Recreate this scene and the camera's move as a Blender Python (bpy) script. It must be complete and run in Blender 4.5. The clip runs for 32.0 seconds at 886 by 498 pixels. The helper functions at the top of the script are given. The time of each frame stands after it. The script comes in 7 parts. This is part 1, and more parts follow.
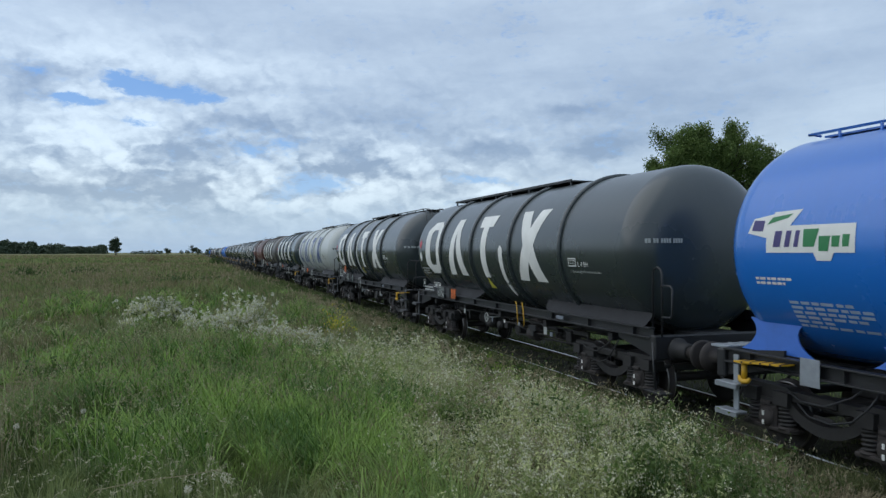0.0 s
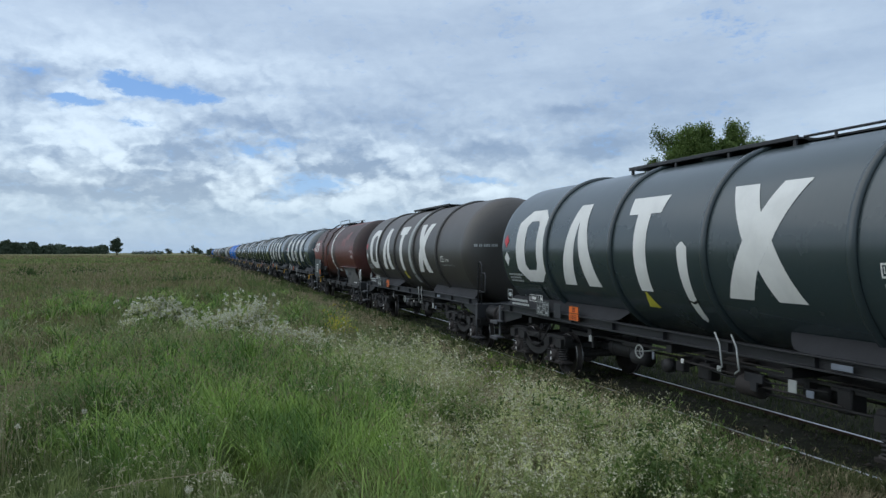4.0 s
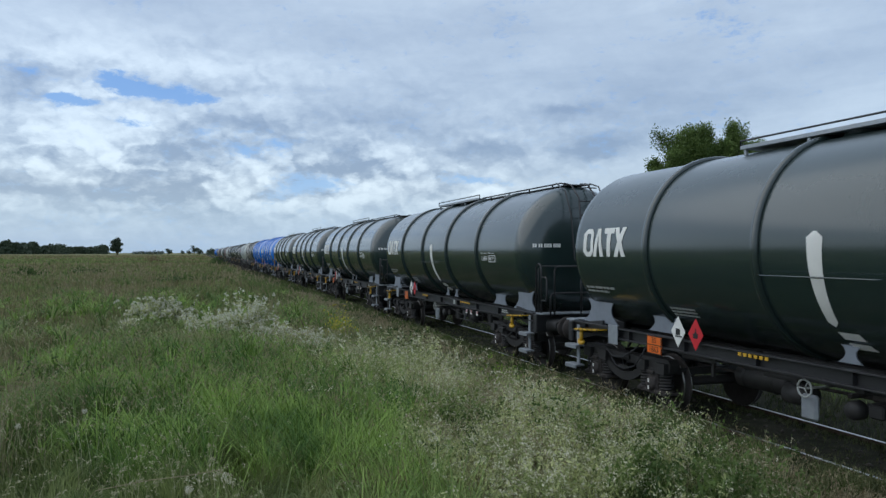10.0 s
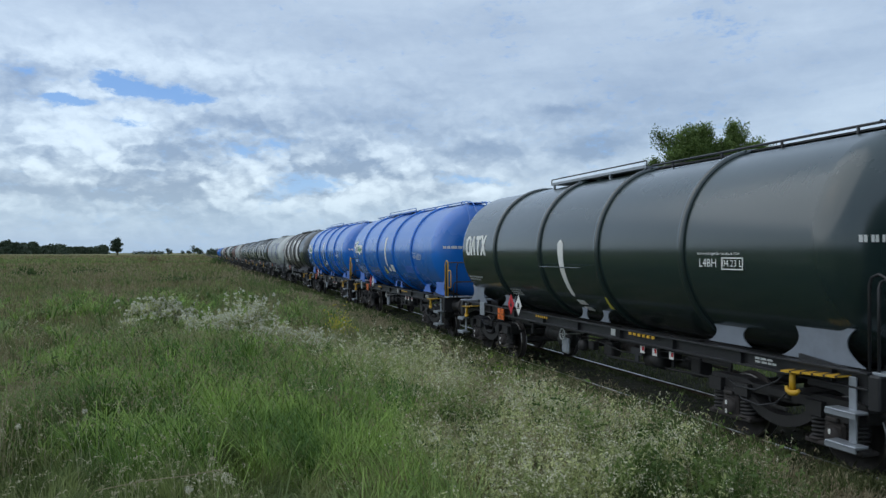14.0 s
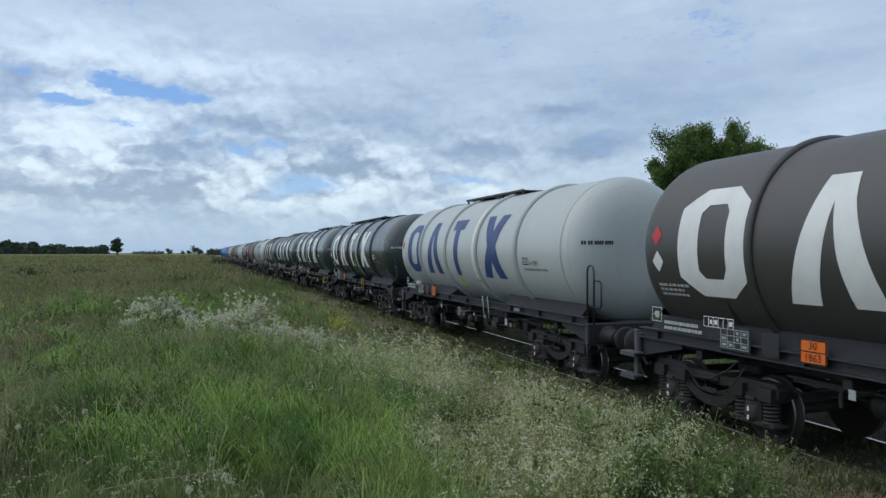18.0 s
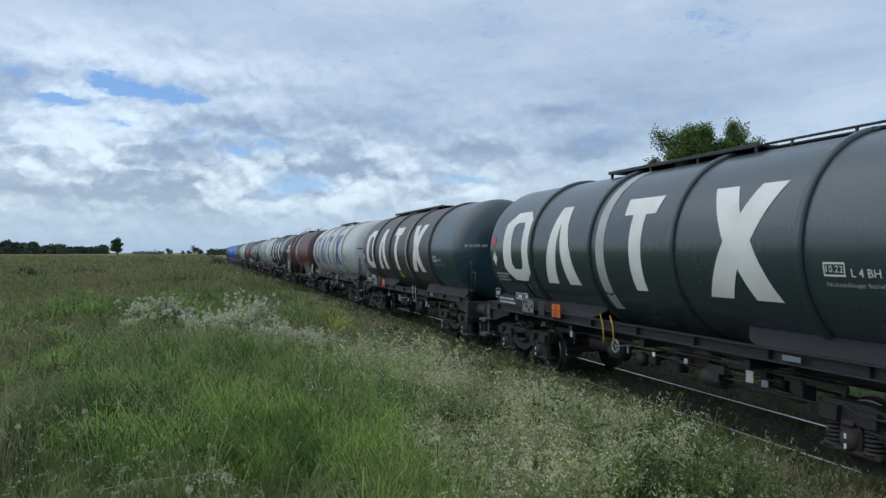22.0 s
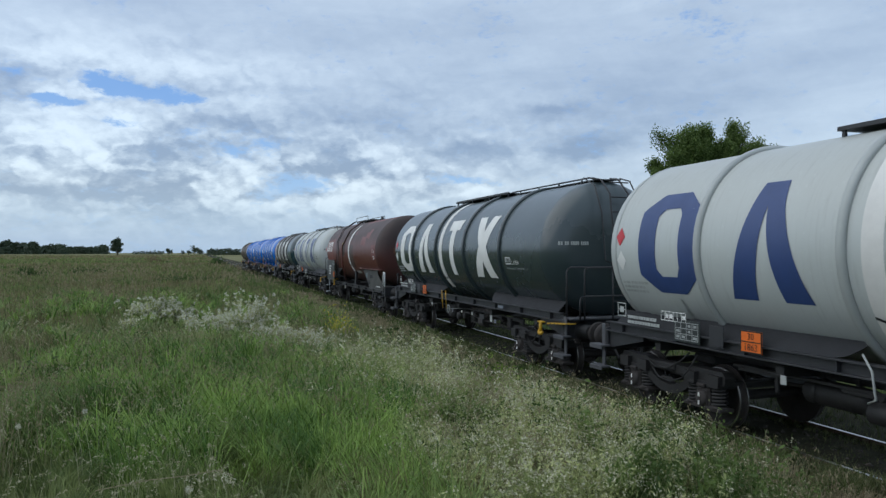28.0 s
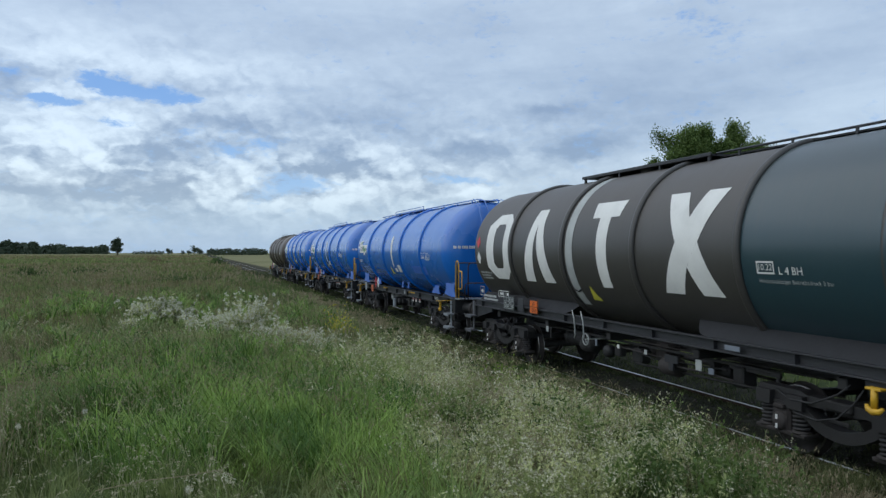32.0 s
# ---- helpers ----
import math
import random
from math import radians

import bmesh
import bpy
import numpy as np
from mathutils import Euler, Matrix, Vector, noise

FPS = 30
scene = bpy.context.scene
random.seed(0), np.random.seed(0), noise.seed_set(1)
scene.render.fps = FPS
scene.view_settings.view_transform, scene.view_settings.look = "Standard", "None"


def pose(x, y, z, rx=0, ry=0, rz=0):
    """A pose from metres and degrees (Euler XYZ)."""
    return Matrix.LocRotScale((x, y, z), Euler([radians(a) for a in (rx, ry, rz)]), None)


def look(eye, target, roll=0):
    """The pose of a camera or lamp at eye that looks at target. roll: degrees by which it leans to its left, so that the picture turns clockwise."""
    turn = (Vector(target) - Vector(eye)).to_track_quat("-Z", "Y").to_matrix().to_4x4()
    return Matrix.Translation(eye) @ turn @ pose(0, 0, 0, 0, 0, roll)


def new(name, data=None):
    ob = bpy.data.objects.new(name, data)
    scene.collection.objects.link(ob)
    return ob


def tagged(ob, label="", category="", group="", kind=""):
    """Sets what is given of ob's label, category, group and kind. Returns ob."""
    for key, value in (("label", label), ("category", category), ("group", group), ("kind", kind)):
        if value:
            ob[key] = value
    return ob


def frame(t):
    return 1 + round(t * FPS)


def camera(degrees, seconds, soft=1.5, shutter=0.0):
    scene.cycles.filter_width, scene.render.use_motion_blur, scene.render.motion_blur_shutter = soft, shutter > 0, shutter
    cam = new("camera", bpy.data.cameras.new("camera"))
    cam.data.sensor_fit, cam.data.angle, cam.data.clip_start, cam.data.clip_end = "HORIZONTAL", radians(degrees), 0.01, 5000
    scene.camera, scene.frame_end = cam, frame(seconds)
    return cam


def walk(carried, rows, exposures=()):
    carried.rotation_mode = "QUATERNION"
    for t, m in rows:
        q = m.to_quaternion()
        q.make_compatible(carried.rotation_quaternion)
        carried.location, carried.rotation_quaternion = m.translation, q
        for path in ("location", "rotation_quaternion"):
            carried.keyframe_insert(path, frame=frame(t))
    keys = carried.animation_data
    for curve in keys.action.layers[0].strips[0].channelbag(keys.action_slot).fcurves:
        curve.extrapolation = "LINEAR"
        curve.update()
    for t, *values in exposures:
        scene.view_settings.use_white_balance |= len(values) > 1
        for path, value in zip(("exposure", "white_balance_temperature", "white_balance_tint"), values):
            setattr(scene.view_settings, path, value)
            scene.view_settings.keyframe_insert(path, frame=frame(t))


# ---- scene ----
HFOV = 62.7            # degrees across the width
EYE = (0.0, 0.0, 2.66)  # rail tops lie at z = 0, the line runs along +Y
YAW, PITCH = 18.57, 0.29
cam = camera(HFOV, 32.0, soft=1.4, shutter=0.03)


def aim(yaw, pitch):
    y, p = radians(yaw), radians(pitch)
    way = Vector((math.sin(y) * math.cos(p), math.cos(y) * math.cos(p), math.sin(p)))
    return look(EYE, Vector(EYE) + way)


walk(cam, [(0.0, aim(YAW + 0.07, PITCH - 0.02)), (4.0, aim(YAW, PITCH)), (32.0, aim(YAW - 0.03, PITCH))])

# ---- world, sun, clouds ----
SUN_EL, SUN_AZ = 50.0, 285.0   # degrees; azimuth clockwise from +Y
world = bpy.data.worlds.new("sky")
scene.world = world
world.use_nodes = True
wt = world.node_tree
wt.nodes.clear()
sky = wt.nodes.new("ShaderNodeTexSky")
sky.sky_type = 'NISHITA'
sky.sun_disc = False
sky.sun_elevation = radians(SUN_EL)
sky.sun_rotation = radians(SUN_AZ)
bg = wt.nodes.new("ShaderNodeBackground")
bg.inputs["Strength"].default_value = 0.15
wo = wt.nodes.new("ShaderNodeOutputWorld")
wt.links.new(sky.outputs[0], bg.inputs[0])
wt.links.new(bg.outputs[0], wo.inputs[0])

sun_data = bpy.data.lights.new("sun", 'SUN')
sun_data.energy = 4.6
sun_data.angle = radians(88)
sun_data.color = (0.97, 0.97, 0.93)
sun = new("sun", sun_data)
sd = Vector((math.sin(radians(SUN_AZ)) * math.cos(radians(SUN_EL)),
             math.cos(radians(SUN_AZ)) * math.cos(radians(SUN_EL)), math.sin(radians(SUN_EL))))
sun.matrix_world = look(sd * 100, (0, 0, 0))
scene.view_settings.exposure = 0.0


# ---- material helpers ----
class Nodes:
    """Short-hand for a material's node tree."""

    def __init__(self, name):
        self.mat = bpy.data.materials.new(name)
        self.mat.use_nodes = True
        self.t = self.mat.node_tree
        self.t.nodes.clear()
        self.out = self.t.nodes.new("ShaderNodeOutputMaterial")

    def put(self, sock, v):
        if isinstance(v, bpy.types.NodeSocket):
            self.t.links.new(v, sock)
        elif isinstance(v, (tuple, list)) and len(v) == 3 and sock.type == 'RGBA':
            sock.default_value = (*v, 1)
        else:
            sock.default_value = v

    def node(self, kind, **ins):
        n = self.t.nodes.new(kind)
        for k, v in ins.items():
            self.put(n.inputs[k.replace("_", " ")], v)
        return n

    def m(self, op, a, b=0.0, c=None):
        n = self.t.nodes.new("ShaderNodeMath")
        n.operation = op
        self.put(n.inputs[0], a)
        self.put(n.inputs[1], b)
        if c is not None:
            self.put(n.inputs[2], c)
        return n.outputs[0]

    def mix(self, f, a, b, blend='MIX'):
        n = self.t.nodes.new("ShaderNodeMix")
        n.data_type, n.blend_type = 'RGBA', blend
        self.put(n.inputs[0], f)
        self.put(n.inputs[6], a)
        self.put(n.inputs[7], b)
        return n.outputs[2]

    def ramp(self, v, lo, hi):
        n = self.t.nodes.new("ShaderNodeMapRange")
        n.interpolation_type = 'SMOOTHSTEP'
        self.put(n.inputs[0], v)
        n.inputs[1].default_value, n.inputs[2].default_value = lo, hi
        return n.outputs[0]

    def noise(self, vec, scale, detail=4.0, rough=0.55, dist=0.0):
        n = self.node("ShaderNodeTexNoise", Scale=scale, Detail=detail, Roughness=rough, Distortion=dist)
        if vec is not None:
            self.t.links.new(vec, n.inputs["Vector"])
        return n.outputs[0]

    def coords(self, which="Object"):
        return self.t.nodes.new("ShaderNodeTexCoord").outputs[which]

    def scaled(self, vec, s):
        n = self.node("ShaderNodeMapping")
        self.t.links.new(vec, n.inputs[0])
        n.inputs[3].default_value = s
        return n.outputs[0]

    def xyz(self, vec):
        n = self.t.nodes.new("ShaderNodeSeparateXYZ")
        self.t.links.new(vec, n.inputs[0])
        return n.outputs

    def vec(self, x, y, z):
        n = self.t.nodes.new("ShaderNodeCombineXYZ")
        for s, v in zip(n.inputs, (x, y, z)):
            self.put(s, v)
        return n.outputs[0]

    def bump(self, h, strength, dist):
        n = self.node("ShaderNodeBump", Strength=strength, Distance=dist, Height=h)
        return n.outputs[0]

    def bsdf(self, color, rough, metal=0.0, normal=None, spec=0.5, **more):
        n = self.node("ShaderNodeBsdfPrincipled", Base_Color=color, Roughness=rough, Metallic=metal)
        n.inputs["Specular IOR Level"].default_value = spec
        for k, v in more.items():
            self.put(n.inputs[k.replace("_", " ")], v)
        if normal is not None:
            self.t.links.new(normal, n.inputs["Normal"])
        self.t.links.new(n.outputs[0], self.out.inputs[0])
        return self.mat


def plain(name, color, rough=0.6, metal=0.0, dirt=0.25, scale=6.0, bump=0.0, spec=0.5):
    """Paint or metal with soft stains and fine grain."""
    n = Nodes(name)
    co = n.coords()
    a = n.noise(co, scale, 5.0)
    b = n.noise(co, scale * 11, 3.0)
    f = n.m('MULTIPLY', n.ramp(a, 0.35, 0.75), dirt)
    g = n.m('MULTIPLY', n.ramp(b, 0.4, 0.7), dirt * 0.4)
    col = n.mix(f, color, tuple(c * 0.45 + 0.012 for c in color))
    col = n.mix(g, col, tuple(c * 0.7 + 0.03 for c in color))
    r = n.m('ADD', n.m('MULTIPLY', a, 0.25), rough - 0.12)
    nor = n.bump(b, bump, 0.01) if bump else None
    return n.bsdf(col, r, metal, nor, spec)


def tank_paint(name, color, rough=0.3, dust=(0.16, 0.14, 0.12), top=0.25, streak=0.3, spec=0.5, low=0.15, coat=0.0, rise=(2.6, 4.1)):
    """Weathered tank paint: dust and painted-in sky reflection on the upper side, streaks that run down, grime below.
    """
    n = Nodes(name)
    co = n.coords()
    x, y, z = n.xyz(co)
    big = n.noise(co, 0.9, 5.0)
    fine = n.noise(co, 14.0, 4.0)
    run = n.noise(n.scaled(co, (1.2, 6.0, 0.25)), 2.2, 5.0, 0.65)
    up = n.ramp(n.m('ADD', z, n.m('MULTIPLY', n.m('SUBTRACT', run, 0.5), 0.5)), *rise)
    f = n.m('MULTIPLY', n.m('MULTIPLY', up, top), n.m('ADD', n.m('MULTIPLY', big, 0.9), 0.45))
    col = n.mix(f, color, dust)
    f2 = n.m('MULTIPLY', n.ramp(run, 0.5, 0.8), streak)
    col = n.mix(f2, col, tuple(c * 0.35 + d * 0.25 for c, d in zip(color, dust)))
    f3 = n.m('MULTIPLY', n.ramp(fine, 0.55, 0.8), 0.12)
    col = n.mix(f3, col, tuple(min(1, c * 1.5 + 0.02) for c in color))
    f4 = n.m('MULTIPLY', n.m('SUBTRACT', 1.0, n.ramp(z, 1.3, 2.3)), low)
    col = n.mix(n.m('MULTIPLY', f4, big), col, (0.06, 0.055, 0.05))
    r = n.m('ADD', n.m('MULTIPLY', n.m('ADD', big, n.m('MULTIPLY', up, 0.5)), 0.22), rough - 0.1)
    return n.bsdf(col, r, 0.0, n.bump(big, 0.05, 0.05), spec, Coat_Weight=coat, Coat_Roughness=0.19)


MAT = {}
# bluish top tints on dark, slate and olive paint in the reflected sky
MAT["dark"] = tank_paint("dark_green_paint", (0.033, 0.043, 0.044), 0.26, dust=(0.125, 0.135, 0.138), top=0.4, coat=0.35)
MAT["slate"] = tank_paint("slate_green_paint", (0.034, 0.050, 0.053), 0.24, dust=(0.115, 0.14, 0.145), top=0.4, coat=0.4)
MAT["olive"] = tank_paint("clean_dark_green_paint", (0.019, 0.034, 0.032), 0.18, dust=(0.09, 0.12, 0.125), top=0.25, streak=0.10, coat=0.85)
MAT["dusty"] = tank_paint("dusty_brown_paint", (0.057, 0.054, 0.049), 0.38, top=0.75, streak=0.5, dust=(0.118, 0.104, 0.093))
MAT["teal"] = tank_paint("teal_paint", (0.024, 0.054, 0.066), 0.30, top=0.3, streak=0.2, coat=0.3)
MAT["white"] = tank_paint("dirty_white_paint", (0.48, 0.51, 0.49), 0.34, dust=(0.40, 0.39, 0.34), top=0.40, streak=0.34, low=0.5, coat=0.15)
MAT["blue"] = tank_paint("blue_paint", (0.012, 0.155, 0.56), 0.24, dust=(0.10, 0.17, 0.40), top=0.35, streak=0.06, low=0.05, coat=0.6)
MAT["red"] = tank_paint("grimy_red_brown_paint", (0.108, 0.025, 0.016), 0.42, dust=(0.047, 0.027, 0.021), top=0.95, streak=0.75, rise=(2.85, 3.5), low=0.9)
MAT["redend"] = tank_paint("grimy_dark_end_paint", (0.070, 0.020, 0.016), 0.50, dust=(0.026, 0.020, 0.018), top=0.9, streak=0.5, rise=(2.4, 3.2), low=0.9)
MAT["bluepatch"] = plain("grey_blue_patch_paint", (0.085, 0.115, 0.13), 0.4, dirt=0.25, scale=3)
MAT["pale"] = plain("pale_grey_stripe_paint", (0.72, 0.71, 0.67), 0.45, dirt=0.2, scale=3)
MAT["tail"] = tank_paint("tail_brown_paint", (0.055, 0.042, 0.03), 0.4, top=0.6, streak=0.5)
MAT["patch"] = plain("fresh_red_primer", (0.17, 0.044, 0.034), 0.5, dirt=0.35, scale=3)
MAT["patch_dark"] = plain("brown_grime_paint", (0.062, 0.035, 0.026), 0.5, dirt=0.5, scale=3)
MAT["patch_rust"] = plain("orange_brown_primer", (0.13, 0.050, 0.022), 0.55, dirt=0.5, scale=4)
MAT["rust"] = plain("rusty_patch", (0.16, 0.07, 0.025), 0.7, dirt=0.6, scale=5)
MAT["lwhite"] = plain("white_marking_paint", (0.74, 0.74, 0.70), 0.5, dirt=0.22, scale=2.5)
MAT["lblue"] = plain("blue_marking_paint", (0.030, 0.062, 0.185), 0.45, dirt=0.25, scale=2.5)
MAT["lgrey"] = plain("grey_marking_paint", (0.40, 0.42, 0.40), 0.55, dirt=0.4, scale=4)
MAT["faded"] = plain("faded_pale_blue_lettering", (0.36, 0.46, 0.60), 0.5, dirt=0.4, scale=4)
MAT["under"] = plain("grimy_black_steel", (0.019, 0.018, 0.0175), 0.62, dirt=0.6, scale=9, bump=0.15)
MAT["frame"] = plain("black_frame_paint", (0.016, 0.0165, 0.018), 0.45, dirt=0.45, scale=5)
MAT["framegrey"] = plain("dusty_grey_frame_paint", (0.025, 0.026, 0.029), 0.5, dirt=0.5, scale=4)
MAT["stepgrey"] = plain("worn_grey_step_paint", (0.085, 0.088, 0.095), 0.55, dirt=0.5, scale=7)
MAT["zskirt"] = plain("scuffed_grey_skirt_paint", (0.066, 0.064, 0.057), 0.6, dirt=0.75, scale=2.2, spec=0.3)
MAT["skirt"] = plain("grimy_skirt_paint", (0.026, 0.027, 0.030), 0.68, dirt=0.6, scale=4, spec=0.25)
MAT["rustbrown"] = plain("brown_brake_dust_steel", (0.034, 0.028, 0.025), 0.75, dirt=0.6, scale=10, bump=0.2)
MAT["galv"] = plain("galvanised_steel", (0.32, 0.35, 0.38), 0.45, metal=0.4, dirt=0.3, scale=9)
MAT["steel"] = plain("polished_tread_steel", (0.24, 0.235, 0.23), 0.38, metal=1.0, dirt=0.15, scale=12)
MAT["rail"] = plain("worn_rail_head_steel", (0.44, 0.42, 0.40), 0.30, metal=1.0, dirt=0.2, scale=3)
MAT["railside"] = plain("rusty_rail_steel", (0.07, 0.042, 0.028), 0.8, dirt=0.5, scale=8, bump=0.2)
MAT["blank"] = plain("dull_grey_green_plate", (0.15, 0.20, 0.185), 0.5, dirt=0.35, scale=8)
MAT["yellow"] = plain("yellow_hazard_paint", (0.62, 0.36, 0.02), 0.5, dirt=0.45, scale=8)
MAT["sticker_yellow"] = plain("yellow_sticker", (0.62, 0.56, 0.06), 0.5, dirt=0.2, scale=8)
MAT["orange"] = plain("orange_reflective_plate", (0.80, 0.16, 0.015), 0.4, dirt=0.2, scale=6)
MAT["hred"] = plain("red_sticker", (0.55, 0.02, 0.03), 0.4, dirt=0.15, scale=6)
MAT["logo_purple"] = plain("purple_logo_paint", (0.05, 0.04, 0.16), 0.45, dirt=0.1)
MAT["logo_green"] = plain("green_logo_paint", (0.02, 0.19, 0.06), 0.45, dirt=0.1)
MAT["black"] = plain("black_lettering", (0.012, 0.012, 0.012), 0.5, dirt=0.1)
MAT["board"] = plain("dark_green_board", (0.020, 0.026, 0.026), 0.42, dirt=0.4, scale=4)
MAT["hose"] = plain("rubber_hose", (0.02, 0.02, 0.02), 0.7, dirt=0.3, scale=10)
MAT["saddle_blue"] = plain("blue_saddle_paint", (0.05, 0.16, 0.55), 0.4, dirt=0.25, scale=4)
MAT["saddle_grey"] = plain("grey_saddle_paint", (0.18, 0.205, 0.24), 0.45, dirt=0.35, scale=4)


# ---- mesh helpers ----
def mesh_np(name, verts, faces, mats, smooth=False):
    """A mesh from arrays: faces is a list of (n x k) index arrays."""
    me = bpy.data.meshes.new(name)
    verts = np.asarray(verts, dtype=np.float32)
    loops = np.concatenate([np.asarray(f).ravel() for f in faces]).astype(np.int32)
    sizes = np.concatenate([np.full(len(f), np.asarray(f).shape[1]) for f in faces]).astype(np.int32)
    starts = np.concatenate([[0], np.cumsum(sizes)[:-1]]).astype(np.int32)
    me.vertices.add(len(verts))
    me.vertices.foreach_set("co", verts.ravel())
    me.loops.add(len(loops))
    me.loops.foreach_set("vertex_index", loops)
    me.polygons.add(len(sizes))
    me.polygons.foreach_set("loop_start", starts)
    me.polygons.foreach_set("loop_total", sizes)
    if smooth:
        me.polygons.foreach_set("use_smooth", np.ones(len(sizes), dtype=bool))
    for m in mats if isinstance(mats, list) else [mats]:
        me.materials.append(m)
    me.update(calc_edges=True)
    me.validate()
    return me


class Geo:
    """Collects rigid pieces of one part; faces carry a material slot."""

    def __init__(self):
        self.v, self.f, self.s, self.sm = [], [], [], []
        self.weld = False

    def add(self, verts, faces, slot=0, smooth=False):
        o = len(self.v)
        self.v += [tuple(p) for p in verts]
        self.f += [tuple(i + o for i in f) for f in faces]
        self.s += [slot] * len(faces)
        self.sm += [smooth] * len(faces)
        return self

    def box(self, c, s, bevel=0.0, slot=0):
        x, y, z = (a / 2 for a in s)
        b = min(bevel, x * 0.9, y * 0.9, z * 0.9)
        if b <= 0:
            vs = [(i * x, j * y, k * z) for i in (-1, 1) for j in (-1, 1) for k in (-1, 1)]
            fs = [(0, 1, 3, 2), (4, 6, 7, 5), (0, 4, 5, 1), (2, 3, 7, 6), (0, 2, 6, 4), (1, 5, 7, 3)]
        else:
            vs, idx = [], {}
            for i in (-1, 1):
                for j in (-1, 1):
                    for k in (-1, 1):
                        for ax in range(3):
                            p = [i * (x - b), j * (y - b), k * (z - b)]
                            p[ax] = (i, j, k)[ax] * (x, y, z)[ax]
                            idx[i, j, k, ax] = len(vs)
                            vs.append(tuple(p))
            fs = []
            for ax in range(3):
                o1, o2 = [a for a in range(3) if a != ax]
                for sgn in (-1, 1):
                    q = []
                    for d1, d2 in ((-1, -1), (1, -1), (1, 1), (-1, 1)):
                        key = [0, 0, 0]
                        key[ax], key[o1], key[o2] = sgn, d1, d2
                        q.append(idx[(*key, ax)])
                    flip = (sgn < 0) != (ax == 1)
                    fs.append(tuple(q[::-1]) if flip else tuple(q))
                for d1 in (-1, 1):
                    for d2 in (-1, 1):
                        q = []
                        for sgn, a2 in ((-1, o1), (1, o1), (1, o2), (-1, o2)):
                            key = [0, 0, 0]
                            key[ax], key[o1], key[o2] = sgn, d1, d2
                            q.append(idx[(*key, a2)])
                        fs.append(tuple(q))
            for i in (-1, 1):
                for j in (-1, 1):
                    for k in (-1, 1):
                        fs.append(tuple(idx[i, j, k, a] for a in range(3)))
        return self.add([(a + c[0], d + c[1], e + c[2]) for a, d, e in vs], fs, slot)

    def prism(self, poly, x0, x1, slot=0):
        """A (y, z) outline extruded along x."""
        n = len(poly)
        vs = [(x0, y, z) for y, z in poly] + [(x1, y, z) for y, z in poly]
        fs = [tuple(range(n)), tuple(range(2 * n - 1, n - 1, -1))]
        fs += [(i, (i + 1) % n, (i + 1) % n + n, i + n) for i in range(n)]
        return self.add(vs, fs, slot)

    def lathe(self, profile, axis='y', n=24, slot=0, c=(0, 0, 0), smooth=True, close=False):
        """Profile of (along, radius) turned about an axis."""
        vs, fs, k = [], [], len(profile)
        for i in range(n):
            a = 2 * math.pi * i / n
            for t, r in profile:
                p, q = r * math.cos(a), r * math.sin(a)
                vs.append({'x': (t, p, q), 'y': (p, t, q), 'z': (p, q, t)}[axis])
        for i in range(n):
            j = (i + 1) % n
            for m in range(k if close else k - 1):
                w = (m + 1) % k
                fs.append((i * k + m, i * k + w, j * k + w, j * k + m))
        return self.add([(x + c[0], y + c[1], z + c[2]) for x, y, z in vs], fs, slot, smooth)

    def tube(self, pts, r, n=6, slot=0):
        pts = [Vector(p) for p in pts]
        vs, fs = [], []
        for i, p in enumerate(pts):
            d = (pts[min(i + 1, len(pts) - 1)] - pts[max(i - 1, 0)]).normalized()
            u = d.orthogonal().normalized() if abs(d.x) > 0.9 else d.cross(Vector((1, 0, 0))).normalized()
            w = d.cross(u)
            for k in range(n):
                a = 2 * math.pi * k / n
                vs.append(p + (u * math.cos(a) + w * math.sin(a)) * (r if not isinstance(r, list) else r[i]))
        for i in range(len(pts) - 1):
            for k in range(n):
                m = (k + 1) % n
                fs.append((i * n + k, i * n + m, i * n + n + m, i * n + n + k))
        fs.append(tuple(range(n))[::-1])
        fs.append(tuple(range((len(pts) - 1) * n, len(pts) * n)))
        return self.add(vs, fs, slot, True)

    def mesh(self, name, mats):
        me = bpy.data.meshes.new(name)
        me.from_pydata(self.v, [], self.f)
        for m in mats:
            me.materials.append(m)
        me.polygons.foreach_set("material_index", self.s)
        me.polygons.foreach_set("use_smooth", self.sm)
        me.update()
        bm = bmesh.new()
        bm.from_mesh(me)
        if self.weld:
            bmesh.ops.remove_doubles(bm, verts=bm.verts, dist=1e-4)
        bmesh.ops.recalc_face_normals(bm, faces=bm.faces)
        bm.to_mesh(me)
        bm.free()
        return me


MESHES = {}


def part(name, key, make, mats, parent, m=None, label=""):
    """Links one mesh under a thing or a part; alike parts share their mesh data."""
    mats = [mats] if isinstance(mats, str) else list(mats)
    key = (key, *mats)
    if key not in MESHES:
        g = make()
        MESHES[key] = g if isinstance(g, bpy.types.Mesh) else g.mesh(name, [MAT[k] for k in mats])
    ob = new(name, MESHES[key])
    ob.parent = parent
    if m is not None:
        ob.matrix_basis = m
    if label:
        ob["label"] = label
    return ob


def group_empty(name, m, label, category, group="", kind=""):
    ob = new(name)
    ob.empty_display_size = 0.3
    ob.matrix_basis = m
    return tagged(ob, label, category, group, kind)


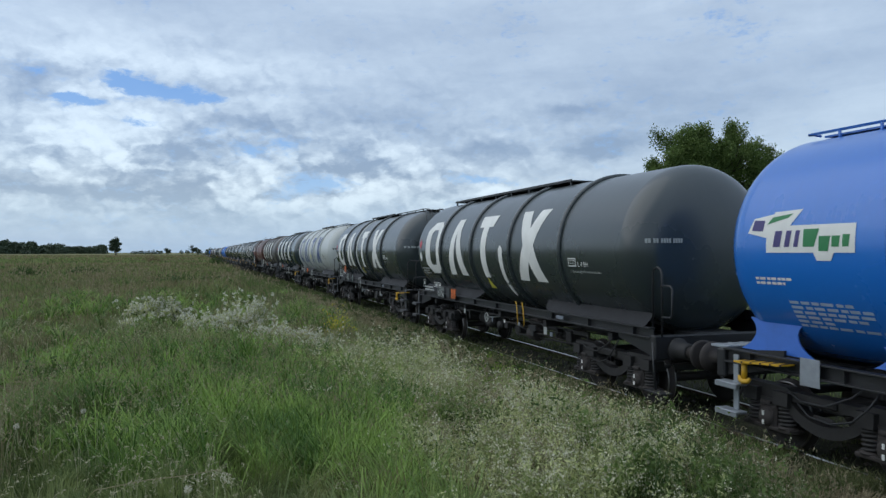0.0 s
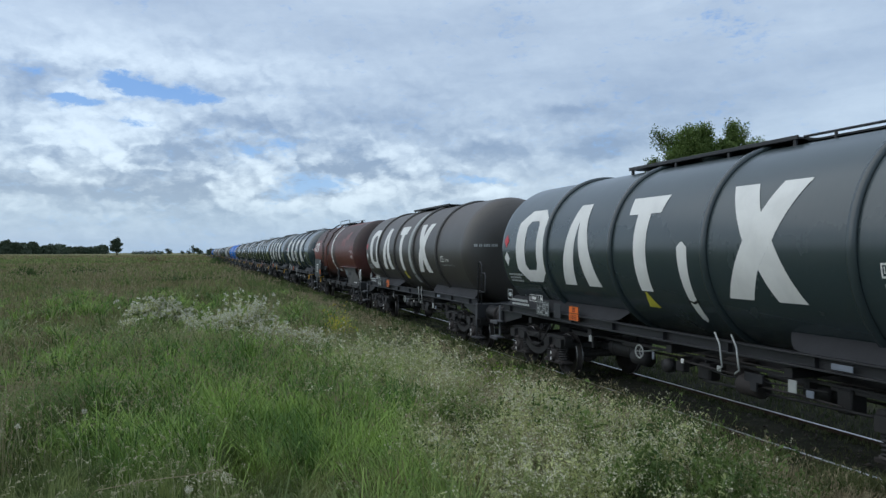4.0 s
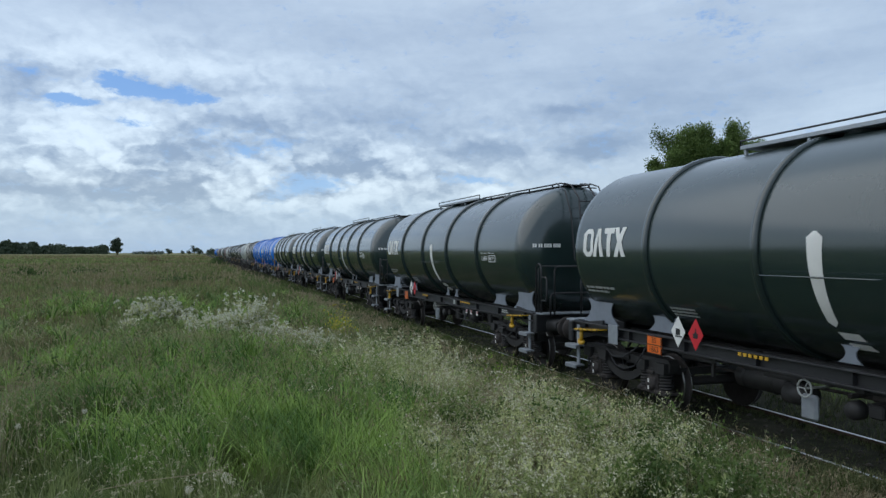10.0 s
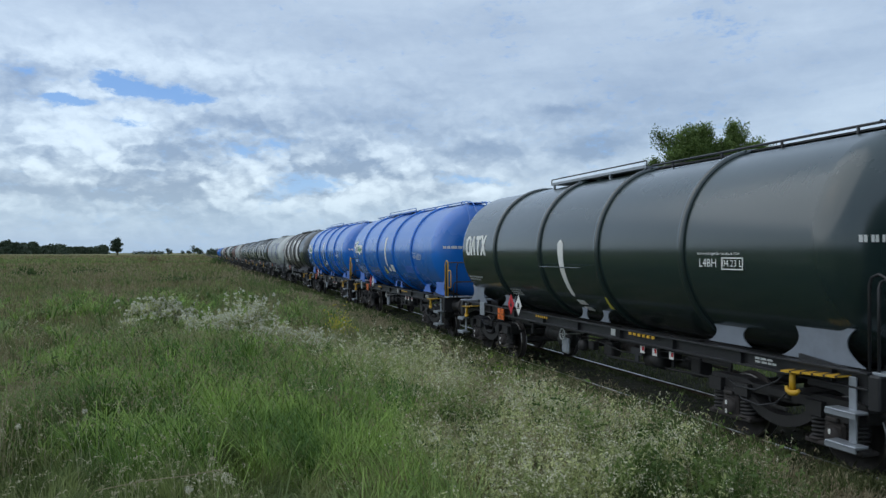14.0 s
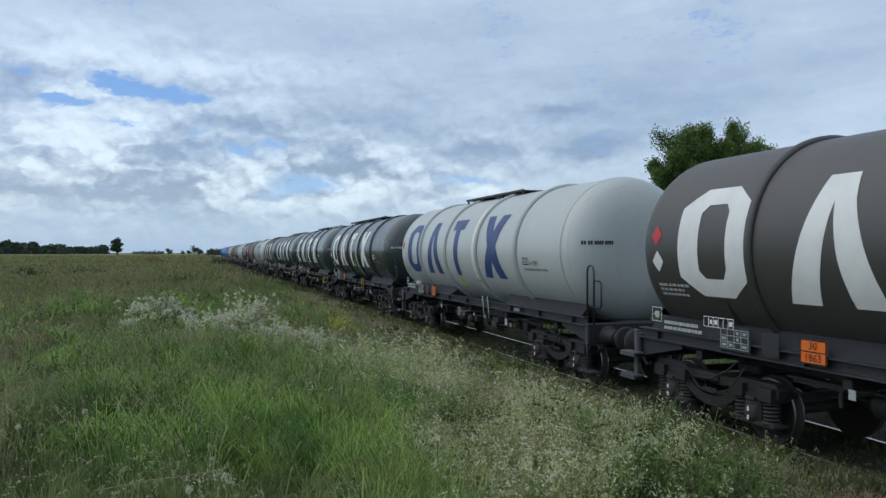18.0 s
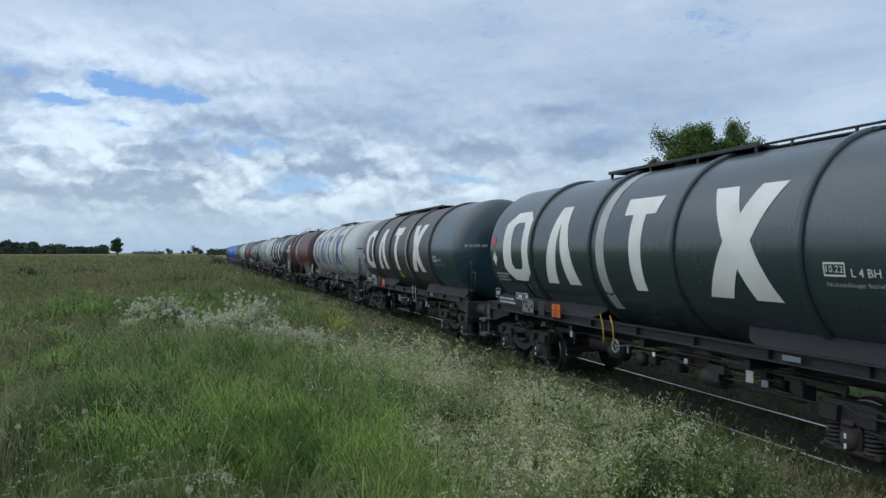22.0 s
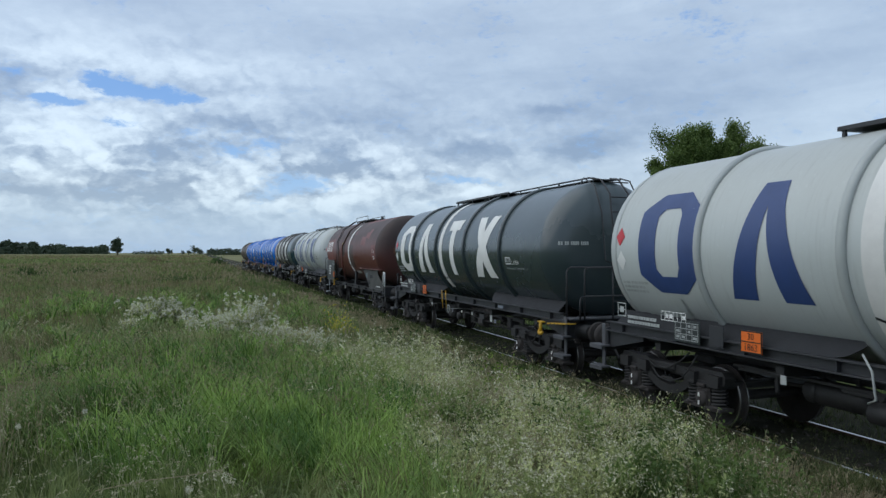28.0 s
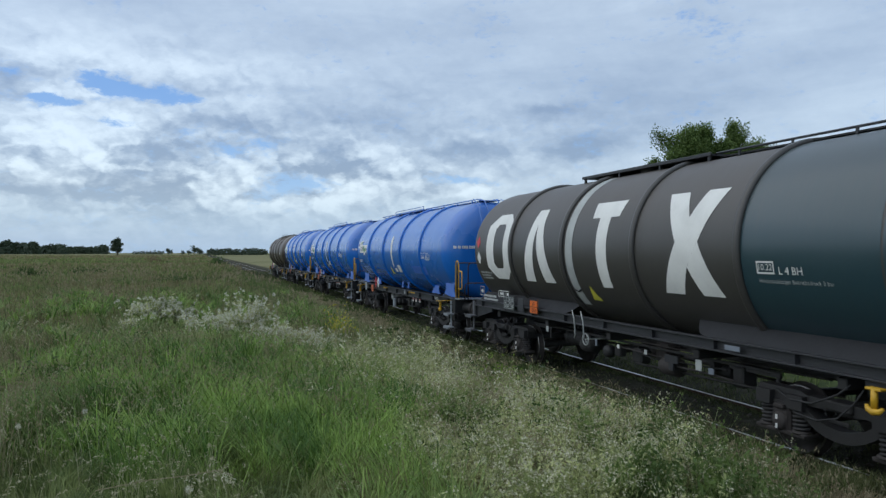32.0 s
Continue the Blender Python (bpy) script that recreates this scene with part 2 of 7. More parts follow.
# ---- cloud layer ----
def cloud_material():
    n = Nodes("broken_cloud_cover")
    x, y, z = n.xyz(n.coords())
    z = n.m('SUBTRACT', z, EYE[2])
    sy, cy = math.sin(radians(YAW)), math.cos(radians(YAW))
    fw = n.m('ADD', n.m('MULTIPLY', x, sy), n.m('MULTIPLY', y, cy))
    rt = n.m('SUBTRACT', n.m('MULTIPLY', x, cy), n.m('MULTIPLY', y, sy))
    flat = n.m('SQRT', n.m('ADD', n.m('MULTIPLY', fw, fw), n.m('MULTIPLY', rt, rt)))
    az = n.m('ARCTAN2', rt, fw)
    el = n.m('ARCTAN2', z, flat)
    dist = n.m('SQRT', n.m('ADD', n.m('MULTIPLY', flat, flat), n.m('MULTIPLY', z, z)))
    k = n.m('ADD', n.m('MULTIPLY', n.m('DIVIDE', z, dist), 1.0), 0.11)
    q = n.vec(n.m('DIVIDE', n.m('DIVIDE', rt, dist), k), n.m('DIVIDE', n.m('DIVIDE', fw, dist), k), 0.0)
    qd = n.vec(n.m('MULTIPLY', az, 1.0), n.m('MULTIPLY', el, 1.7), 0.3)
    big = n.noise(q, 0.8, 4.0, 0.5, 0.2)
    sheet = n.noise(n.scaled(qd, (1.0, 2.6, 1.0)), 5.0, 6.0, 0.55, 0.4)
    wob = n.noise(qd, 22.0, 5.0, 0.6)
    wob2 = n.noise(n.scaled(qd, (1.0, 1.0, 3.0)), 19.0, 5.0, 0.6)

    def heaped(da, de):
        """Rounded heaps of cloud: smooth cells at three sizes."""
        u = n.m('ADD', n.m('ADD', az, da), n.m('MULTIPLY', n.m('SUBTRACT', wob, 0.5), 0.05))
        v = n.m('MULTIPLY', n.m('ADD', n.m('ADD', el, de), n.m('MULTIPLY', n.m('SUBTRACT', wob2, 0.5), 0.035)), 1.35)
        at = n.vec(u, v, 0.3)
        total = n.noise(at, 7.0, 4.0, 0.55)
        for sc, amp in ((17.0, 0.30), (38.0, 0.17), (85.0, 0.08)):
            vo = n.t.nodes.new("ShaderNodeTexVoronoi")
            vo.feature = 'SMOOTH_F1' if sc < 20 else 'F1'
            vo.inputs["Scale"].default_value = sc
            if sc < 20:
                vo.inputs["Smoothness"].default_value = 0.7
            n.t.links.new(at, vo.inputs["Vector"])
            total = n.m('SUBTRACT', total, n.m('MULTIPLY', n.m('SUBTRACT', vo.outputs["Distance"], 0.42), amp))
        return total
    fine = n.m('SUBTRACT', n.noise(n.scaled(qd, (1.0, 1.25, 1.0)), 55.0, 6.0, 0.66, 0.2), 0.5)
    puff = heaped(0.0, 0.0)
    relief = n.m('SUBTRACT', puff, heaped(0.004, 0.010))
    w1 = n.m('SUBTRACT', n.noise(qd, 7.0, 6.0, 0.65), 0.5)
    w2 = n.m('SUBTRACT', n.noise(n.scaled(qd, (1.3, 1.3, 4.0)), 9.0, 6.0, 0.65), 0.5)
    azw = n.m('ADD', n.m('ADD', az, n.m('MULTIPLY', w1, 0.075)), n.m('MULTIPLY', n.m('SUBTRACT', wob, 0.5), 0.045))
    elw = n.m('ADD', n.m('ADD', el, n.m('MULTIPLY', w2, 0.030)), n.m('MULTIPLY', n.m('SUBTRACT', wob2, 0.5), 0.030))
    f = 784 / math.tan(radians(HFOV / 2))

    def blobs(rows):
        total = 0.0
        for px, py, rx, ry, s in rows:
            a = math.atan((px - 784) / f)
            e = math.atan((447.5 - py) / f * math.cos(a))
            da = n.m('DIVIDE', n.m('SUBTRACT', azw, a), rx / f)
            de = n.m('DIVIDE', n.m('SUBTRACT', elw, e), ry / f)
            r2 = n.m('ADD', n.m('MULTIPLY', da, da), n.m('MULTIPLY', de, de))
            g = n.m('MULTIPLY', n.m('POWER', 2.718, n.m('MULTIPLY', r2, -1.0)), s)
            total = g if isinstance(total, float) else n.m('ADD', total, g)
        return total

    blue = blobs([(200, 146, 40, 10, 0.75), (255, 156, 50, 15, 1.0), (312, 168, 44, 11, 0.95), (360, 177, 30, 7, 0.65), (90, 172, 40, 10, 0.75), (150, 176, 40, 8, 0.5), (120, 172, 30, 8, 0.5), (40, 128, 34, 8, 0.6),
                  (218, 215, 34, 8, 0.7), (90, 195, 40, 8, 0.5), (560, 325, 60, 18, 0.85), (480, 342, 44, 16, 0.5), (850, 322, 55, 10, 0.7), (430, 268, 34, 10, 0.55), (360, 240, 24, 10, 0.5),
                  (485, 172, 20, 6, 0.5), (490, 258, 30, 8, 0.45), (800, 318, 40, 8, 0.5), (100, 385, 120, 8, 0.25)])
    dark = blobs([(295, 322, 90, 34, 0.85), (250, 345, 120, 12, 0.5), (615, 290, 62, 20, 0.95), (690, 305, 50, 18, 0.5), (865, 265, 62, 20, 0.8), (1035, 262, 58, 18, 0.9), (985, 196, 52, 14, 0.7),
                  (760, 315, 60, 14, 0.6), (20, 160, 40, 40, 0.75), (285, 262, 34, 16, 0.7), (60, 345, 70, 16, 0.5), (420, 225, 90, 14, 0.45), (760, 240, 170, 40, 0.32), (640, 215, 120, 26, 0.30),
                  (1120, 225, 160, 50, 0.28), (1300, 150, 260, 60, 0.28), (700, 60, 300, 40, 0.2), (720, 160, 220, 30, 0.22), (100, 385, 120, 8, 0.25)])
    lit = blobs([(200, 205, 90, 18, 0.5), (130, 235, 90, 34, 0.45), (640, 345, 42, 20, 0.85), (850, 343, 40, 11, 1.0), (600, 362, 40, 12, 0.6), (520, 365, 60, 10, 0.6), (240, 112, 160, 16, 0.5),
                 (200, 165, 120, 6, 0.5), (100, 60, 140, 40, 0.35), (430, 322, 50, 26, 0.5), (180, 290, 50, 20, 0.5), (265, 296, 26, 6, 0.6), (455, 290, 50, 12, 0.4), (655, 265, 30, 12, 0.5), (560, 120, 260, 50, 0.15)])
    heap = blobs([(230, 300, 420, 110, 0.9), (640, 330, 220, 60, 0.5), (180, 120, 330, 60, 0.35), (930, 250, 220, 60, 0.25)])
    heap = n.m('MINIMUM', n.m('ADD', heap, 0.05), 1.0)
    bright = n.m('ADD', n.m('MULTIPLY', n.m('SUBTRACT', big, 0.5), 0.35), n.m('MULTIPLY', n.m('SUBTRACT', sheet, 0.5), 0.40))
    bright = n.m('ADD', bright, n.m('MULTIPLY', n.m('ADD', n.m('MULTIPLY', relief, 2.3), n.m('MULTIPLY', n.m('SUBTRACT', puff, 0.5), 0.42)), heap))
    bright = n.m('ADD', n.m('ADD', bright, 0.55), n.m('MULTIPLY', n.m('SUBTRACT', lit, dark), 0.50))
    crisp = n.m('SUBTRACT', n.ramp(n.m('ADD', puff, n.m('MULTIPLY', n.m('SUBTRACT', lit, dark), 0.12)), 0.47, 0.56), 0.5)
    bright = n.m('ADD', bright, n.m('MULTIPLY', n.m('MULTIPLY', crisp, heap), 0.10))
    bright = n.m('ADD', bright, n.m('MULTIPLY', fine, n.m('ADD', n.m('MULTIPLY', heap, 0.60), 0.05)))
    b01 = n.ramp(bright, 0.0, 1.06)
    col = n.mix(b01, (0.215, 0.30, 0.455), (0.735, 0.865, 0.99))
    haze = n.m('SUBTRACT', 1.0, n.ramp(el, 0.005, 0.098))
    col = n.mix(n.m('MULTIPLY', haze, 0.75), col, (0.29, 0.48, 0.74))
    gap = n.m('SUBTRACT', n.m('ADD', blue, n.m('ADD', n.m('MULTIPLY', n.m('SUBTRACT', 0.5, puff), 0.95), n.m('MULTIPLY', fine, 1.8))), n.m('MULTIPLY', lit, 0.35))
    gapf = n.m('MULTIPLY', n.ramp(gap, 0.12, 0.95), 0.95)
    col = n.mix(gapf, col, n.mix(n.ramp(el, 0.06, 0.22), (0.27, 0.48, 0.80), (0.14, 0.33, 0.72)))
    cover = 0.76
    em = n.node("ShaderNodeEmission", Color=col, Strength=1.12)
    tr = n.node("ShaderNodeBsdfTransparent")
    mx = n.t.nodes.new("ShaderNodeMixShader")
    n.put(mx.inputs[0], cover)
    n.t.links.new(tr.outputs[0], mx.inputs[1])
    n.t.links.new(em.outputs[0], mx.inputs[2])
    n.t.links.new(mx.outputs[0], n.out.inputs[0])
    return n.mat


def cloud_layer():
    g = Geo()
    prof = []
    for i in range(25):
        a = math.pi / 2 * i / 24
        prof.append((-60 + 1500 * math.sin(a), 4750 * math.cos(a) + 0.01))
    g.lathe(prof, 'z', 64)
    MAT["clouds"] = cloud_material()
    ob = new("cloud_backdrop", g.mesh("cloud_backdrop", [MAT["clouds"]]))
    return tagged(ob, "broken grey and white cloud cover with blue gaps", "sky", kind="structure")


clouds = cloud_layer()


# ---- ground ----
def smooth01(t):
    t = np.clip(t, 0, 1)
    return t * t * (3 - 2 * t)


def ground_z(x, y):
    """Field level, the bank down to the line, the bed, and the land beyond it."""
    x, y = np.asarray(x, float), np.asarray(y, float)
    field = 0.92 + 0.05 * np.sin(x * 0.35 + 1) * np.sin(y * 0.23) + 0.04 * np.sin(y * 0.71 + x * 0.5)
    far = smooth01((np.hypot(x, y) - 150) / 400)
    field = field * (1 - far) + 0.85 * far
    bank = smooth01((x - 2.4) / 3.9)
    bed = -0.07
    z = field * (1 - bank) + bed * bank
    beyond = smooth01((x - 11.0) / 4.0)
    return z * (1 - beyond) + (0.25 + 0.05 * np.sin(x * 0.4 + y * 0.3)) * beyond


def ground_material():
    n = Nodes("meadow_soil_and_turf")
    co = n.coords()
    x, y, z = n.xyz(co)
    a = n.noise(co, 0.35, 5.0, 0.6)
    b = n.noise(co, 4.0, 6.0, 0.65)
    c = n.noise(n.scaled(co, (0.02, 0.06, 0.05)), 1.0, 4.0)
    col = n.mix(n.ramp(a, 0.35, 0.65), (0.055, 0.085, 0.024), (0.105, 0.105, 0.042))
    col = n.mix(n.ramp(b, 0.4, 0.7), col, (0.035, 0.055, 0.018))
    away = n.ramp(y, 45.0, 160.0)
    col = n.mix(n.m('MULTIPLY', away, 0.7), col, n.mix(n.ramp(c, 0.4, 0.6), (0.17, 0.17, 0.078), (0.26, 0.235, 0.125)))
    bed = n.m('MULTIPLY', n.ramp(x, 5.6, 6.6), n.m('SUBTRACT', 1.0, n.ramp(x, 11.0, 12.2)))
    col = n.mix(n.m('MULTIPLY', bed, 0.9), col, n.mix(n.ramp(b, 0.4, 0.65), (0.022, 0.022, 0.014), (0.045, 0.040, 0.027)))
    return n.bsdf(col, 0.95, 0.0, n.bump(b, 0.6, 0.08), 0.1)


MAT["ground"] = ground_material()


def ground():
    near = np.arange(-36, 36.01, 0.6)
    out = 36 * 1.16 ** np.arange(1, 34)
    out = out[out < 4700]
    xs = np.concatenate([-out[::-1], near, out])
    X, Y = np.meshgrid(xs, xs, indexing='ij')
    Z = ground_z(X, Y) + 0.03 * np.sin(X * 3.1) * np.cos(Y * 2.7) * (np.hypot(X, Y) < 40) * (X < 5)
    n = len(xs)
    idx = np.arange(n * n).reshape(n, n)
    faces = np.stack([idx[:-1, :-1], idx[1:, :-1], idx[1:, 1:], idx[:-1, 1:]], -1).reshape(-1, 4)
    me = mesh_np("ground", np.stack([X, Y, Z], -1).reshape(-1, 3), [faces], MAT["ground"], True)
    return tagged(new("ground", me), "rough meadow ground with a bank down to the railway", "ground", kind="structure")


ground()

DC = 8.355             # middle of the track
GAUGE = 0.7535


def track():
    t = group_empty("railway_track", pose(DC, 0, 0), "straight single railway track with worn steel rails", "railway track", kind="structure")
    foot = [(-0.075, -0.172), (0.075, -0.172), (0.075, -0.160), (0.012, -0.145), (0.010, -0.045), (0.034, -0.036),
            (0.034, -0.006), (0.028, -0.002), (-0.028, -0.002), (-0.034, -0.006), (-0.034, -0.036), (-0.010, -0.045), (-0.012, -0.145), (-0.075, -0.160)]

    def rail():
        g = Geo()
        y0, y1, k = -80.0, 1500.0, len(foot)
        vs = [(x, y0, z) for x, z in foot] + [(x, y1, z) for x, z in foot]
        g.add(vs, [(i, (i + 1) % k, (i + 1) % k + k, i + k) for i in range(k)])
        g.box((0, (y0 + y1) / 2, -0.001), (0.056, y1 - y0, 0.004), 0, 1)
        return g
    for sx in (-1, 1):
        part("rail", "rail", rail, ("railside", "rail"), t, pose(sx * GAUGE, 0, 0), "rusty rail with a bright worn head")


track()


def ballast():
    """Broken stone between and beside the sleepers."""
    rng = np.random.default_rng(5)
    n = 4000
    y = -6 + 70 * rng.random(n) ** 1.5
    x = DC + rng.normal(0, 1.25, n).clip(-2.3, 2.3)
    s = rng.uniform(0.02, 0.05, n)
    z = -0.075 - 0.01 * np.abs(x - DC) + rng.uniform(-0.02, 0.02, n)
    base = np.array([(1, 0, 0), (-1, 0, 0), (0, 1, 0), (0, -1, 0), (0, 0, 1), (0, 0, -1)], float)
    tri = np.array([(0, 2, 4), (2, 1, 4), (1, 3, 4), (3, 0, 4), (2, 0, 5), (1, 2, 5), (3, 1, 5), (0, 3, 5)])
    v = base[None] * rng.uniform(0.6, 1.3, (n, 6, 1)) * s[:, None, None]
    a = rng.random(n) * 6.28
    c, d = np.cos(a)[:, None], np.sin(a)[:, None]
    v = np.stack([v[..., 0] * c - v[..., 1] * d, v[..., 0] * d + v[..., 1] * c, v[..., 2]], -1)
    v += np.stack([x, y, z], -1)[:, None]
    f = (tri[None] + (np.arange(n) * 6)[:, None, None]).reshape(-1, 3)
    m = Nodes("dusty_ballast_stone")
    r = m.t.nodes.new("ShaderNodeNewGeometry").outputs["Random Per Island"]
    MAT["ballast"] = m.bsdf(m.mix(r, (0.030, 0.026, 0.021), (0.085, 0.074, 0.062)), 0.9)
    tagged(new("ballast", mesh_np("ballast", v.reshape(-1, 3), [f], MAT["ballast"])), "brown dusty ballast stones in the track bed", "ballast", kind="stuff")


ballast()


# ---- tank wagons ----
R, ZC, HALF = 1.50, 2.72, 5.95   # tank radius, axis height, half of the barrel
DISH = 0.58
PIVOT = 5.02
BANDS = (3.75, 1.25, -1.25, -3.75)


def barrel(back=HALF):
    return Geo().lathe([(-back, R), (-3, R), (0, R), (3, R), (HALF, R)], 'y', 64, c=(0, 0, ZC))


def dish(sign):
    prof = []
    for i in range(15):
        a = math.pi / 2 * i / 14
        prof.append((sign * (HALF + DISH * math.sin(a) ** 1.0), R * max(0.0, math.cos(a)) ** 0.50 + 0.0005))
    g = Geo().lathe(prof, 'y', 64, c=(0, 0, ZC))
    return g


def seam_ring(w=0.03, h=0.006):
    return Geo().lathe([(-w, R - 0.01), (-w, R + h), (w, R + h), (w, R - 0.01)], 'y', 64, close=True)


def band():
    return Geo().lathe([(-0.065, R - 0.01), (-0.06, R + 0.035), (-0.03, R + 0.062), (0.03, R + 0.062), (0.06, R + 0.035), (0.065, R - 0.01)], 'y', 64, close=True)


def wrap(g, quads, y0, width, a0, a1, lift=0.006, slot=0, radius=R):
    """Lays flat quads of the unit square on the tank's near side. u runs towards -Y, w runs up."""
    for q in quads:
        nu, nw = 3, 8
        vs = []
        for j in range(nw + 1):
            for i in range(nu + 1):
                s, t = i / nu, j / nw
                u = (q[0][0] * (1 - s) + q[1][0] * s) * (1 - t) + (q[3][0] * (1 - s) + q[2][0] * s) * t
                w = (q[0][1] * (1 - s) + q[1][1] * s) * (1 - t) + (q[3][1] * (1 - s) + q[2][1] * s) * t
                a = radians(a0 + (a1 - a0) * w)
                vs.append((-(radius + lift) * math.cos(a), y0 - u * width, ZC + (radius + lift) * math.sin(a)))
        g.add(vs, [(j * (nu + 1) + i, j * (nu + 1) + i + 1, (j + 1) * (nu + 1) + i + 1, (j + 1) * (nu + 1) + i)
                   for j in range(nw) for i in range(nu)], slot, True)
    return g


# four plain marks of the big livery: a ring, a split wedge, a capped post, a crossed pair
MARKS = (
    [[(0, .18), (.33, .24), (.33, .76), (0, .82)], [(0, .18), (.30, 0), (.42, .17), (.33, .24)], [(.30, 0), (.76, 0), (.68, .17), (.42, .17)],
     [(.76, 0), (1, .16), (.74, .26), (.68, .17)], [(.74, .26), (1, .16), (1, .84), (.74, .76)], [(.33, .76), (.42, .83), (.30, 1), (0, .82)],
     [(.42, .83), (.68, .83), (.76, 1), (.30, 1)], [(.68, .83), (.74, .76), (1, .84), (.76, 1)]],
    [[(0, 0), (.33, 0), (.42, .36), (.137, .36)], [(.67, 0), (1, 0), (.863, .36), (.58, .36)], [(.137, .36), (.42, .36), (.50, .78), (.29, .78)],
     [(.58, .36), (.863, .36), (.71, .78), (.50, .78)], [(.29, .78), (.50, .78), (.51, 1), (.36, 1)], [(.50, .78), (.71, .78), (.66, 1), (.51, 1)]],
    [[(.34, 0), (.66, 0), (.68, .80), (.32, .80)], [(.06, .80), (.32, .80), (.34, 1), (0, 1)], [(.32, .80), (.68, .80), (.66, 1), (.34, 1)],
     [(.68, .80), (.94, .80), (1, 1), (.66, 1)]],
    [[(0, 0), (.34, 0), (.50, .27), (.31, .5)], [(.66, 0), (1, 0), (.69, .5), (.50, .27)], [(.31, .5), (.50, .27), (.69, .5), (.50, .73)],
     [(.50, .73), (.69, .5), (1, 1), (.66, 1)], [(.31, .5), (.50, .73), (.34, 1), (0, 1)]],
)
MARK_Y = ((5.25, 1.40), (3.17, 1.40), (0.87, 1.02), (-1.60, 1.38))


def mark(i, y0=None, w=None, a=(-27.5, 35)):
    y, ww = MARK_Y[i]
    g = Geo()
    g.weld = True
    return wrap(g, MARKS[i], y if y0 is None else y0, w or ww, *a)


def small_logo(y0, w, a0, a1):
    """Four plain blocks side by side, the size of the small livery."""
    g = Geo()
    for i in range(4):
        wrap(g, MARKS[i], y0 - i * w / 4, w / 4 * 1.02, a0, a1)
    return g


def bars(rows, y0, width, a0, a1, seed=0):
    """Unreadable lines of writing as short bars."""
    rnd = random.Random(seed)
    g = Geo()
    h = 1.0 / (len(rows) * 1.7)
    for k, frac in enumerate(rows):
        u, w = 0.0, 1 - k * 1.7 * h
        while u < frac - 0.02:
            d = min(rnd.uniform(0.10, 0.2), frac - u)
            wrap(g, [[(u, w - h), (u + d * 0.8, w - h), (u + d * 0.8, w), (u, w)]], y0, width, a0, a1, 0.005)
            u += d
    return g


def flat_text(body, height, depth=0.0):
    """Mesh of built-in lettering in the YZ plane, facing -X, centred."""
    cu = bpy.data.curves.new("lettering", 'FONT')
    cu.body, cu.size, cu.align_x, cu.align_y = body, height / 0.72, 'CENTER', 'CENTER'
    cu.resolution_u = 2
    tmp = bpy.data.objects.new("lettering", cu)
    scene.collection.objects.link(tmp)
    dg = bpy.context.evaluated_depsgraph_get()
    me = bpy.data.meshes.new_from_object(tmp.evaluated_get(dg))
    bpy.data.objects.remove(tmp)
    for v in me.vertices:
        x, y, _ = v.co
        v.co = (0, -x, y)
    return me


def lettering(name, body, height, mat, parent, m, label=""):
    key = ("text", body, height, mat)
    if key not in MESHES:
        me = flat_text(body, height)
        me.materials.clear()
        me.materials.append(MAT[mat])
        MESHES[key] = me
    ob = new(name, MESHES[key])
    ob.parent, ob.matrix_basis = parent, m
    if label:
        ob["label"] = label
    return ob


def stripe(y0, a_top, a_bot):
    """Level stripe, pointed at both ends."""
    return wrap(Geo(), [[(.2, .06), (.8, .06), (1, .94), (0, .94)][::1], [(.5, 0), (.5, 0), (.8, .06), (.2, .06)], [(0, .94), (1, .94), (.6, 1), (.4, 1)]],
                y0, 0.24, a_bot, a_top, 0.007)


def full_stripe(y0, w, a_bot, a_top):
    return wrap(Geo(), [[(0, 0), (1, 0), (1, .25), (0, .25)], [(0, .25), (1, .25), (1, .5), (0, .5)], [(0, .5), (1, .5), (1, .75), (0, .75)], [(0, .75), (1, .75), (1, 1), (0, 1)]], y0, w, a_bot, a_top, 0.005)


# -- running gear
def side_frame():
    """Pressed bogie side: a straight top beam, a deep bow below it, hoods over the springs."""
    g = Geo()
    top = [(-1.30, .90), (-1.36, .82), (-1.34, .70), (-.66, .70), (-.50, .735), (.50, .735), (.66, .70), (1.34, .70), (1.36, .82), (1.30, .90), (.60, .90), (.50, .86), (-.50, .86), (-.60, .90)]
    g.prism(top, -0.09, 0.09)
    low, up = [], []
    for i in range(13):
        t = -1 + i / 6
        low.append((t * 0.70, 0.74 - 0.36 * (1 - t * t) ** .8))
        up.append((t * 0.54, 0.745 - 0.22 * (1 - t * t) ** .8))
    for i in range(12):
        g.prism([low[i], low[i + 1], up[i + 1], up[i]], -0.10, 0.10)
    for s in (-1, 1):
        for k in (.63, 1.17):
            g.prism([(s * (k - .13), .84), (s * (k + .13), .84), (s * (k + .12), .66), (s * (k - .12), .66)], -0.17, 0.05)
        g.prism([(s * .76, .72), (s * 1.04, .72), (s * 1.00, .62), (s * .80, .62)], -0.12, 0.06)
    g.box((0, 0, .81), (0.26, .40, .12), 0.02)
    g.box((-.10, 0, .62), (0.03, .30, .05), 0.008)
    return g


def axle_box():
    g = Geo()
    g.box((0, 0, .47), (0.24, .30, .34), 0.04)
    g.lathe([(-.17, .001), (-.17, .09), (-.13, .125), (0, .135)], 'x', 14, c=(0, 0, .46))
    g.box((0, 0, .335), (0.26, .84, .055), 0.012)
    for s in (-1, 1):
        g.lathe([(.35, .001), (.35, .13), (.385, .13), (.385, .001)], 'z', 12, c=(-.02, s * .28, 0))
        g.box((-.10, s * .11, .46), (.05, .03, .20), .008)
    g.box((-.13, 0, .66), (.05, .18, .05), .01)
    return g


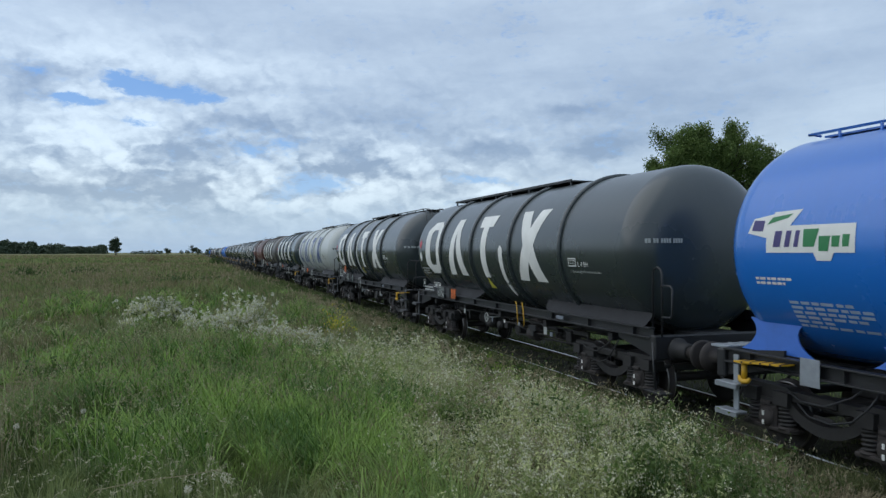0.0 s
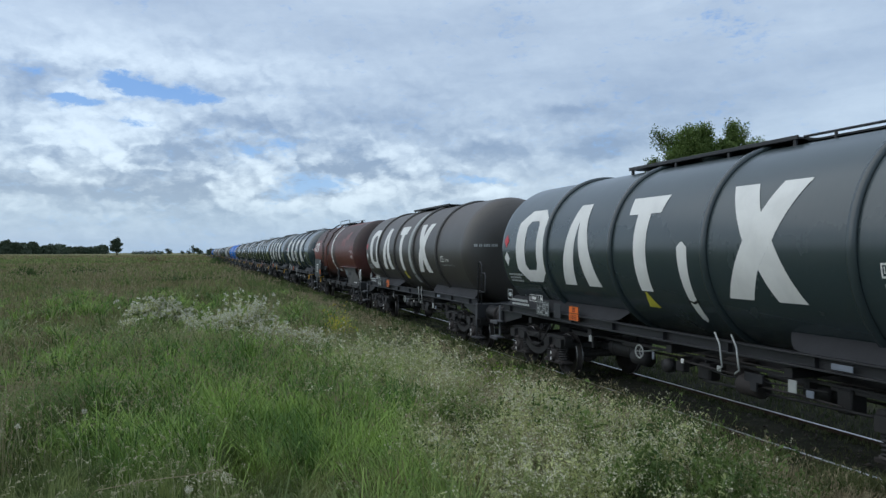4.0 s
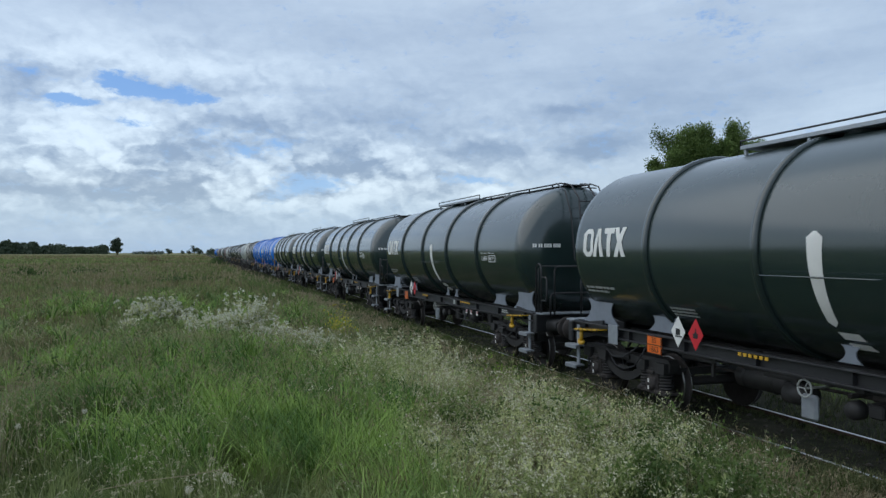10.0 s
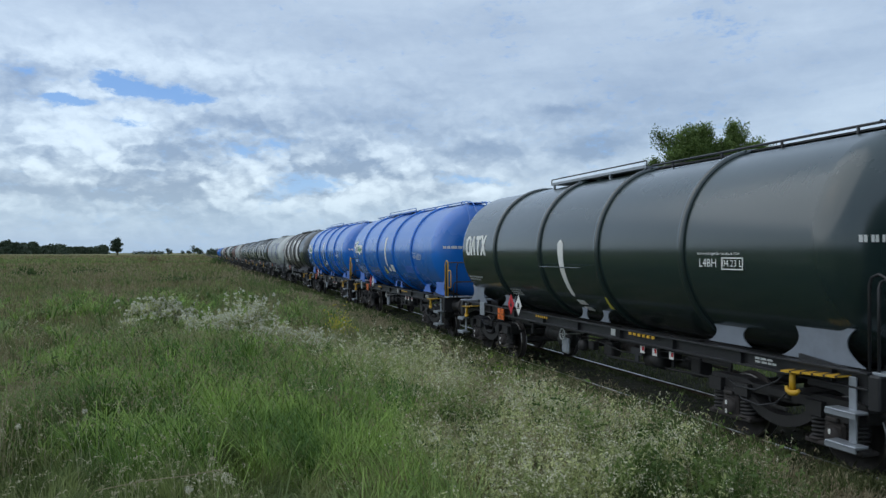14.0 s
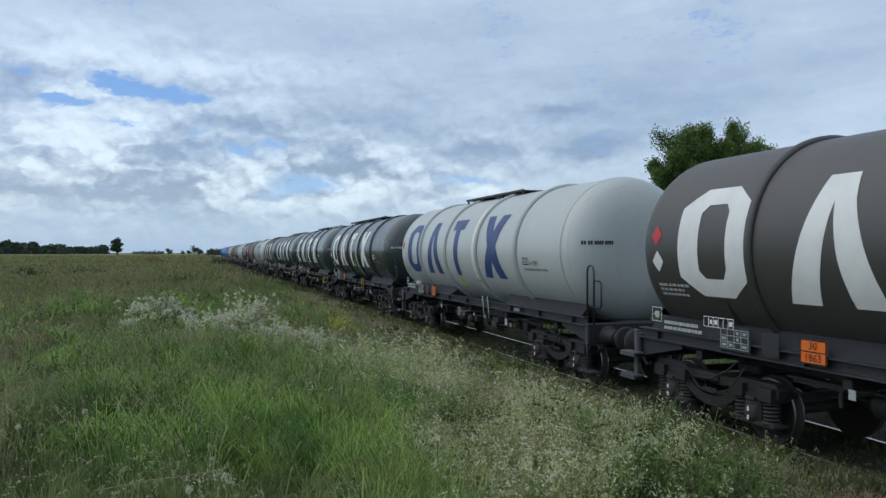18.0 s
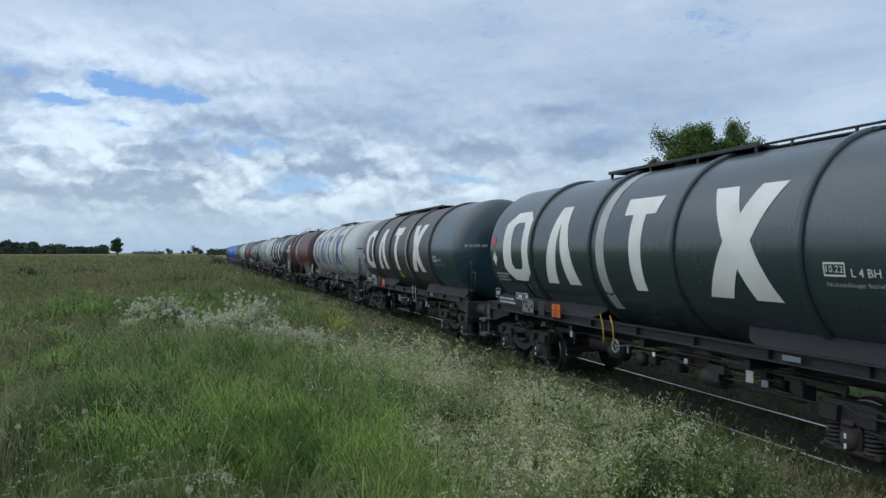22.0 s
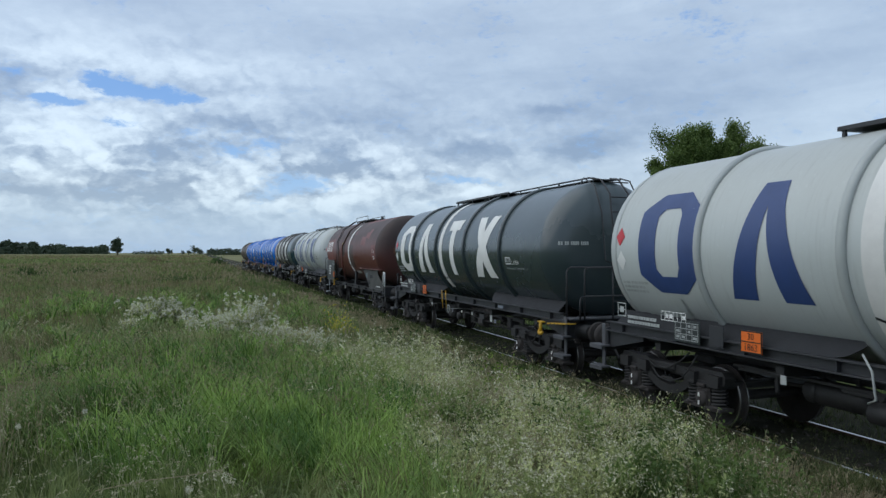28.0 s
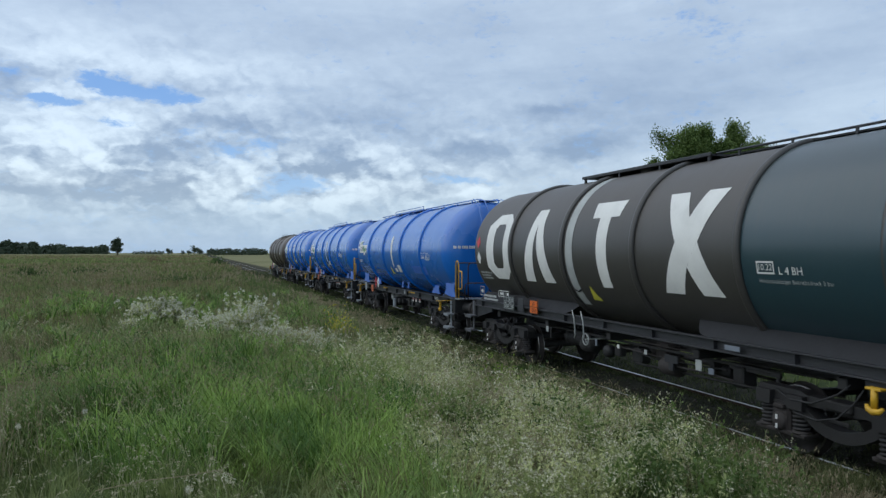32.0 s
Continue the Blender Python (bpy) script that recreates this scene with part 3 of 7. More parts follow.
def axle_mark():
    return Geo().box((-.176, 0, 0), (0.008, .032, .06))


def coil():
    pts = []
    for i in range(45):
        a = i / 8 * 2 * math.pi
        pts.append((0.105 * math.cos(a), 0.105 * math.sin(a), 0.385 + 0.285 * i / 44))
    return Geo().tube(pts, 0.023, 5)


def wheelset():
    g = Geo()
    for s in (-1, 1):
        prof = [(.675, .001), (.675, .12), (.70, .20), (.70, .36), (.680, .40), (.680, .485), (.70, .490), (.715, .463), (.80, .458), (.815, .45), (.815, .40), (.77, .385), (.76, .20), (.80, .13), (.80, .001)]
        prof = [(s * a, r) for a, r in prof]
        g.lathe(prof[:6], 'x', 32, 0)
        g.lathe(prof[5:7], 'x', 32, 1)
        g.lathe(prof[6:9], 'x', 32, 0)
        g.lathe([(s * .80, .458), (s * .815, .45), (s * .815, .437)], 'x', 32, 1)
        g.lathe([(s * .815, .437), *prof[10:]], 'x', 32, 0)
    g.lathe([(-1.02, .001), (-1.02, .065), (-.8, .08), (.8, .08), (1.02, .065), (1.02, .001)], 'x', 12, 0)
    return g


def bolster():
    g = Geo()
    g.box((0, 0, .74), (1.9, .34, .16), 0.02)
    g.box((0, 0, .90), (0.8, .5, .16), 0.03)
    for s in (-1, 1):
        g.box((0, s * 1.24, .70), (1.9, .10, .12), 0.02)
        g.tube([(-.7, s * .38, .35), (.7, s * .38, .35)], 0.03, 6)
        for k in (-1, 1):
            g.box((k * .75, s * .40, .46), (0.09, .08, .30), 0.02)
    return g


def bogie(w, y, wheels):
    b = new("bogie")
    b.parent, b.matrix_basis = w, pose(0, y, 0)
    for s in (-1, 1):
        turn = pose(s * 1.0, 0, 0, 0, 0, 0 if s < 0 else 180)
        part("side_frame", "side_frame", side_frame, "under", b, turn)
        for yy in (-.9, .9):
            part("axle_box", "axle_box", axle_box, "rustbrown", b, pose(s * 1.02, yy, 0, 0, 0, 0 if s < 0 else 180))
            if s < 0:
                for dz in (.40, .52):
                    part("axle_mark", "axle_mark", axle_mark, "lwhite", b, pose(s * 1.02, yy, dz), "white paint mark")
            for k in (-.27, .27):
                part("coil_spring", "coil", coil, "under", b, pose(s * 1.02, yy + k, 0))
    part("bolster", "bolster", bolster, "under", b)
    for yy in (-.9, .9):
        wheels.append(part("wheelset", "wheelset", wheelset, ("rustbrown", "steel"), b, pose(0, yy, 0.46), "steel wheelset with bright treads"))
    return b


# -- frame and ends (built for the +Y end; the other end is turned round)
def side_sill(z0, z1, half):
    g = Geo()
    g.box((0, 0, z1 - .012), (.12, 2 * half, .024), 0.004)
    g.box((0, 0, z0 + .012), (.12, 2 * half, .024), 0.004)
    g.box((0.03, 0, (z0 + z1) / 2), (.014, 2 * half, z1 - z0 - .03))
    for i in range(9):
        g.box((-.01, -half + 0.5 + i * (2 * half - 1) / 8, (z0 + z1) / 2), (.07, .012, z1 - z0 - .03))
    return g


def headstock():
    g = Geo()
    g.box((0, 6.62, 1.10), (2.62, .16, .40), 0.02)
    g.box((0, 6.3, 1.16), (0.9, .6, .30), 0.02)
    for s in (-1, 1):
        g.prism([(6.6, 1.28), (5.5, 1.40), (5.5, 1.16), (6.6, 0.92)], s * 1.22 - .02, s * 1.22 + .02)
    return g


def centre_sill():
    g = Geo()
    for s in (-1, 1):
        g.box((s * .30, 0, 1.08), (.10, 13.1, .24), 0.01)
    for y in (-5.15, -2.5, 0, 2.5, 5.15):
        g.box((0, y, 1.12), (2.4, .14, .14), 0.01)
    return g


def buffer_body():
    g = Geo()
    g.lathe([(6.70, .001), (6.70, .20), (6.73, .20), (6.74, .145), (7.02, .135), (7.03, .12), (7.03, .001)], 'y', 18)
    return g


def buffer_head():
    g = Geo()
    g.lathe([(7.0, .001), (7.0, .095), (7.24, .095), (7.26, .16), (7.30, .23), (7.33, .235), (7.345, .20), (7.35, .001)], 'y', 20)
    return g


def coupler():
    g = Geo()
    g.tube([(0, 6.7, 1.05), (0, 7.0, 1.05), (0, 7.14, 1.10), (0, 7.20, 1.02), (0, 7.12, .96)], 0.04, 6)
    g.tube([(-.05, 7.1, 1.02), (-.06, 7.22, .80), (-.06, 7.3, .62)], 0.022, 5)
    g.tube([(.05, 7.1, 1.02), (.06, 7.22, .80), (.06, 7.3, .62)], 0.022, 5)
    g.box((0, 7.3, .60), (.16, .07, .09), 0.02)
    return g


def brake_hose(s):
    pts = [(s * .35, 6.72, .95), (s * .36, 6.95, .90), (s * .37, 7.1, .70), (s * .36, 7.22, .55), (s * .34, 7.32, .60)]
    return Geo().tube(pts, 0.028, 6)


def step_unit():
    """Two-tread step under a corner of the frame."""
    g = Geo()
    g.box((-1.30, 6.30, .84), (.025, .10, .82), 0.005)
    for z in (.86, .48):
        g.box((-1.36, 6.34, z), (.20, .42, .035), 0.008)
        g.box((-1.45, 6.34, z - .03), (.02, .42, .05))
    return g


def end_rail():
    """Black guard rail round the end platform, in two heights, with uprights."""
    g = Geo()
    for x0, x1, z, y in ((-1.2, 1.2, 2.36, 6.60), (-.95, 1.0, 2.36, 6.98), (-1.1, 1.1, 1.78, 6.98)):
        g.tube([(x0, y, 1.30), (x0, y, z - .10), (x0 + .03, y, z - .03), (x0 + .10, y, z), (x1 - .10, y, z), (x1 - .03, y, z - .03), (x1, y, z - .10), (x1, y, 1.30)], 0.019, 6)
    for x in (-.45, .35):
        g.tube([(x, 6.98, 1.30), (x, 6.98, 2.36)], 0.016, 6)
    return g


def corner_rail():
    """Tall loop beside the corner of the frame with a lower one behind it."""
    g = Geo()
    g.tube([(-1.2, -6.48, 1.28), (-1.2, -6.48, 2.30), (-1.2, -6.51, 2.38), (-1.2, -6.60, 2.42), (-1.2, -6.69, 2.38), (-1.2, -6.73, 2.30), (-1.2, -6.73, 1.28)], 0.019, 6)
    g.tube([(-1.2, -6.73, 2.12), (-1.2, -6.95, 2.12), (-1.2, -7.0, 2.07), (-1.2, -7.0, 1.66), (-1.2, -6.95, 1.61), (-1.2, -6.73, 1.61)], 0.017, 6)
    return g


def end_platform():
    g = Geo()
    g.box((0, 6.72, 1.315), (2.5, .34, .035), 0.006)
    for i in range(12):
        g.box((-1.15 + i * .21, 6.72, 1.336), (.03, .30, .012))
    return g


def skirt(y0, y1, cut):
    """Sloping plate from the side sill up to the tank, with a curved cut-out at its inner end."""
    def edge(t):
        return (-1.24 + 0.20 * t, 1.42 + 0.21 * t)
    g = Geo()
    n = 8
    vs = []
    for i in range(n + 1):
        t = i / n
        x, z = edge(t)
        inner = y1 - cut * (t ** 0.5) * (1 if y1 > y0 else -1) * -1
        for y in (y0, inner):
            vs.append((x, y, z))
    k = len(vs)
    vs += [(x + .014, y, z) for x, y, z in vs]
    fs = []
    for i in range(n):
        a = 2 * i
        fs += [(a, a + 1, a + 3, a + 2), (k + a, k + a + 2, k + a + 3, k + a + 1)]
        fs += [(a, a + 2, k + a + 2, k + a), (a + 1, k + a + 1, k + a + 3, a + 3)]
    fs += [(0, k, k + 1, 1), (k - 2, k - 1, 2 * k - 1, 2 * k - 2)]
    return g.add(vs, fs)


def saddle(y, side, w0=1.25, w1=0.62, w2=0.95, out=1.20, rise=0.50):
    """Bracket between frame and tank, waisted."""
    g = Geo()
    for s in (side,):
        left, right, n = [], [], 8
        for i in range(n + 1):
            t = i / n
            wdt = w0 * (1 - t) ** 2 + w2 * t * t + 2 * t * (1 - t) * (w1 - 0.25)
            z = 1.33 + rise * t
            x = s * (out - 0.02 * t)
            left.append((x, y - wdt / 2, z))
            right.append((x, y + wdt / 2, z))
        ring = left + right[::-1]
        k = len(ring)
        vs = ring + [(x - s * .02, a, b) for x, a, b in ring]
        fs = [(i, i + 1, k - 2 - i, k - 1 - i) for i in range(n)]
        fs += [(k + a, k + d, k + c, k + b) for a, b, c, d in fs]
        fs += [(i, (i + 1) % k, (i + 1) % k + k, i + k) for i in range(k)]
        g.add(vs, fs)
    return g


def walkway(y0, y1, wide=0.85):
    """Grating platform on the crown of the tank with toe boards and legs."""
    g = Geo()
    c, l = (y0 + y1) / 2, abs(y1 - y0)
    g.box((0, c, 4.265), (wide, l, .03))
    for s in (-1, 1):
        g.box((s * wide / 2, c, 4.275), (.03, l, .06), 0.006)
        for i in range(max(2, int(l / 1.1) + 1)):
            y = min(y0, y1) + .08 + i * (l - .16) / max(1, int(l / 1.1))
            g.box((s * (wide / 2 - .03), y, 4.205), (.04, .05, .16))
    return g


def walkway_rail(y0, y1, wide=0.85, h=0.10):
    g = Geo()
    for s in (-1, 1):
        x = s * wide / 2
        g.tube([(x, y0, 4.27), (x, y0, 4.28 + h), (x, y1, 4.28 + h), (x, y1, 4.27)], 0.015, 5)
    return g


def low_rail(y0, y1):
    """Low pipe rail beside the catwalk towards the end ladder."""
    g = Geo()
    for s in (-.32, .32):
        g.tube([(s, y0, 4.285), (s, y1 + .2, 4.285), (s, y1, 4.24)], 0.02, 5)
        for i in range(4):
            y = y0 + (y1 - y0) * (i + .5) / 4
            g.box((s, y, 4.23), (.03, .03, .10))
    g.box((0, (y0 + y1) / 2, 4.235), (.5, abs(y1 - y0), .025))
    return g


def dome_cover():
    g = Geo()
    g.lathe([(4.15, .001), (4.15, .30), (4.36, .30), (4.38, .34), (4.42, .34), (4.44, .28), (4.47, .001)], 'z', 18, c=(0, 0, 0))
    return g


def end_ladder_stiles():
    g = Geo()
    for x in (-.22, .22):
        pts = [(x, -5.95, 4.29), (x, -6.30, 4.22), (x, -6.66, 3.90), (x, -6.78, 3.2), (x, -6.78, 1.34)]
        g.tube(pts, 0.02, 6)
    g.tube([(.46, -5.95, 4.30), (.46, -6.35, 4.20), (.46, -6.72, 3.7), (.46, -6.78, 2.4)], 0.016, 6)
    g.tube([(-.46, -6.0, 4.28), (-.46, -6.45, 4.08), (-.46, -6.74, 3.5), (-.40, -6.78, 2.5), (-.22, -6.78, 2.42)], 0.016, 6)
    return g


def rung():
    return Geo().tube([(-.22, 0, 0), (.22, 0, 0)], 0.014, 5)


def warning_board():
    g = Geo()
    g.box((.36, -6.78, 3.05), (.14, .03, .36), 0.006)
    return g


def lamp_box():
    return Geo().box((.40, -6.80, 2.55), (.11, .08, .16), 0.01)


# -- small fittings below the tank
def air_tank():
    g = Geo()
    g.lathe([(1.6, .001), (1.62, .12), (1.68, .17), (2.6, .17), (2.66, .12), (2.68, .001)], 'y', 16, c=(-.55, 0, .82))
    for y in (1.85, 2.4):
        g.lathe([(y, .18), (y + .05, .18)], 'y', 16, c=(-.55, 0, .82))
        g.box((-.55, y + .02, 1.03), (.05, .05, .16))
    return g


def brake_gear():
    g = Geo()
    g.lathe([(-.1, .001), (-.1, .13), (.35, .13), (.38, .06), (.7, .05), (.7, .001)], 'y', 14, c=(-.15, 0, .80))
    g.tube([(-.12, -4.2, .72), (-.12, -.1, .78)], .024, 6)
    g.tube([(-.12, .7, .78), (-.12, 4.2, .72)], .024, 6)
    g.box((-.1, .9, .80), (.5, .08, .06), .01)
    g.box((-.1, -.5, .76), (.5, .08, .06), .01)
    g.box((-.55, -.9, .92), (.28, .38, .30), .03)
    g.tube([(-.55, -1.1, .92), (-.55, -3.2, .98), (-.55, -4.4, 1.0)], .016, 5)
    g.tube([(-.8, .4, 1.05), (-.8, -3.6, 1.05)], .014, 5)
    return g


def drain_valve():
    g = Geo()
    g.tube([(0, .15, 1.25), (0, .15, .95), (-.35, .15, .85), (-1.0, .15, .82)], .06, 8)
    g.lathe([(-1.16, .001), (-1.16, .10), (-1.10, .12), (-1.02, .12), (-1.0, .06)], 'x', 12, c=(0, .15, .82))
    g.box((-1.0, -.1, .84), (.14, .2, .16), .02)
    return g


def hand_wheel():
    pts = [(-1.24, .75 + .11 * math.cos(a * math.pi / 8), .98 + .11 * math.sin(a * math.pi / 8)) for a in range(17)]
    g = Geo().tube(pts, .014, 5)
    for a in (0, 2.09, 4.19):
        g.tube([(-1.24, .75, .98), (-1.24, .75 + .11 * math.cos(a), .98 + .11 * math.sin(a))], .008, 4)
    g.tube([(-1.24, .75, .98), (-.6, .75, .98)], .016, 5)
    return g


def change_over():
    g = Geo()
    g.box((-1.2, -1.9, .96), (.03, .34, .12), .005)
    g.box((-1.2, -1.9, .85), (.03, .12, .14), .005)
    return g


def status_plate(y, z, s=(.13, .17)):
    return Geo().box((-1.23, y, z), (.012, *s), .003)


def diamond(y, z, r=.21, x=-1.31):
    g = Geo()
    g.prism([(y - r * .72, z), (y, z - r), (y + r * .72, z), (y, z + r)], x - .004, x + .004)
    return g


def plate(y, z, w, h, x=-1.31, d=.012):
    return Geo().box((x, y, z), (d, w, h), .003)


def plate_frame(y, z, w, h, x=-1.31, middle=True):
    g = Geo()
    for k in (-1, 1):
        g.box((x - .007, y, z + k * (h / 2 - .008)), (.006, w, .016))
        g.box((x - .007, y + k * (w / 2 - .008), z), (.006, .016, h))
    if middle:
        g.box((x - .007, y, z), (.006, w, .014))
    return g


def grid_lines(y, z, w, h, rows, cols, x, seed=1):
    """A data panel's unreadable table: thin lines and bars."""
    g = Geo()
    rnd = random.Random(seed)
    for k in range(rows + 1):
        g.box((x, y, z - h / 2 + h * k / rows), (.004, w, .010))
    for k in range(cols + 1):
        g.box((x, y - w / 2 + w * k / cols, z), (.004, .010, h))
    for i in range(rows):
        for j in range(cols):
            if rnd.random() < .75:
                g.box((x, y - w / 2 + w * (j + .5) / cols, z - h / 2 + h * (i + .5) / rows), (.004, w / cols * rnd.uniform(.35, .7), h / rows * .45))
    return g


def text_bars(y, z, w, h, rows, x, seed=1):
    g = Geo()
    rnd = random.Random(seed)
    for i in range(rows):
        u = 0.0
        while u < w * rnd.uniform(.75, 1):
            d = rnd.uniform(.04, .12)
            g.box((x, y + w / 2 - u - d / 2, z + h / 2 - h * (i + .5) / rows), (.004, d * .8, h / rows * .6))
            u += d
    return g


def yellow_hook():
    """Towing hook: a short forged hook under a bracket."""
    g = Geo()
    g.box((-1.34, 6.08, 1.17), (.10, .20, .03), .006)
    g.tube([(-1.36, 6.08, 1.17), (-1.36, 6.08, .95)], .038, 8)
    g.tube([(-1.36, 5.97, .97), (-1.37, 6.01, .93), (-1.38, 6.08, .92), (-1.37, 6.15, .94), (-1.36, 6.18, .985)], [.022, .034, .040, .034, .020], 7)
    return g


def tow_lever():
    """Flat lever in yellow and black stripes beside the hook, one bar."""
    g, vs, fs, slots = Geo(), [], [], []
    n = 10
    for i in range(n + 1):
        y, z = 6.16 - .085 * i, 1.175 + .006 * i
        sl = .05 * (i % 2)
        vs += [(-1.47, y - sl, z), (-1.26, y + sl, z), (-1.26, y + sl, z + .024), (-1.47, y - sl, z + .024)]
    for i in range(n):
        for k in range(4):
            g2 = (4 * i + k, 4 * i + (k + 1) % 4, 4 * i + 4 + (k + 1) % 4, 4 * i + 4 + k)
            fs.append(g2)
            slots.append(i % 2)
    fs += [(0, 3, 2, 1), (4 * n, 4 * n + 1, 4 * n + 2, 4 * n + 3)]
    slots += [0, 0]
    g.add(vs, fs)
    g.s = slots
    return g


def hoop_loops():
    """Thin bent pipe loops below the sill."""
    g = Geo()
    for y in (0, .34):
        g.tube([(-1.32, y + .10, 1.52), (-1.36, y - .05, 1.36), (-1.36, y - .10, 1.05), (-1.30, y + .05, .98)], .014, 5)
    return g


def side_pipe(y0, y1, z):
    return Geo().tube([(-R - .05, y0, z), (-R - .09, y0 - .1, z), (-R - .09, y1 + .1, z), (-R - .05, y1, z)], .012, 5)


def bogie_hose():
    g = Geo()
    g.tube([(-1.20, 4.15, 1.10), (-1.24, 4.25, .92), (-1.22, 4.5, .70), (-1.18, 4.85, .60), (-1.15, 5.2, .62), (-1.12, 5.4, .74)], .013, 6)
    g.tube([(-1.18, 4.35, 1.12), (-1.22, 4.5, .98), (-1.20, 4.9, .80), (-1.16, 5.3, .78), (-1.12, 5.55, .86)], .014, 6)
    return g


def brake_rigging():
    """Rods, hangers and a relay box below the middle of the frame."""
    g = Geo()
    for y, l in ((-3.4, 1.0), (-2.2, .7), (1.5, .6), (3.2, .8)):
        g.box((-.9, y, .98), (.05, l, .05), .008)
        g.box((-.9, y - l / 2 + .05, .88), (.05, .06, .24), .008)
    g.box((-.9, -.1, 1.02), (.04, 7.6, .04), .006)
    for y in (-2.55, 1.15, -.55, -3.15):
        g.box((-.85, y, .95), (.14, .04, .18), .006)
    g.tube([(-1.0, -3.9, .78), (-1.0, -.6, .70)], .020, 6)
    g.tube([(-1.05, -3.0, .95), (-1.05, -1.2, .86), (-1.05, -.4, .95)], .014, 5)
    g.box((-.85, -.55, .82), (.22, .30, .26), .03)
    g.box((-.85, -3.15, .86), (.26, .22, .30), .02)
    g.lathe([(-2.75, .001), (-2.75, .11), (-2.35, .11), (-2.33, .001)], 'y', 12, c=(-.7, 0, .84))
    g.lathe([(.95, .001), (.95, .14), (1.35, .14), (1.37, .001)], 'y', 12, c=(-.9, 0, .80))
    return g


def flip(m):
    return pose(0, 0, 0, 0, 0, 180) if m else None


def wagon_base(name, label, spec, wheels):
    """Frame, running gear and ends shared by all the wagons."""
    w = group_empty(name, pose(DC, 0, 0), label, "tank wagon", "tank wagons of the train")
    zs = spec.get("sill", (1.24, 1.42))
    for s in (-1, 1):
        part("side_sill", ("sill", zs), lambda: side_sill(*zs, 6.55), spec["frame"], w, pose(s * 1.26, 0, 0, 0, 0, 0 if s < 0 else 180))
    part("centre_sill", "centre_sill", centre_sill, "under", w)
    for e in (0, 1):
        part("headstock", "headstock", headstock, spec["frame"], w, flip(e))
        for s in (-1, 1):
            b = part("buffer", "buffer_body", buffer_body, "under", w, pose(s * .875, 0, 1.06) if not e else pose(s * .875, 0, 1.06, 0, 0, 180))
            part("buffer_head", "buffer_head", buffer_head, "rustbrown", b, None, "greasy steel buffer head")
        part("coupling", "coupler", coupler, "under", w, flip(e))
        part("brake_hose", ("hose", e), lambda: brake_hose(1), "hose", w, flip(e))
    bogie(w, PIVOT, wheels)
    bogie(w, -PIVOT, wheels)
    part("air_tank", "air_tank", air_tank, "under", w)
    part("brake_gear", "brake_gear", brake_gear, "rustbrown", w)
    part("drain_valve", "drain_valve", drain_valve, "under", w)
    part("brake_rigging", "brake_rigging", brake_rigging, "under", w)
    part("bogie_hose", "bogie_hose", bogie_hose, "framegrey" if spec.get("saddle") else "hose", w)
    part("bogie_hose", "bogie_hose", bogie_hose, "framegrey" if spec.get("saddle") else "hose", w, pose(0, -9.6, 0))
    part("change_over", "change_over", change_over, "framegrey", w, None, "grey brake change-over handle")
    return w


def orange_plate(w, y, z, x=-1.31):
    p = part("hazard_plate", ("oplate", y, z, x), lambda: plate(y, z, .40, .30, x), "orange", w, None, "orange hazard plate with black numbers")
    part("plate_border", ("oframe", y, z, x), lambda: plate_frame(y, z, .40, .30, x), "black", p)
    lettering("plate_number", "30", .095, "black", p, pose(x - .012, y, z + .07))
    lettering("plate_number", "1863", .095, "black", p, pose(x - .012, y, z - .075))


def ladder_end(w, mat):
    l = part("end_ladder", "end_ladder_stiles", end_ladder_stiles, mat, w, None, "tubular end ladder with hand rails")
    for i in range(9):
        z = 1.65 + i * .31
        y = -6.78 if z < 3.2 else -6.78 + .10 * (z - 3.2) / .8
        part("rung", "rung", rung, mat, l, pose(0, y, z))
    part("warning_board", "warning_board", warning_board, "rust", w, None, "small rusty warning board")
    part("lamp_box", "lamp_box", lamp_box, "lgrey", w)


def tank(w, spec):
    col = spec["col"]
    end = spec.get("endcol", col)
    back = spec.get("back", HALF)
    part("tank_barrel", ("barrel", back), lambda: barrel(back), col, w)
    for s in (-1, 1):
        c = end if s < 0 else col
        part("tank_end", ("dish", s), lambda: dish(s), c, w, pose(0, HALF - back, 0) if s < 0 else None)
        if col == "white":
            part("end_seam", "end_seam", seam_ring, c, w, pose(0, s * (HALF - .02), ZC))
    if spec.get("bands", True):
        for y in spec.get("bandy", BANDS):
            part("tank_band", "band", band, spec.get("bandcol", col), w, pose(0, y, ZC))


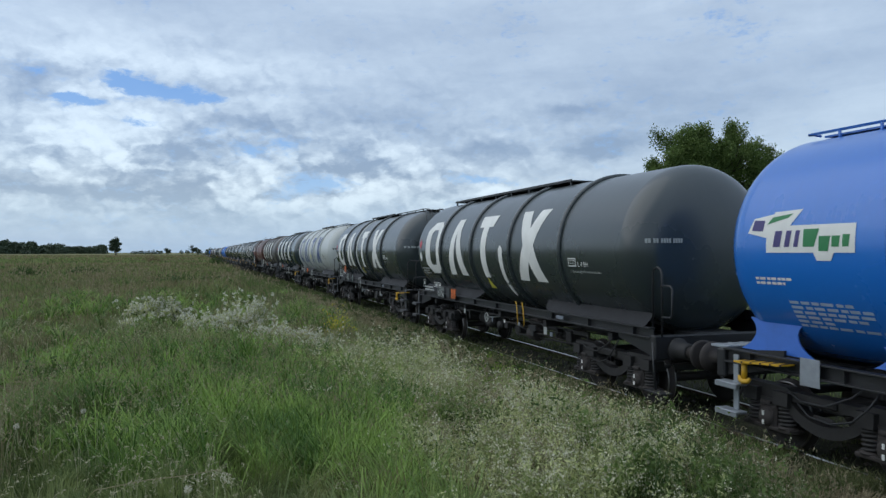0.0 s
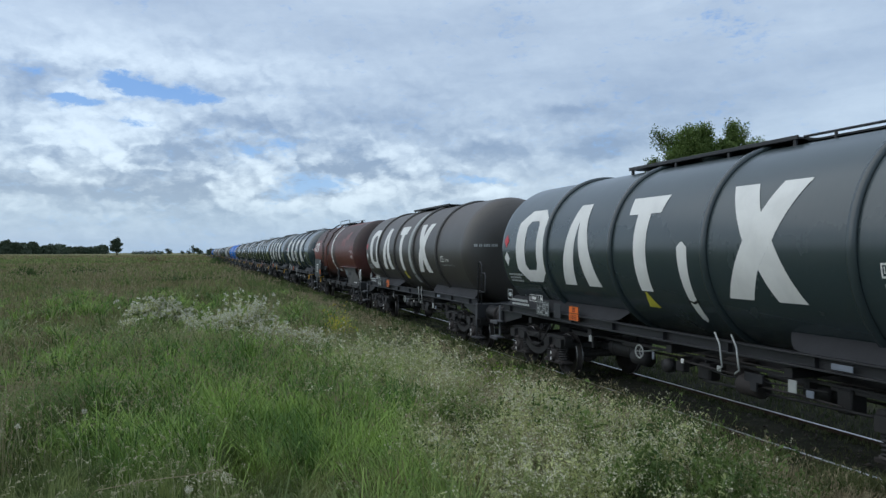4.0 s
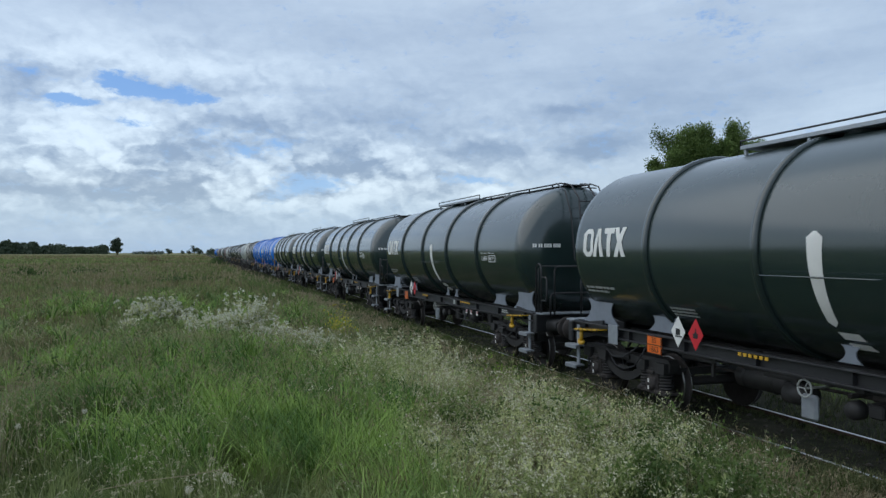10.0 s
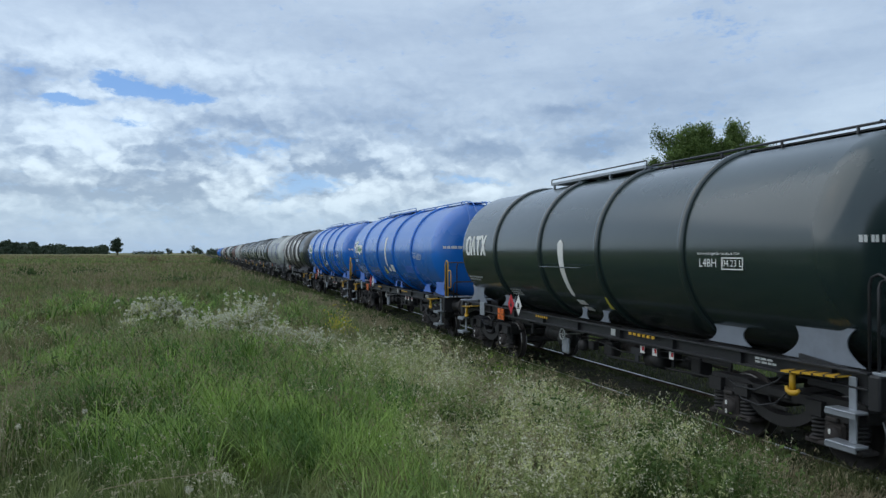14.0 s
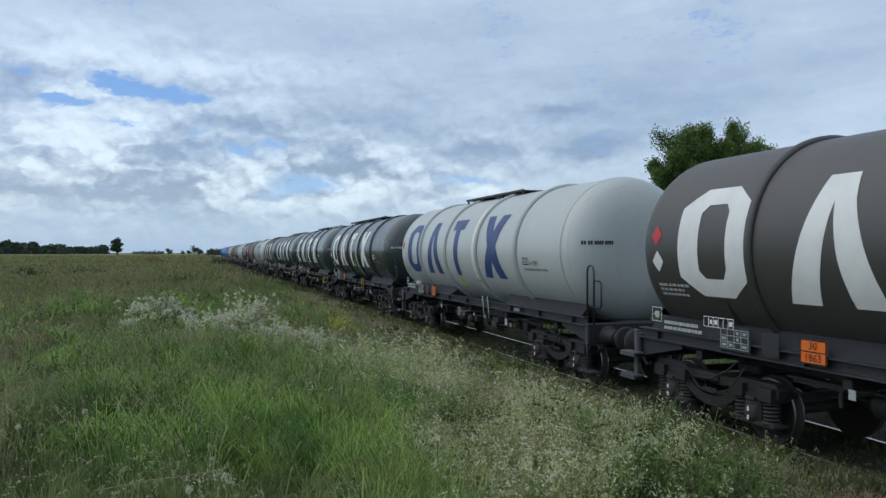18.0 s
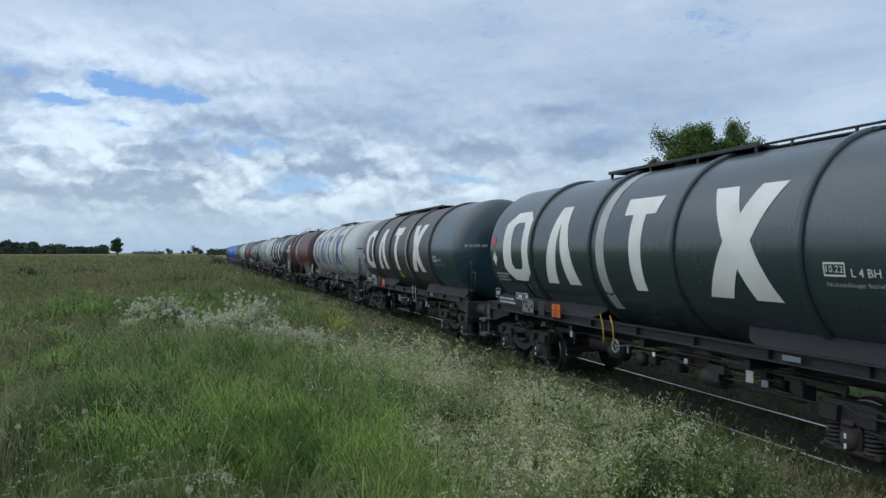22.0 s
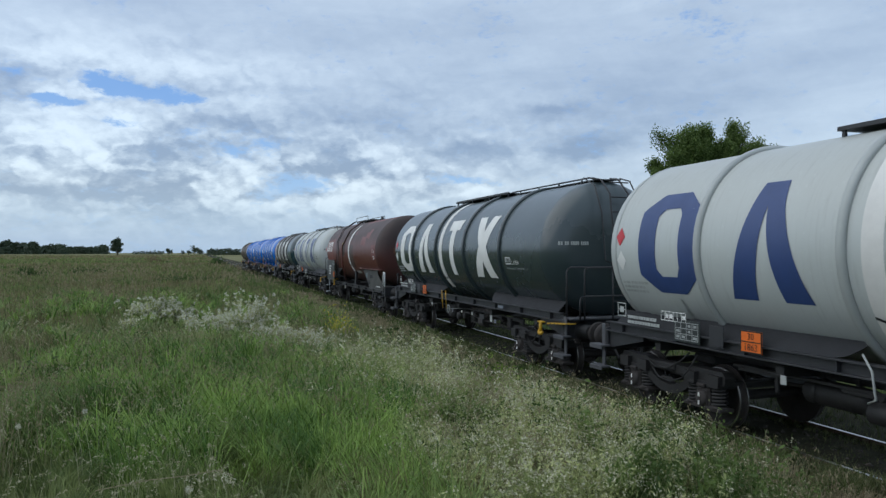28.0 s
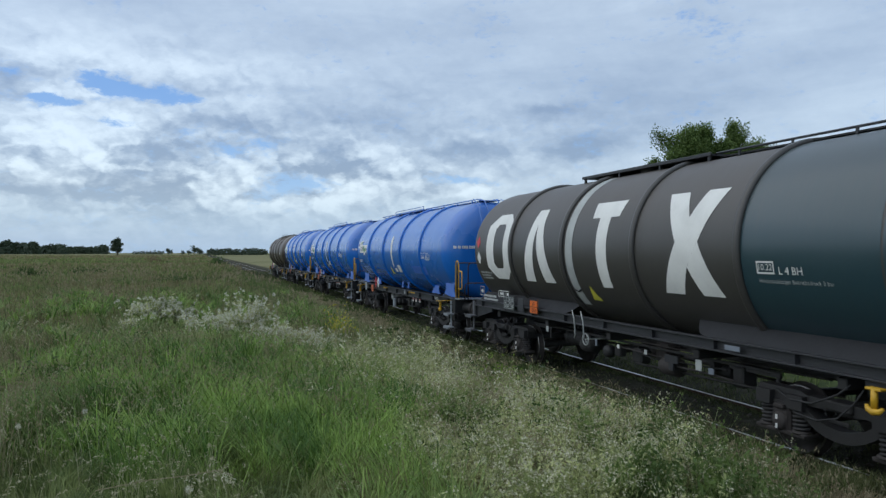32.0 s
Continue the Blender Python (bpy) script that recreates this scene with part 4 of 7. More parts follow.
def big_letter_wagon(spec, wheels):
    w = wagon_base("tank_wagon", spec["label"], spec, wheels)
    tank(w, spec)
    lc = spec.get("letters", "lwhite")
    for i in range(4):
        early = spec.get("stripe", 1) > 0     # the level stripe stands before or after the capped post
        at = MARK_Y[i][0] if i < 2 or not early else spec.get("late", (.26, -1.97))[i - 2]
        part("livery_mark", ("mark", i, at), lambda: mark(i, at), lc, w, None, "large " + ("blue" if lc == "lblue" else "white") + " painted mark")
    if spec.get("newend"):
        c = spec["newend"]
        part("repainted_section", "newend", lambda: Geo().lathe([(-HALF + .03, R + .003), (-3.80, R + .003)], 'y', 64, c=(0, 0, ZC)), c, w)
    if spec.get("bluepatch"):
        part("paint_patch", "bpatch", lambda: wrap(Geo(), [[(0, 0), (1, 0), (1, 1), (0, 1)]], -4.25, 1.45, 21, 38, .008), "bluepatch", w, None, "grey-blue rectangle of fresh paint")
    st = spec.get("stripe")
    if st is not None:
        if spec.get("fullstripe"):
            part("level_stripe", ("fstripe", st), lambda: full_stripe(st, .28, -46, 72), "pale" if spec.get("pale") else "lgrey", w, None, "pale level stripe with a black chevron")
        else:
            part("level_stripe", ("stripe", st), lambda: stripe(st, 4, -48), "lwhite", w, None, "white pointed level stripe")
        part("chevron", ("chev", st), lambda: wrap(Geo(), [[(0, .5), (.5, 0), (.5, .4), (0, .9)], [(.5, 0), (1, .5), (1, .9), (.5, .4)]], st, .28 if spec.get("fullstripe") else .24, -34, -30, .010), "black", w)
    ty, ta, tb = spec.get("tri") or (.55, -40, -28)
    if spec.get("tri", True):
        part("warning_sticker", ("tri", ty, ta), lambda: wrap(Geo(), [[(0, 0), (1, 0), (.45, 1), (.35, 1)]], ty, .32, ta, tb), "sticker_yellow", w, None, "yellow triangular sticker")
    ink = "black" if lc == "lblue" else "lwhite"
    def at(a):
        return -R * math.cos(radians(a)) - .012, ZC + R * math.sin(radians(a))
    for body, high, y, a, shade, what in ((spec.get("date", "10.22"), .085, -4.24, -9.6, ink, "date_code"), ("L 4 BH", .10, -4.66, -11.2, ink, "class_code"),
                                          ("Höchstzulässiger Betriebsdruck 3 bar", .056, -4.70, -16.5, "lgrey" if ink == "lwhite" else ink, "pressure_note")):
        lx, lz = at(a)
        lettering(what, body, high, shade, w, pose(lx, y, lz, 0, a, 0))
    part("data_box", "box_r", lambda: wrap(Geo(), [[(0, 0), (1, 0), (1, .14), (0, .14)], [(0, .86), (1, .86), (1, 1), (0, 1)], [(0, .14), (.06, .14), (.06, .86), (0, .86)], [(.94, .14), (1, .14), (1, .86), (.94, .86)]], -4.09, .30, -12.8, -6.4), ink, w)
    part("end_number", "num_r", lambda: Geo().add(*bar_row(-1.27, 2.82, .075)), spec.get("numcol", "lgrey"), w)
    part("danger_sticker", "rdia", lambda: wrap(Geo(), [[(.5, 0), (.5, 0), (1, .5), (0, .5)], [(0, .5), (1, .5), (.5, 1), (.5, 1)]], 5.92, .26, 2, 14), "hred", w, None, "red diamond sticker")
    part("danger_sticker", "wdia", lambda: wrap(Geo(), [[(.5, 0), (.5, 0), (1, .5), (0, .5)], [(0, .5), (1, .5), (.5, 1), (.5, 1)]], 5.90, .28, -14, -1), "lwhite", w, None, "white diamond sticker")
    part("notice", "note_r", lambda: bars([1, .8, .9], 5.85, .75, -30, -21, 8), "lgrey", w)
    sk = spec.get("skirt", "skirt")
    part("skirt_plate", "skirt_a", lambda: skirt(6.3, 1.6, .35), sk, w)
    part("skirt_plate", "skirt_b", lambda: skirt(-6.3, -2.75, .35), sk, w)
    part("skirt_plate", "skirt_a", lambda: skirt(6.3, 1.6, .35), sk, w, flip(1))
    part("skirt_plate", "skirt_b", lambda: skirt(-6.3, -2.75, .35), sk, w, flip(1))
    for k in (0, 1):
        part("tank_pad", "pad_r", lambda: wrap(Geo(), [[(0, 0), (1, 0), (1, 1), (0, 1)]], 5.55, 1.15, -56, -30, .02), col_of(spec), w, flip(k), "welded pad on the tank's flank")
    part("end_emblem", "emb_r", lambda: plate_frame(6.12, 1.66, .26, .24, -1.25).box((-1.256, 6.12, 1.66), (.004, .12, .10)), "lgrey", w)
    # the black data panel with its tables stands behind the orange plate on most wagons, above it on some
    pz, py = spec.get("tablez", 1.46), 4.30 if "tablez" in spec or spec.get("platey", 2.85) < 4 else 3.75
    if "tablez" not in spec:
        part("table_rim", "trim_r", lambda: grid_lines(4.55, 1.66, .62, .14, 1, 6, -1.335, 5), "lwhite", w, None, "white load table")
        part("grille_plate", ("grl_r", py), lambda: plate(py - .75, 1.46, .30, .30, -1.335), "framegrey", w, None, "dull grey mesh plate")
    part("data_panel", ("panel_r", py, pz), lambda: plate(py - .08, pz, .62, .34, -1.33), "board", w, None, "black data panel with white table")
    part("panel_table", ("ptab_r", py, pz), lambda: grid_lines(py - .08, pz, .54, .26, 3, 4, -1.34), "lgrey", w)
    part("number_marking", "nline_r", lambda: text_bars(5.35, 1.52, .95, .17, 2, -1.33, 7), "lgrey", w)
    orange_plate(w, spec.get("platey", 2.85), spec.get("platez", 1.46), -1.34)
    for dy in spec.get("diamonds", ()):
        part("diamond_plate", ("dp", dy), lambda: diamond(dy, 1.42, .20), "blank", w, None, "blank grey-green diamond plate")
    part("status_plate", "sp1", lambda: status_plate(2.4, 1.02, (.10, .12)), "lgrey", w)
    part("status_plate", "sp2", lambda: status_plate(-.4, .98, (.07, .07)), "lwhite", w)
    for k, (y, z, sy, sz, c) in enumerate(((-1.25, .99, .08, .08, "lgrey"), (-2.62, .97, .14, .16, "lgrey"), (-2.90, .92, .12, .09, "saddle_grey"), (-3.45, 1.33, .30, .07, "saddle_grey"), (.35, .96, .06, .12, "saddle_grey"))):
        part("status_plate", ("spx", k), lambda: plate(y, z, sy, sz, -1.24 if z < 1.2 else -1.33), c, w)
    part("air_valve", "drum_r", lambda: Geo().lathe([(-1.9, .001), (-1.9, .13), (-1.87, .15), (-1.5, .15), (-1.47, .13), (-1.47, .001)], 'y', 14, c=(-1.02, 0, .80)).tube([(-1.1, -1.5, .92), (-1.15, -1.1, .95), (-1.15, -.3, .96)], .014, 5).tube([(-1.12, -1.9, .84), (-1.16, -2.5, .86), (-1.16, -3.3, .84)], .016, 5), "rustbrown", w, None, "small brown air drum with pipes")
    part("pipe_loop", "loops", hoop_loops, "yellow" if spec.get("loops") else "lgrey", w, pose(0, .7 if spec.get("stripe", 1) > 0 else -1.7, 0))
    part("hand_wheel", "hand_wheel", hand_wheel, "lgrey", w)
    wy = spec.get("walk", (2.3, -1.9))
    part("walkway", ("walk", wy), lambda: walkway(*wy), spec.get("rail", "frame"), w, None, "grating walkway on the crown")
    part("dome_cover", "dome", dome_cover, col_of(spec), w, pose(0, .2, -.12))
    if spec.get("ladder"):
        part("catwalk_rail", ("lowr", wy[1]), lambda: low_rail(wy[1], -6.2), spec.get("rail", "frame"), w)
        ladder_end(w, spec.get("rail", "frame"))
        part("end_rail", "end_rail", end_rail, spec["frame"], w, flip(1))
        part("end_platform", "end_platform", end_platform, "stepgrey", w, flip(1), "grey grating end platform")
    else:
        part("corner_rail", "corner_rail", corner_rail, spec["frame"], w)
    part("step", "step", step_unit, "stepgrey", w, pose(0, .35, .11), "worn grey two-tread step")
    if spec.get("ladder"):
        part("step", "step", step_unit, "stepgrey", w, pose(0, -13.05, .11), "worn grey two-tread step")
        part("cable_hook", "hook", yellow_hook, "yellow", w, pose(0, -11.8, 0), "yellow towing hook")
        part("tow_lever", "tow_lever", tow_lever, ("yellow", "black"), w, pose(0, -12.4, 0), "yellow and black striped lever")
    else:
        part("step", "low_step", lambda: Geo().box((-1.36, -6.85, .42), (.22, .46, .04), .008).tube([(-1.30, -6.62, 1.2), (-1.31, -6.66, .80), (-1.34, -6.76, .43)], .02, 6), spec["frame"], w, None, "low black step on a bent bar")
    return w


def col_of(spec):
    return spec["col"]


def bar_row(x0, z, h):
    """Row of bars laid on the bulge of the -Y end, at half heights z."""
    vs, fs = [], []
    u = 0.0
    for many in (2, 2, 4, 4):
        for _ in range(many):
            k = len(vs)
            for x, zz in ((x0 + u, z), (x0 + u + .036, z), (x0 + u + .036, z + h), (x0 + u, z + h)):
                r = min(.999, math.hypot(x, zz - ZC) / R)
                vs.append((x, -HALF - DISH * math.sqrt(1 - r ** 4) - .008, zz))
            fs.append((k, k + 1, k + 2, k + 3))
            u += .045
        u += .030
    return vs, fs


def saddle_wagon(spec, wheels):
    w = wagon_base("tank_wagon", spec["label"], spec, wheels)
    tank(w, spec)
    sc = spec["saddle"]
    for y, a, b, c, out, rise in ((5.75, 1.25, .62, .95, 1.14, .44), (3.95, .9, .55, .75, 1.0, .28), (.35, .35, .22, .30, .95, .22),
                                  (-.45, .35, .22, .30, .95, .22), (-3.95, .9, .55, .75, 1.0, .28), (-5.75, 1.25, .62, .95, 1.14, .44)):
        for side in (-1, 1):
            part("saddle", ("saddle", y, side), lambda: saddle(y, side, a, b, c, out, rise), sc, w, None, "waisted saddle plate under the tank")
    if spec.get("logo") == "white":
        part("logo_panel", "lg_w", lambda: small_logo(5.75, 1.40, -5, 14.5), "lwhite", w, None, "four white painted blocks")
        part("notice", "note_s", lambda: bars([1, .75], 5.92, 1.0, -33, -27, 8), "lgrey", w)
        part("load_table", "tab_s", lambda: bars([1, 1, 1], 3.55, .62, -46, -38, 4), "lgrey", w, None, "small white load table")
    else:
        part("logo_panel", "lg_b", lambda: wrap(Geo(), [[(.0, .55), (.25, .42), (.30, .95), (.05, .85)], [(.20, .15), (1, .15), (1, .68), (.20, .68)], [(.25, .66), (.42, .66), (.52, 1), (.25, .97)], [(.68, 0), (.80, 0), (.84, .2), (.64, .2)]], 5.85, 1.65, -6, 18), "lwhite", w, None, "white logo panel with purple and green shapes")
        for k, q in enumerate(([(.04, .60), (.16, .58), (.17, .80), (.06, .82)], [(.27, .26), (.34, .26), (.36, .58), (.29, .58)], [(.38, .26), (.43, .26), (.45, .58), (.40, .58)], [(.47, .26), (.51, .26), (.53, .58), (.49, .58)])):
            part("logo_shape", ("lg_p", k), lambda: wrap(Geo(), [q], 5.85, 1.65, -6, 18, .009), "logo_purple", w)
        for k, q in enumerate(([(.56, .26), (.66, .26), (.70, .60), (.56, .60)], [(.70, .18), (.78, .18), (.80, .46), (.70, .46)], [(.81, .26), (.87, .26), (.88, .46), (.81, .46)], [(.90, .26), (.95, .26), (.96, .48), (.90, .48)], [(.20, .72), (.40, .84), (.44, .92), (.24, .86)])):
            part("logo_shape", ("lg_g", k), lambda: wrap(Geo(), [q], 5.85, 1.65, -6, 18, .009), "logo_green", w)
        part("notice", "note_b", lambda: bars([1, .8], 5.76, .62, -19, -14.5, 8), "lwhite", w)
        part("notice", "note_b2", lambda: bars([.8, 1, 1, .9, .5, 1], 5.30, 1.2, -42, -26, 9), "faded", w)
        part("data_board", "board_b", lambda: wrap(Geo(), [[(0, 0), (1, 0), (1, 1), (0, 1)]], -1.25 - 1.3, 1.6, -31, -20), "saddle_blue", w)
        part("notice", "note_b3", lambda: bars([1, .9], -2.6, 1.5, -29, -22, 10), "faded", w)
        part("white_sticker", "stk_b", lambda: wrap(Geo(), [[(0, 0), (1, 0), (1, 1), (0, 1)]], -.55, .42, -31, -20), "lwhite", w)
    part("level_stripe", ("stripe_s", spec["col"] == "blue"), lambda: stripe(.05 if spec["col"] == "blue" else .46, 7.5 if spec["col"] != "blue" else 22, -24 if spec["col"] == "blue" else -39), "lwhite", w, None, "white pointed level stripe")
    part("white_sticker", ("stk_s", spec["col"] == "blue"), lambda: wrap(Geo(), [[(0, 0), (1, 0), (.9, .4), (-.1, .4)], [(-.12, .6), (.88, .6), (.78, 1), (-.22, 1)]], .30, .30, -54, -42) if spec["col"] != "blue" else wrap(Geo(), [[(0, 0), (1, 0), (1, 1), (0, 1)]], -.10, .30, -31, -25), "lwhite", w)
    part("warning_sticker", ("tri_s", spec["col"]), lambda: wrap(Geo(), [[(0, 0), (1, 0), (.45, 1), (.35, 1)]], -.75 if spec["col"] != "blue" else .60, .34, -48 if spec["col"] != "blue" else -35, -36 if spec["col"] != "blue" else -23), "sticker_yellow", w, None, "yellow triangular sticker")
    if spec["col"] != "blue":
        part("side_pipe", "side_pipe", lambda: side_pipe(1.2, -.6, ZC - .35), spec["col"], w)
    lettering("pressure_note", "Höchstzulässiger Betriebsdruck 3 bar", .042, "lwhite", w, pose(-R * math.cos(radians(2.8)) - .008, -4.32, ZC - .073))
    lettering("class_code", "L4BH", .12, "lwhite", w, pose(-R * math.cos(radians(8)) - .008, -4.10, ZC - .21))
    lettering("date_code", "04.23 L", .095, "lwhite", w, pose(-R * math.cos(radians(8)) - .010, -4.60, ZC - .21))
    part("data_box", "box_s", lambda: plate_frame(-4.60, ZC - .21, .42, .17, -R * math.cos(radians(8)) - .002, False), "lwhite", w)
    part("end_number", "num_s", lambda: Geo().add(*bar_row(-1.24, 2.78, .085)), "lwhite", w)
    part("data_panel", "panel_s", lambda: plate(5.0, 1.20, .30, .34, -1.33), "galv", w, None, "grey grid panel")
    orange_plate(w, 3.75, 1.16, -1.335)
    first, second = ("lwhite", "hred") if spec.get("swap") else ("hred", "lwhite")
    part("danger_plate", "dps1", lambda: diamond(3.12, 1.44, .24, -1.34), first, w, None, "red diamond plate" if first == "hred" else "white diamond plate")
    part("danger_plate", "dps2", lambda: diamond(2.70, 1.44, .24, -1.34), second, w, None, "white diamond plate" if first == "hred" else "red diamond plate")
    part("danger_sign", ("sgn", first), lambda: Geo().box((-1.346, 3.12 if first == "lwhite" else 2.70, 1.44), (.004, .10, .10)).box((-1.346, 3.10 if first == "lwhite" else 2.72, 1.37), (.004, .16, .02)), "black", w)
    part("danger_sign", ("sgf", first), lambda: Geo().prism([(-.05, -.05), (.05, -.05), (.06, .02), (.02, .02), (0, .11), (-.03, .02), (-.06, .03)], -.002, .002), "black", w, pose(-1.347, 2.70 if first == "lwhite" else 3.12, 1.43))
    for y0, wd in ((1.55, .6), (-2.2, .8)):
        for i in range(6):
            part("hazard_marking", ("hz", wd), lambda: Geo().box((0, 0, 0), (.006, wd / 6 * .62, .045)), "yellow", w, pose(-1.318, y0 - wd / 2 + wd * (i + .5) / 6, 1.27))
    part("small_plate", "spl", lambda: plate(-1.35, 1.24, .14, .12, -1.33), "lgrey", w)
    for k, y in enumerate((-2.1, -2.45, -2.9)):
        part("status_plate", ("sps", k), lambda: status_plate(y, 1.02, (.12, .12)), "lwhite", w)
        part("status_mark", ("spm", k), lambda: plate(y - .03, 1.04, .05, .07, -1.238, .006), "hred", w)
    part("number_marking", "nl_s", lambda: text_bars(-5.05, 1.24, .42, .09, 2, -1.33, 5), "lgrey", w)
    part("air_valve", "drum_s", lambda: Geo().lathe([(-.22, .001), (-.22, .15), (.2, .15), (.22, .001)], 'y', 12, c=(-1.0, -2.2, .86)), "under", w)
    part("hand_wheel", "hand_wheel", hand_wheel, "lgrey", w)
    part("drain_cover", "drain_cover", lambda: Geo().box((-1.15, .75, .74), (.08, .26, .32), .03), "galv", w)
    wy = spec.get("walk", (3.3, -.7))
    part("walkway", ("walk", wy), lambda: walkway(*wy), spec.get("rail", "galv"), w, None, "grating walkway on the crown")
    part("walkway_rail", ("wrail", wy), lambda: walkway_rail(*wy), spec.get("rail", "frame"), w)
    part("catwalk_rail", ("lowr", wy[1]), lambda: low_rail(wy[1], -6.2), spec.get("rail", "frame"), w)
    if spec["col"] == "blue":
        part("catwalk_rail", ("lowr2", wy[0]), lambda: low_rail(wy[0], 5.8), spec.get("rail", "frame"), w)
    part("dome_cover", "dome", dome_cover, spec["col"], w, pose(0, .9, -.10))
    ladder_end(w, spec.get("rail", "frame"))
    part("end_rail", "end_rail", end_rail, spec.get("erail", "frame"), w, flip(1))
    part("corner_rail", "corner_rail", corner_rail, spec.get("crail", "frame"), w)
    part("end_platform", "end_platform", end_platform, "galv", w, flip(1), "grey grating end platform")
    part("end_platform", "end_platform", end_platform, "galv", w, None, "grey grating end platform")
    part("step", "step", step_unit, "galv", w, None, "galvanised steps")
    part("step", "step", step_unit, "galv", w, pose(0, -12.65, 0), "galvanised steps")
    part("cable_hook", "hook", yellow_hook, "yellow", w, pose(0, -11.6, 0), "yellow towing hook bracket")
    part("tow_lever", "tow_lever", tow_lever, ("yellow", "black"), w, pose(0, -11.6, 0), "yellow and black striped lever")
    part("cable_hook", "hook", yellow_hook, "yellow", w, None, "yellow towing hook bracket")
    part("tow_lever", "tow_lever", tow_lever, ("yellow", "black"), w, None, "yellow and black striped lever")
    return w


SKIRT_EDGE = ((-2.1, 1.93), (-2.6, 1.80), (-3.05, 1.60), (-3.35, 1.45), (-3.62, 1.25), (-3.70, .98), (-4.7, 1.0), (-6.4, 1.10), (-6.4, 1.28), (-5.3, 1.74), (-5.4, 1.93))


def end_sheet(x0, z0, a, b, back):
    """A painted rectangle that follows the bulge of the -Y end."""
    n, vs = 6, []
    for j in range(n + 1):
        for i in range(n + 1):
            x, z = x0 + a * i / n, z0 + b * j / n
            r = min(.999, math.hypot(x, z - ZC) / R)
            vs.append((x, -back - DISH * math.sqrt(1 - r ** 4) - .006, z))
    k = n + 1
    return Geo().add(vs, [(j * k + i, j * k + i + 1, j * k + k + i + 1, j * k + k + i) for j in range(n) for i in range(n)], 0, True)


def smooth_wagon(spec, wheels):
    """Red-brown wagon with a smooth tank, a data board and a deep skirt."""
    w = wagon_base("tank_wagon", spec["label"], spec, wheels)
    tank(w, spec)
    part("paint_patch", ("pp0", 0), lambda: wrap(Geo(), [[(0, 0), (1, 0), (1, 1), (0, .9)]], 5.9, 2.0, -25, 28, .003), "patch", w, None, "fresh red paint patch")
    part("paint_patch", ("pp1", 0), lambda: wrap(Geo(), [[(0, .1), (.62, 0), (.62, .62), (0, .7)], [(.45, .62), (1, .45), (1, 1), (.45, 1)]], -2.75, 1.5, 9, 34, .003), "patch", w, None, "fresh red paint patch")
    part("paint_patch", ("pp2", 0), lambda: wrap(Geo(), [[(0, 0), (1, 0), (1, 1), (0, 1)]], -5.0, .75, -12, 10, .003), "patch", w, None, "fresh red paint patch")
    part("paint_patch", ("pp3", 0), lambda: wrap(Geo(), [[(0, 0), (1, .1), (1, 1), (0, 1)]], -1.1, 3.2, 60, 85, .003), "patch", w, None, "fresh red paint patch")
    part("paint_patch", ("pp4", 0), lambda: wrap(Geo(), [[(0, 0), (1, 0), (1, 1), (0, 1)]], 1.6, .35, 42, 66, .003), "patch", w, None, "fresh red paint patch")
    part("paint_patch", ("pp5", 0), lambda: wrap(Geo(), [[(0, 0), (1, 0), (1, 1), (0, 1)]], 0.0, 1.2, -30, 12, .003), "patch_dark", w, None, "brown primer patch")
    part("paint_patch", ("pp6", 0), lambda: wrap(Geo(), [[(0, 0), (1, 0), (1, 1), (0, 1)]], 1.9, .55, -14, 6, .003), "patch", w, None, "fresh red paint patch")
    part("logo_panel", "lg_z", lambda: small_logo(5.68, 1.40, 0, 20), "lwhite", w, None, "four white painted blocks")
    part("danger_sticker", "wdz", lambda: wrap(Geo(), [[(.5, 0), (.5, 0), (1, .5), (0, .5)], [(0, .5), (1, .5), (.5, 1), (.5, 1)]], 5.98, .24, -1, 10), "lwhite", w)
    part("level_stripe", "zstripe", lambda: wrap(Geo(), [[(0, 0), (1, 0), (1, .5), (0, .5)], [(0, .5), (1, .5), (1, 1), (0, 1)]], -.05, .27, -40, 58, .008), "lwhite", w, None, "white level stripe with a black chevron")
    part("chevron", "zchev", lambda: wrap(Geo(), [[(0, .5), (.5, 0), (.5, .4), (0, .9)], [(.5, 0), (1, .5), (1, .9), (.5, .4)]], -.05, .27, -27, -23, .012), "black", w)
    part("danger_sticker", "rdz", lambda: wrap(Geo(), [[(.5, 0), (.5, 0), (1, .5), (0, .5)], [(0, .5), (1, .5), (.5, 1), (.5, 1)]], 6.3, .24, -1, 10), "hred", w)
    for k, (y, ln, a0, a1) in enumerate(((4.9, .5, 40, 62), (3.6, .4, 30, 52), (3.9, 1.3, 66, 86), (-3.9, .5, 22, 40), (-.9, .3, 30, 40), (-5.2, .7, 62, 80), (1.55, .9, -8, 14))):
        part("paint_patch", ("ppx", k), lambda: wrap(Geo(), [[(0, 0), (1, .06), (1, 1), (0, .94)]], y + spec["seed"] * .12, ln, a0, a1, .003), "patch_dark" if k in (0, 6) else "patch", w, None, "fresh red paint patch")
    lettering("class_code", "L1.5BN", .125, "lwhite", w, pose(-R * math.cos(radians(2)) - .010, -5.38, ZC - .02))
    part("data_box", "zbox", lambda: bars([1, 1], -5.25, .3, -14, -8, 3), "lwhite", w)
    b = part("data_board", "zboard", lambda: plate(5.11, 1.74, 2.2, 1.03, -1.42, .05), "board", w, None, "dark board with white data lines")
    part("board_lettering", "zbl", lambda: text_bars(5.25, 1.72, .6, .55, 4, -1.448, 4), "lwhite", b)
    part("board_table", "zbt", lambda: grid_lines(4.2, 2.1, .62, .18, 2, 4, -1.448), "lgrey", b)
    orange_plate(w, 4.12, 1.50, -1.46)
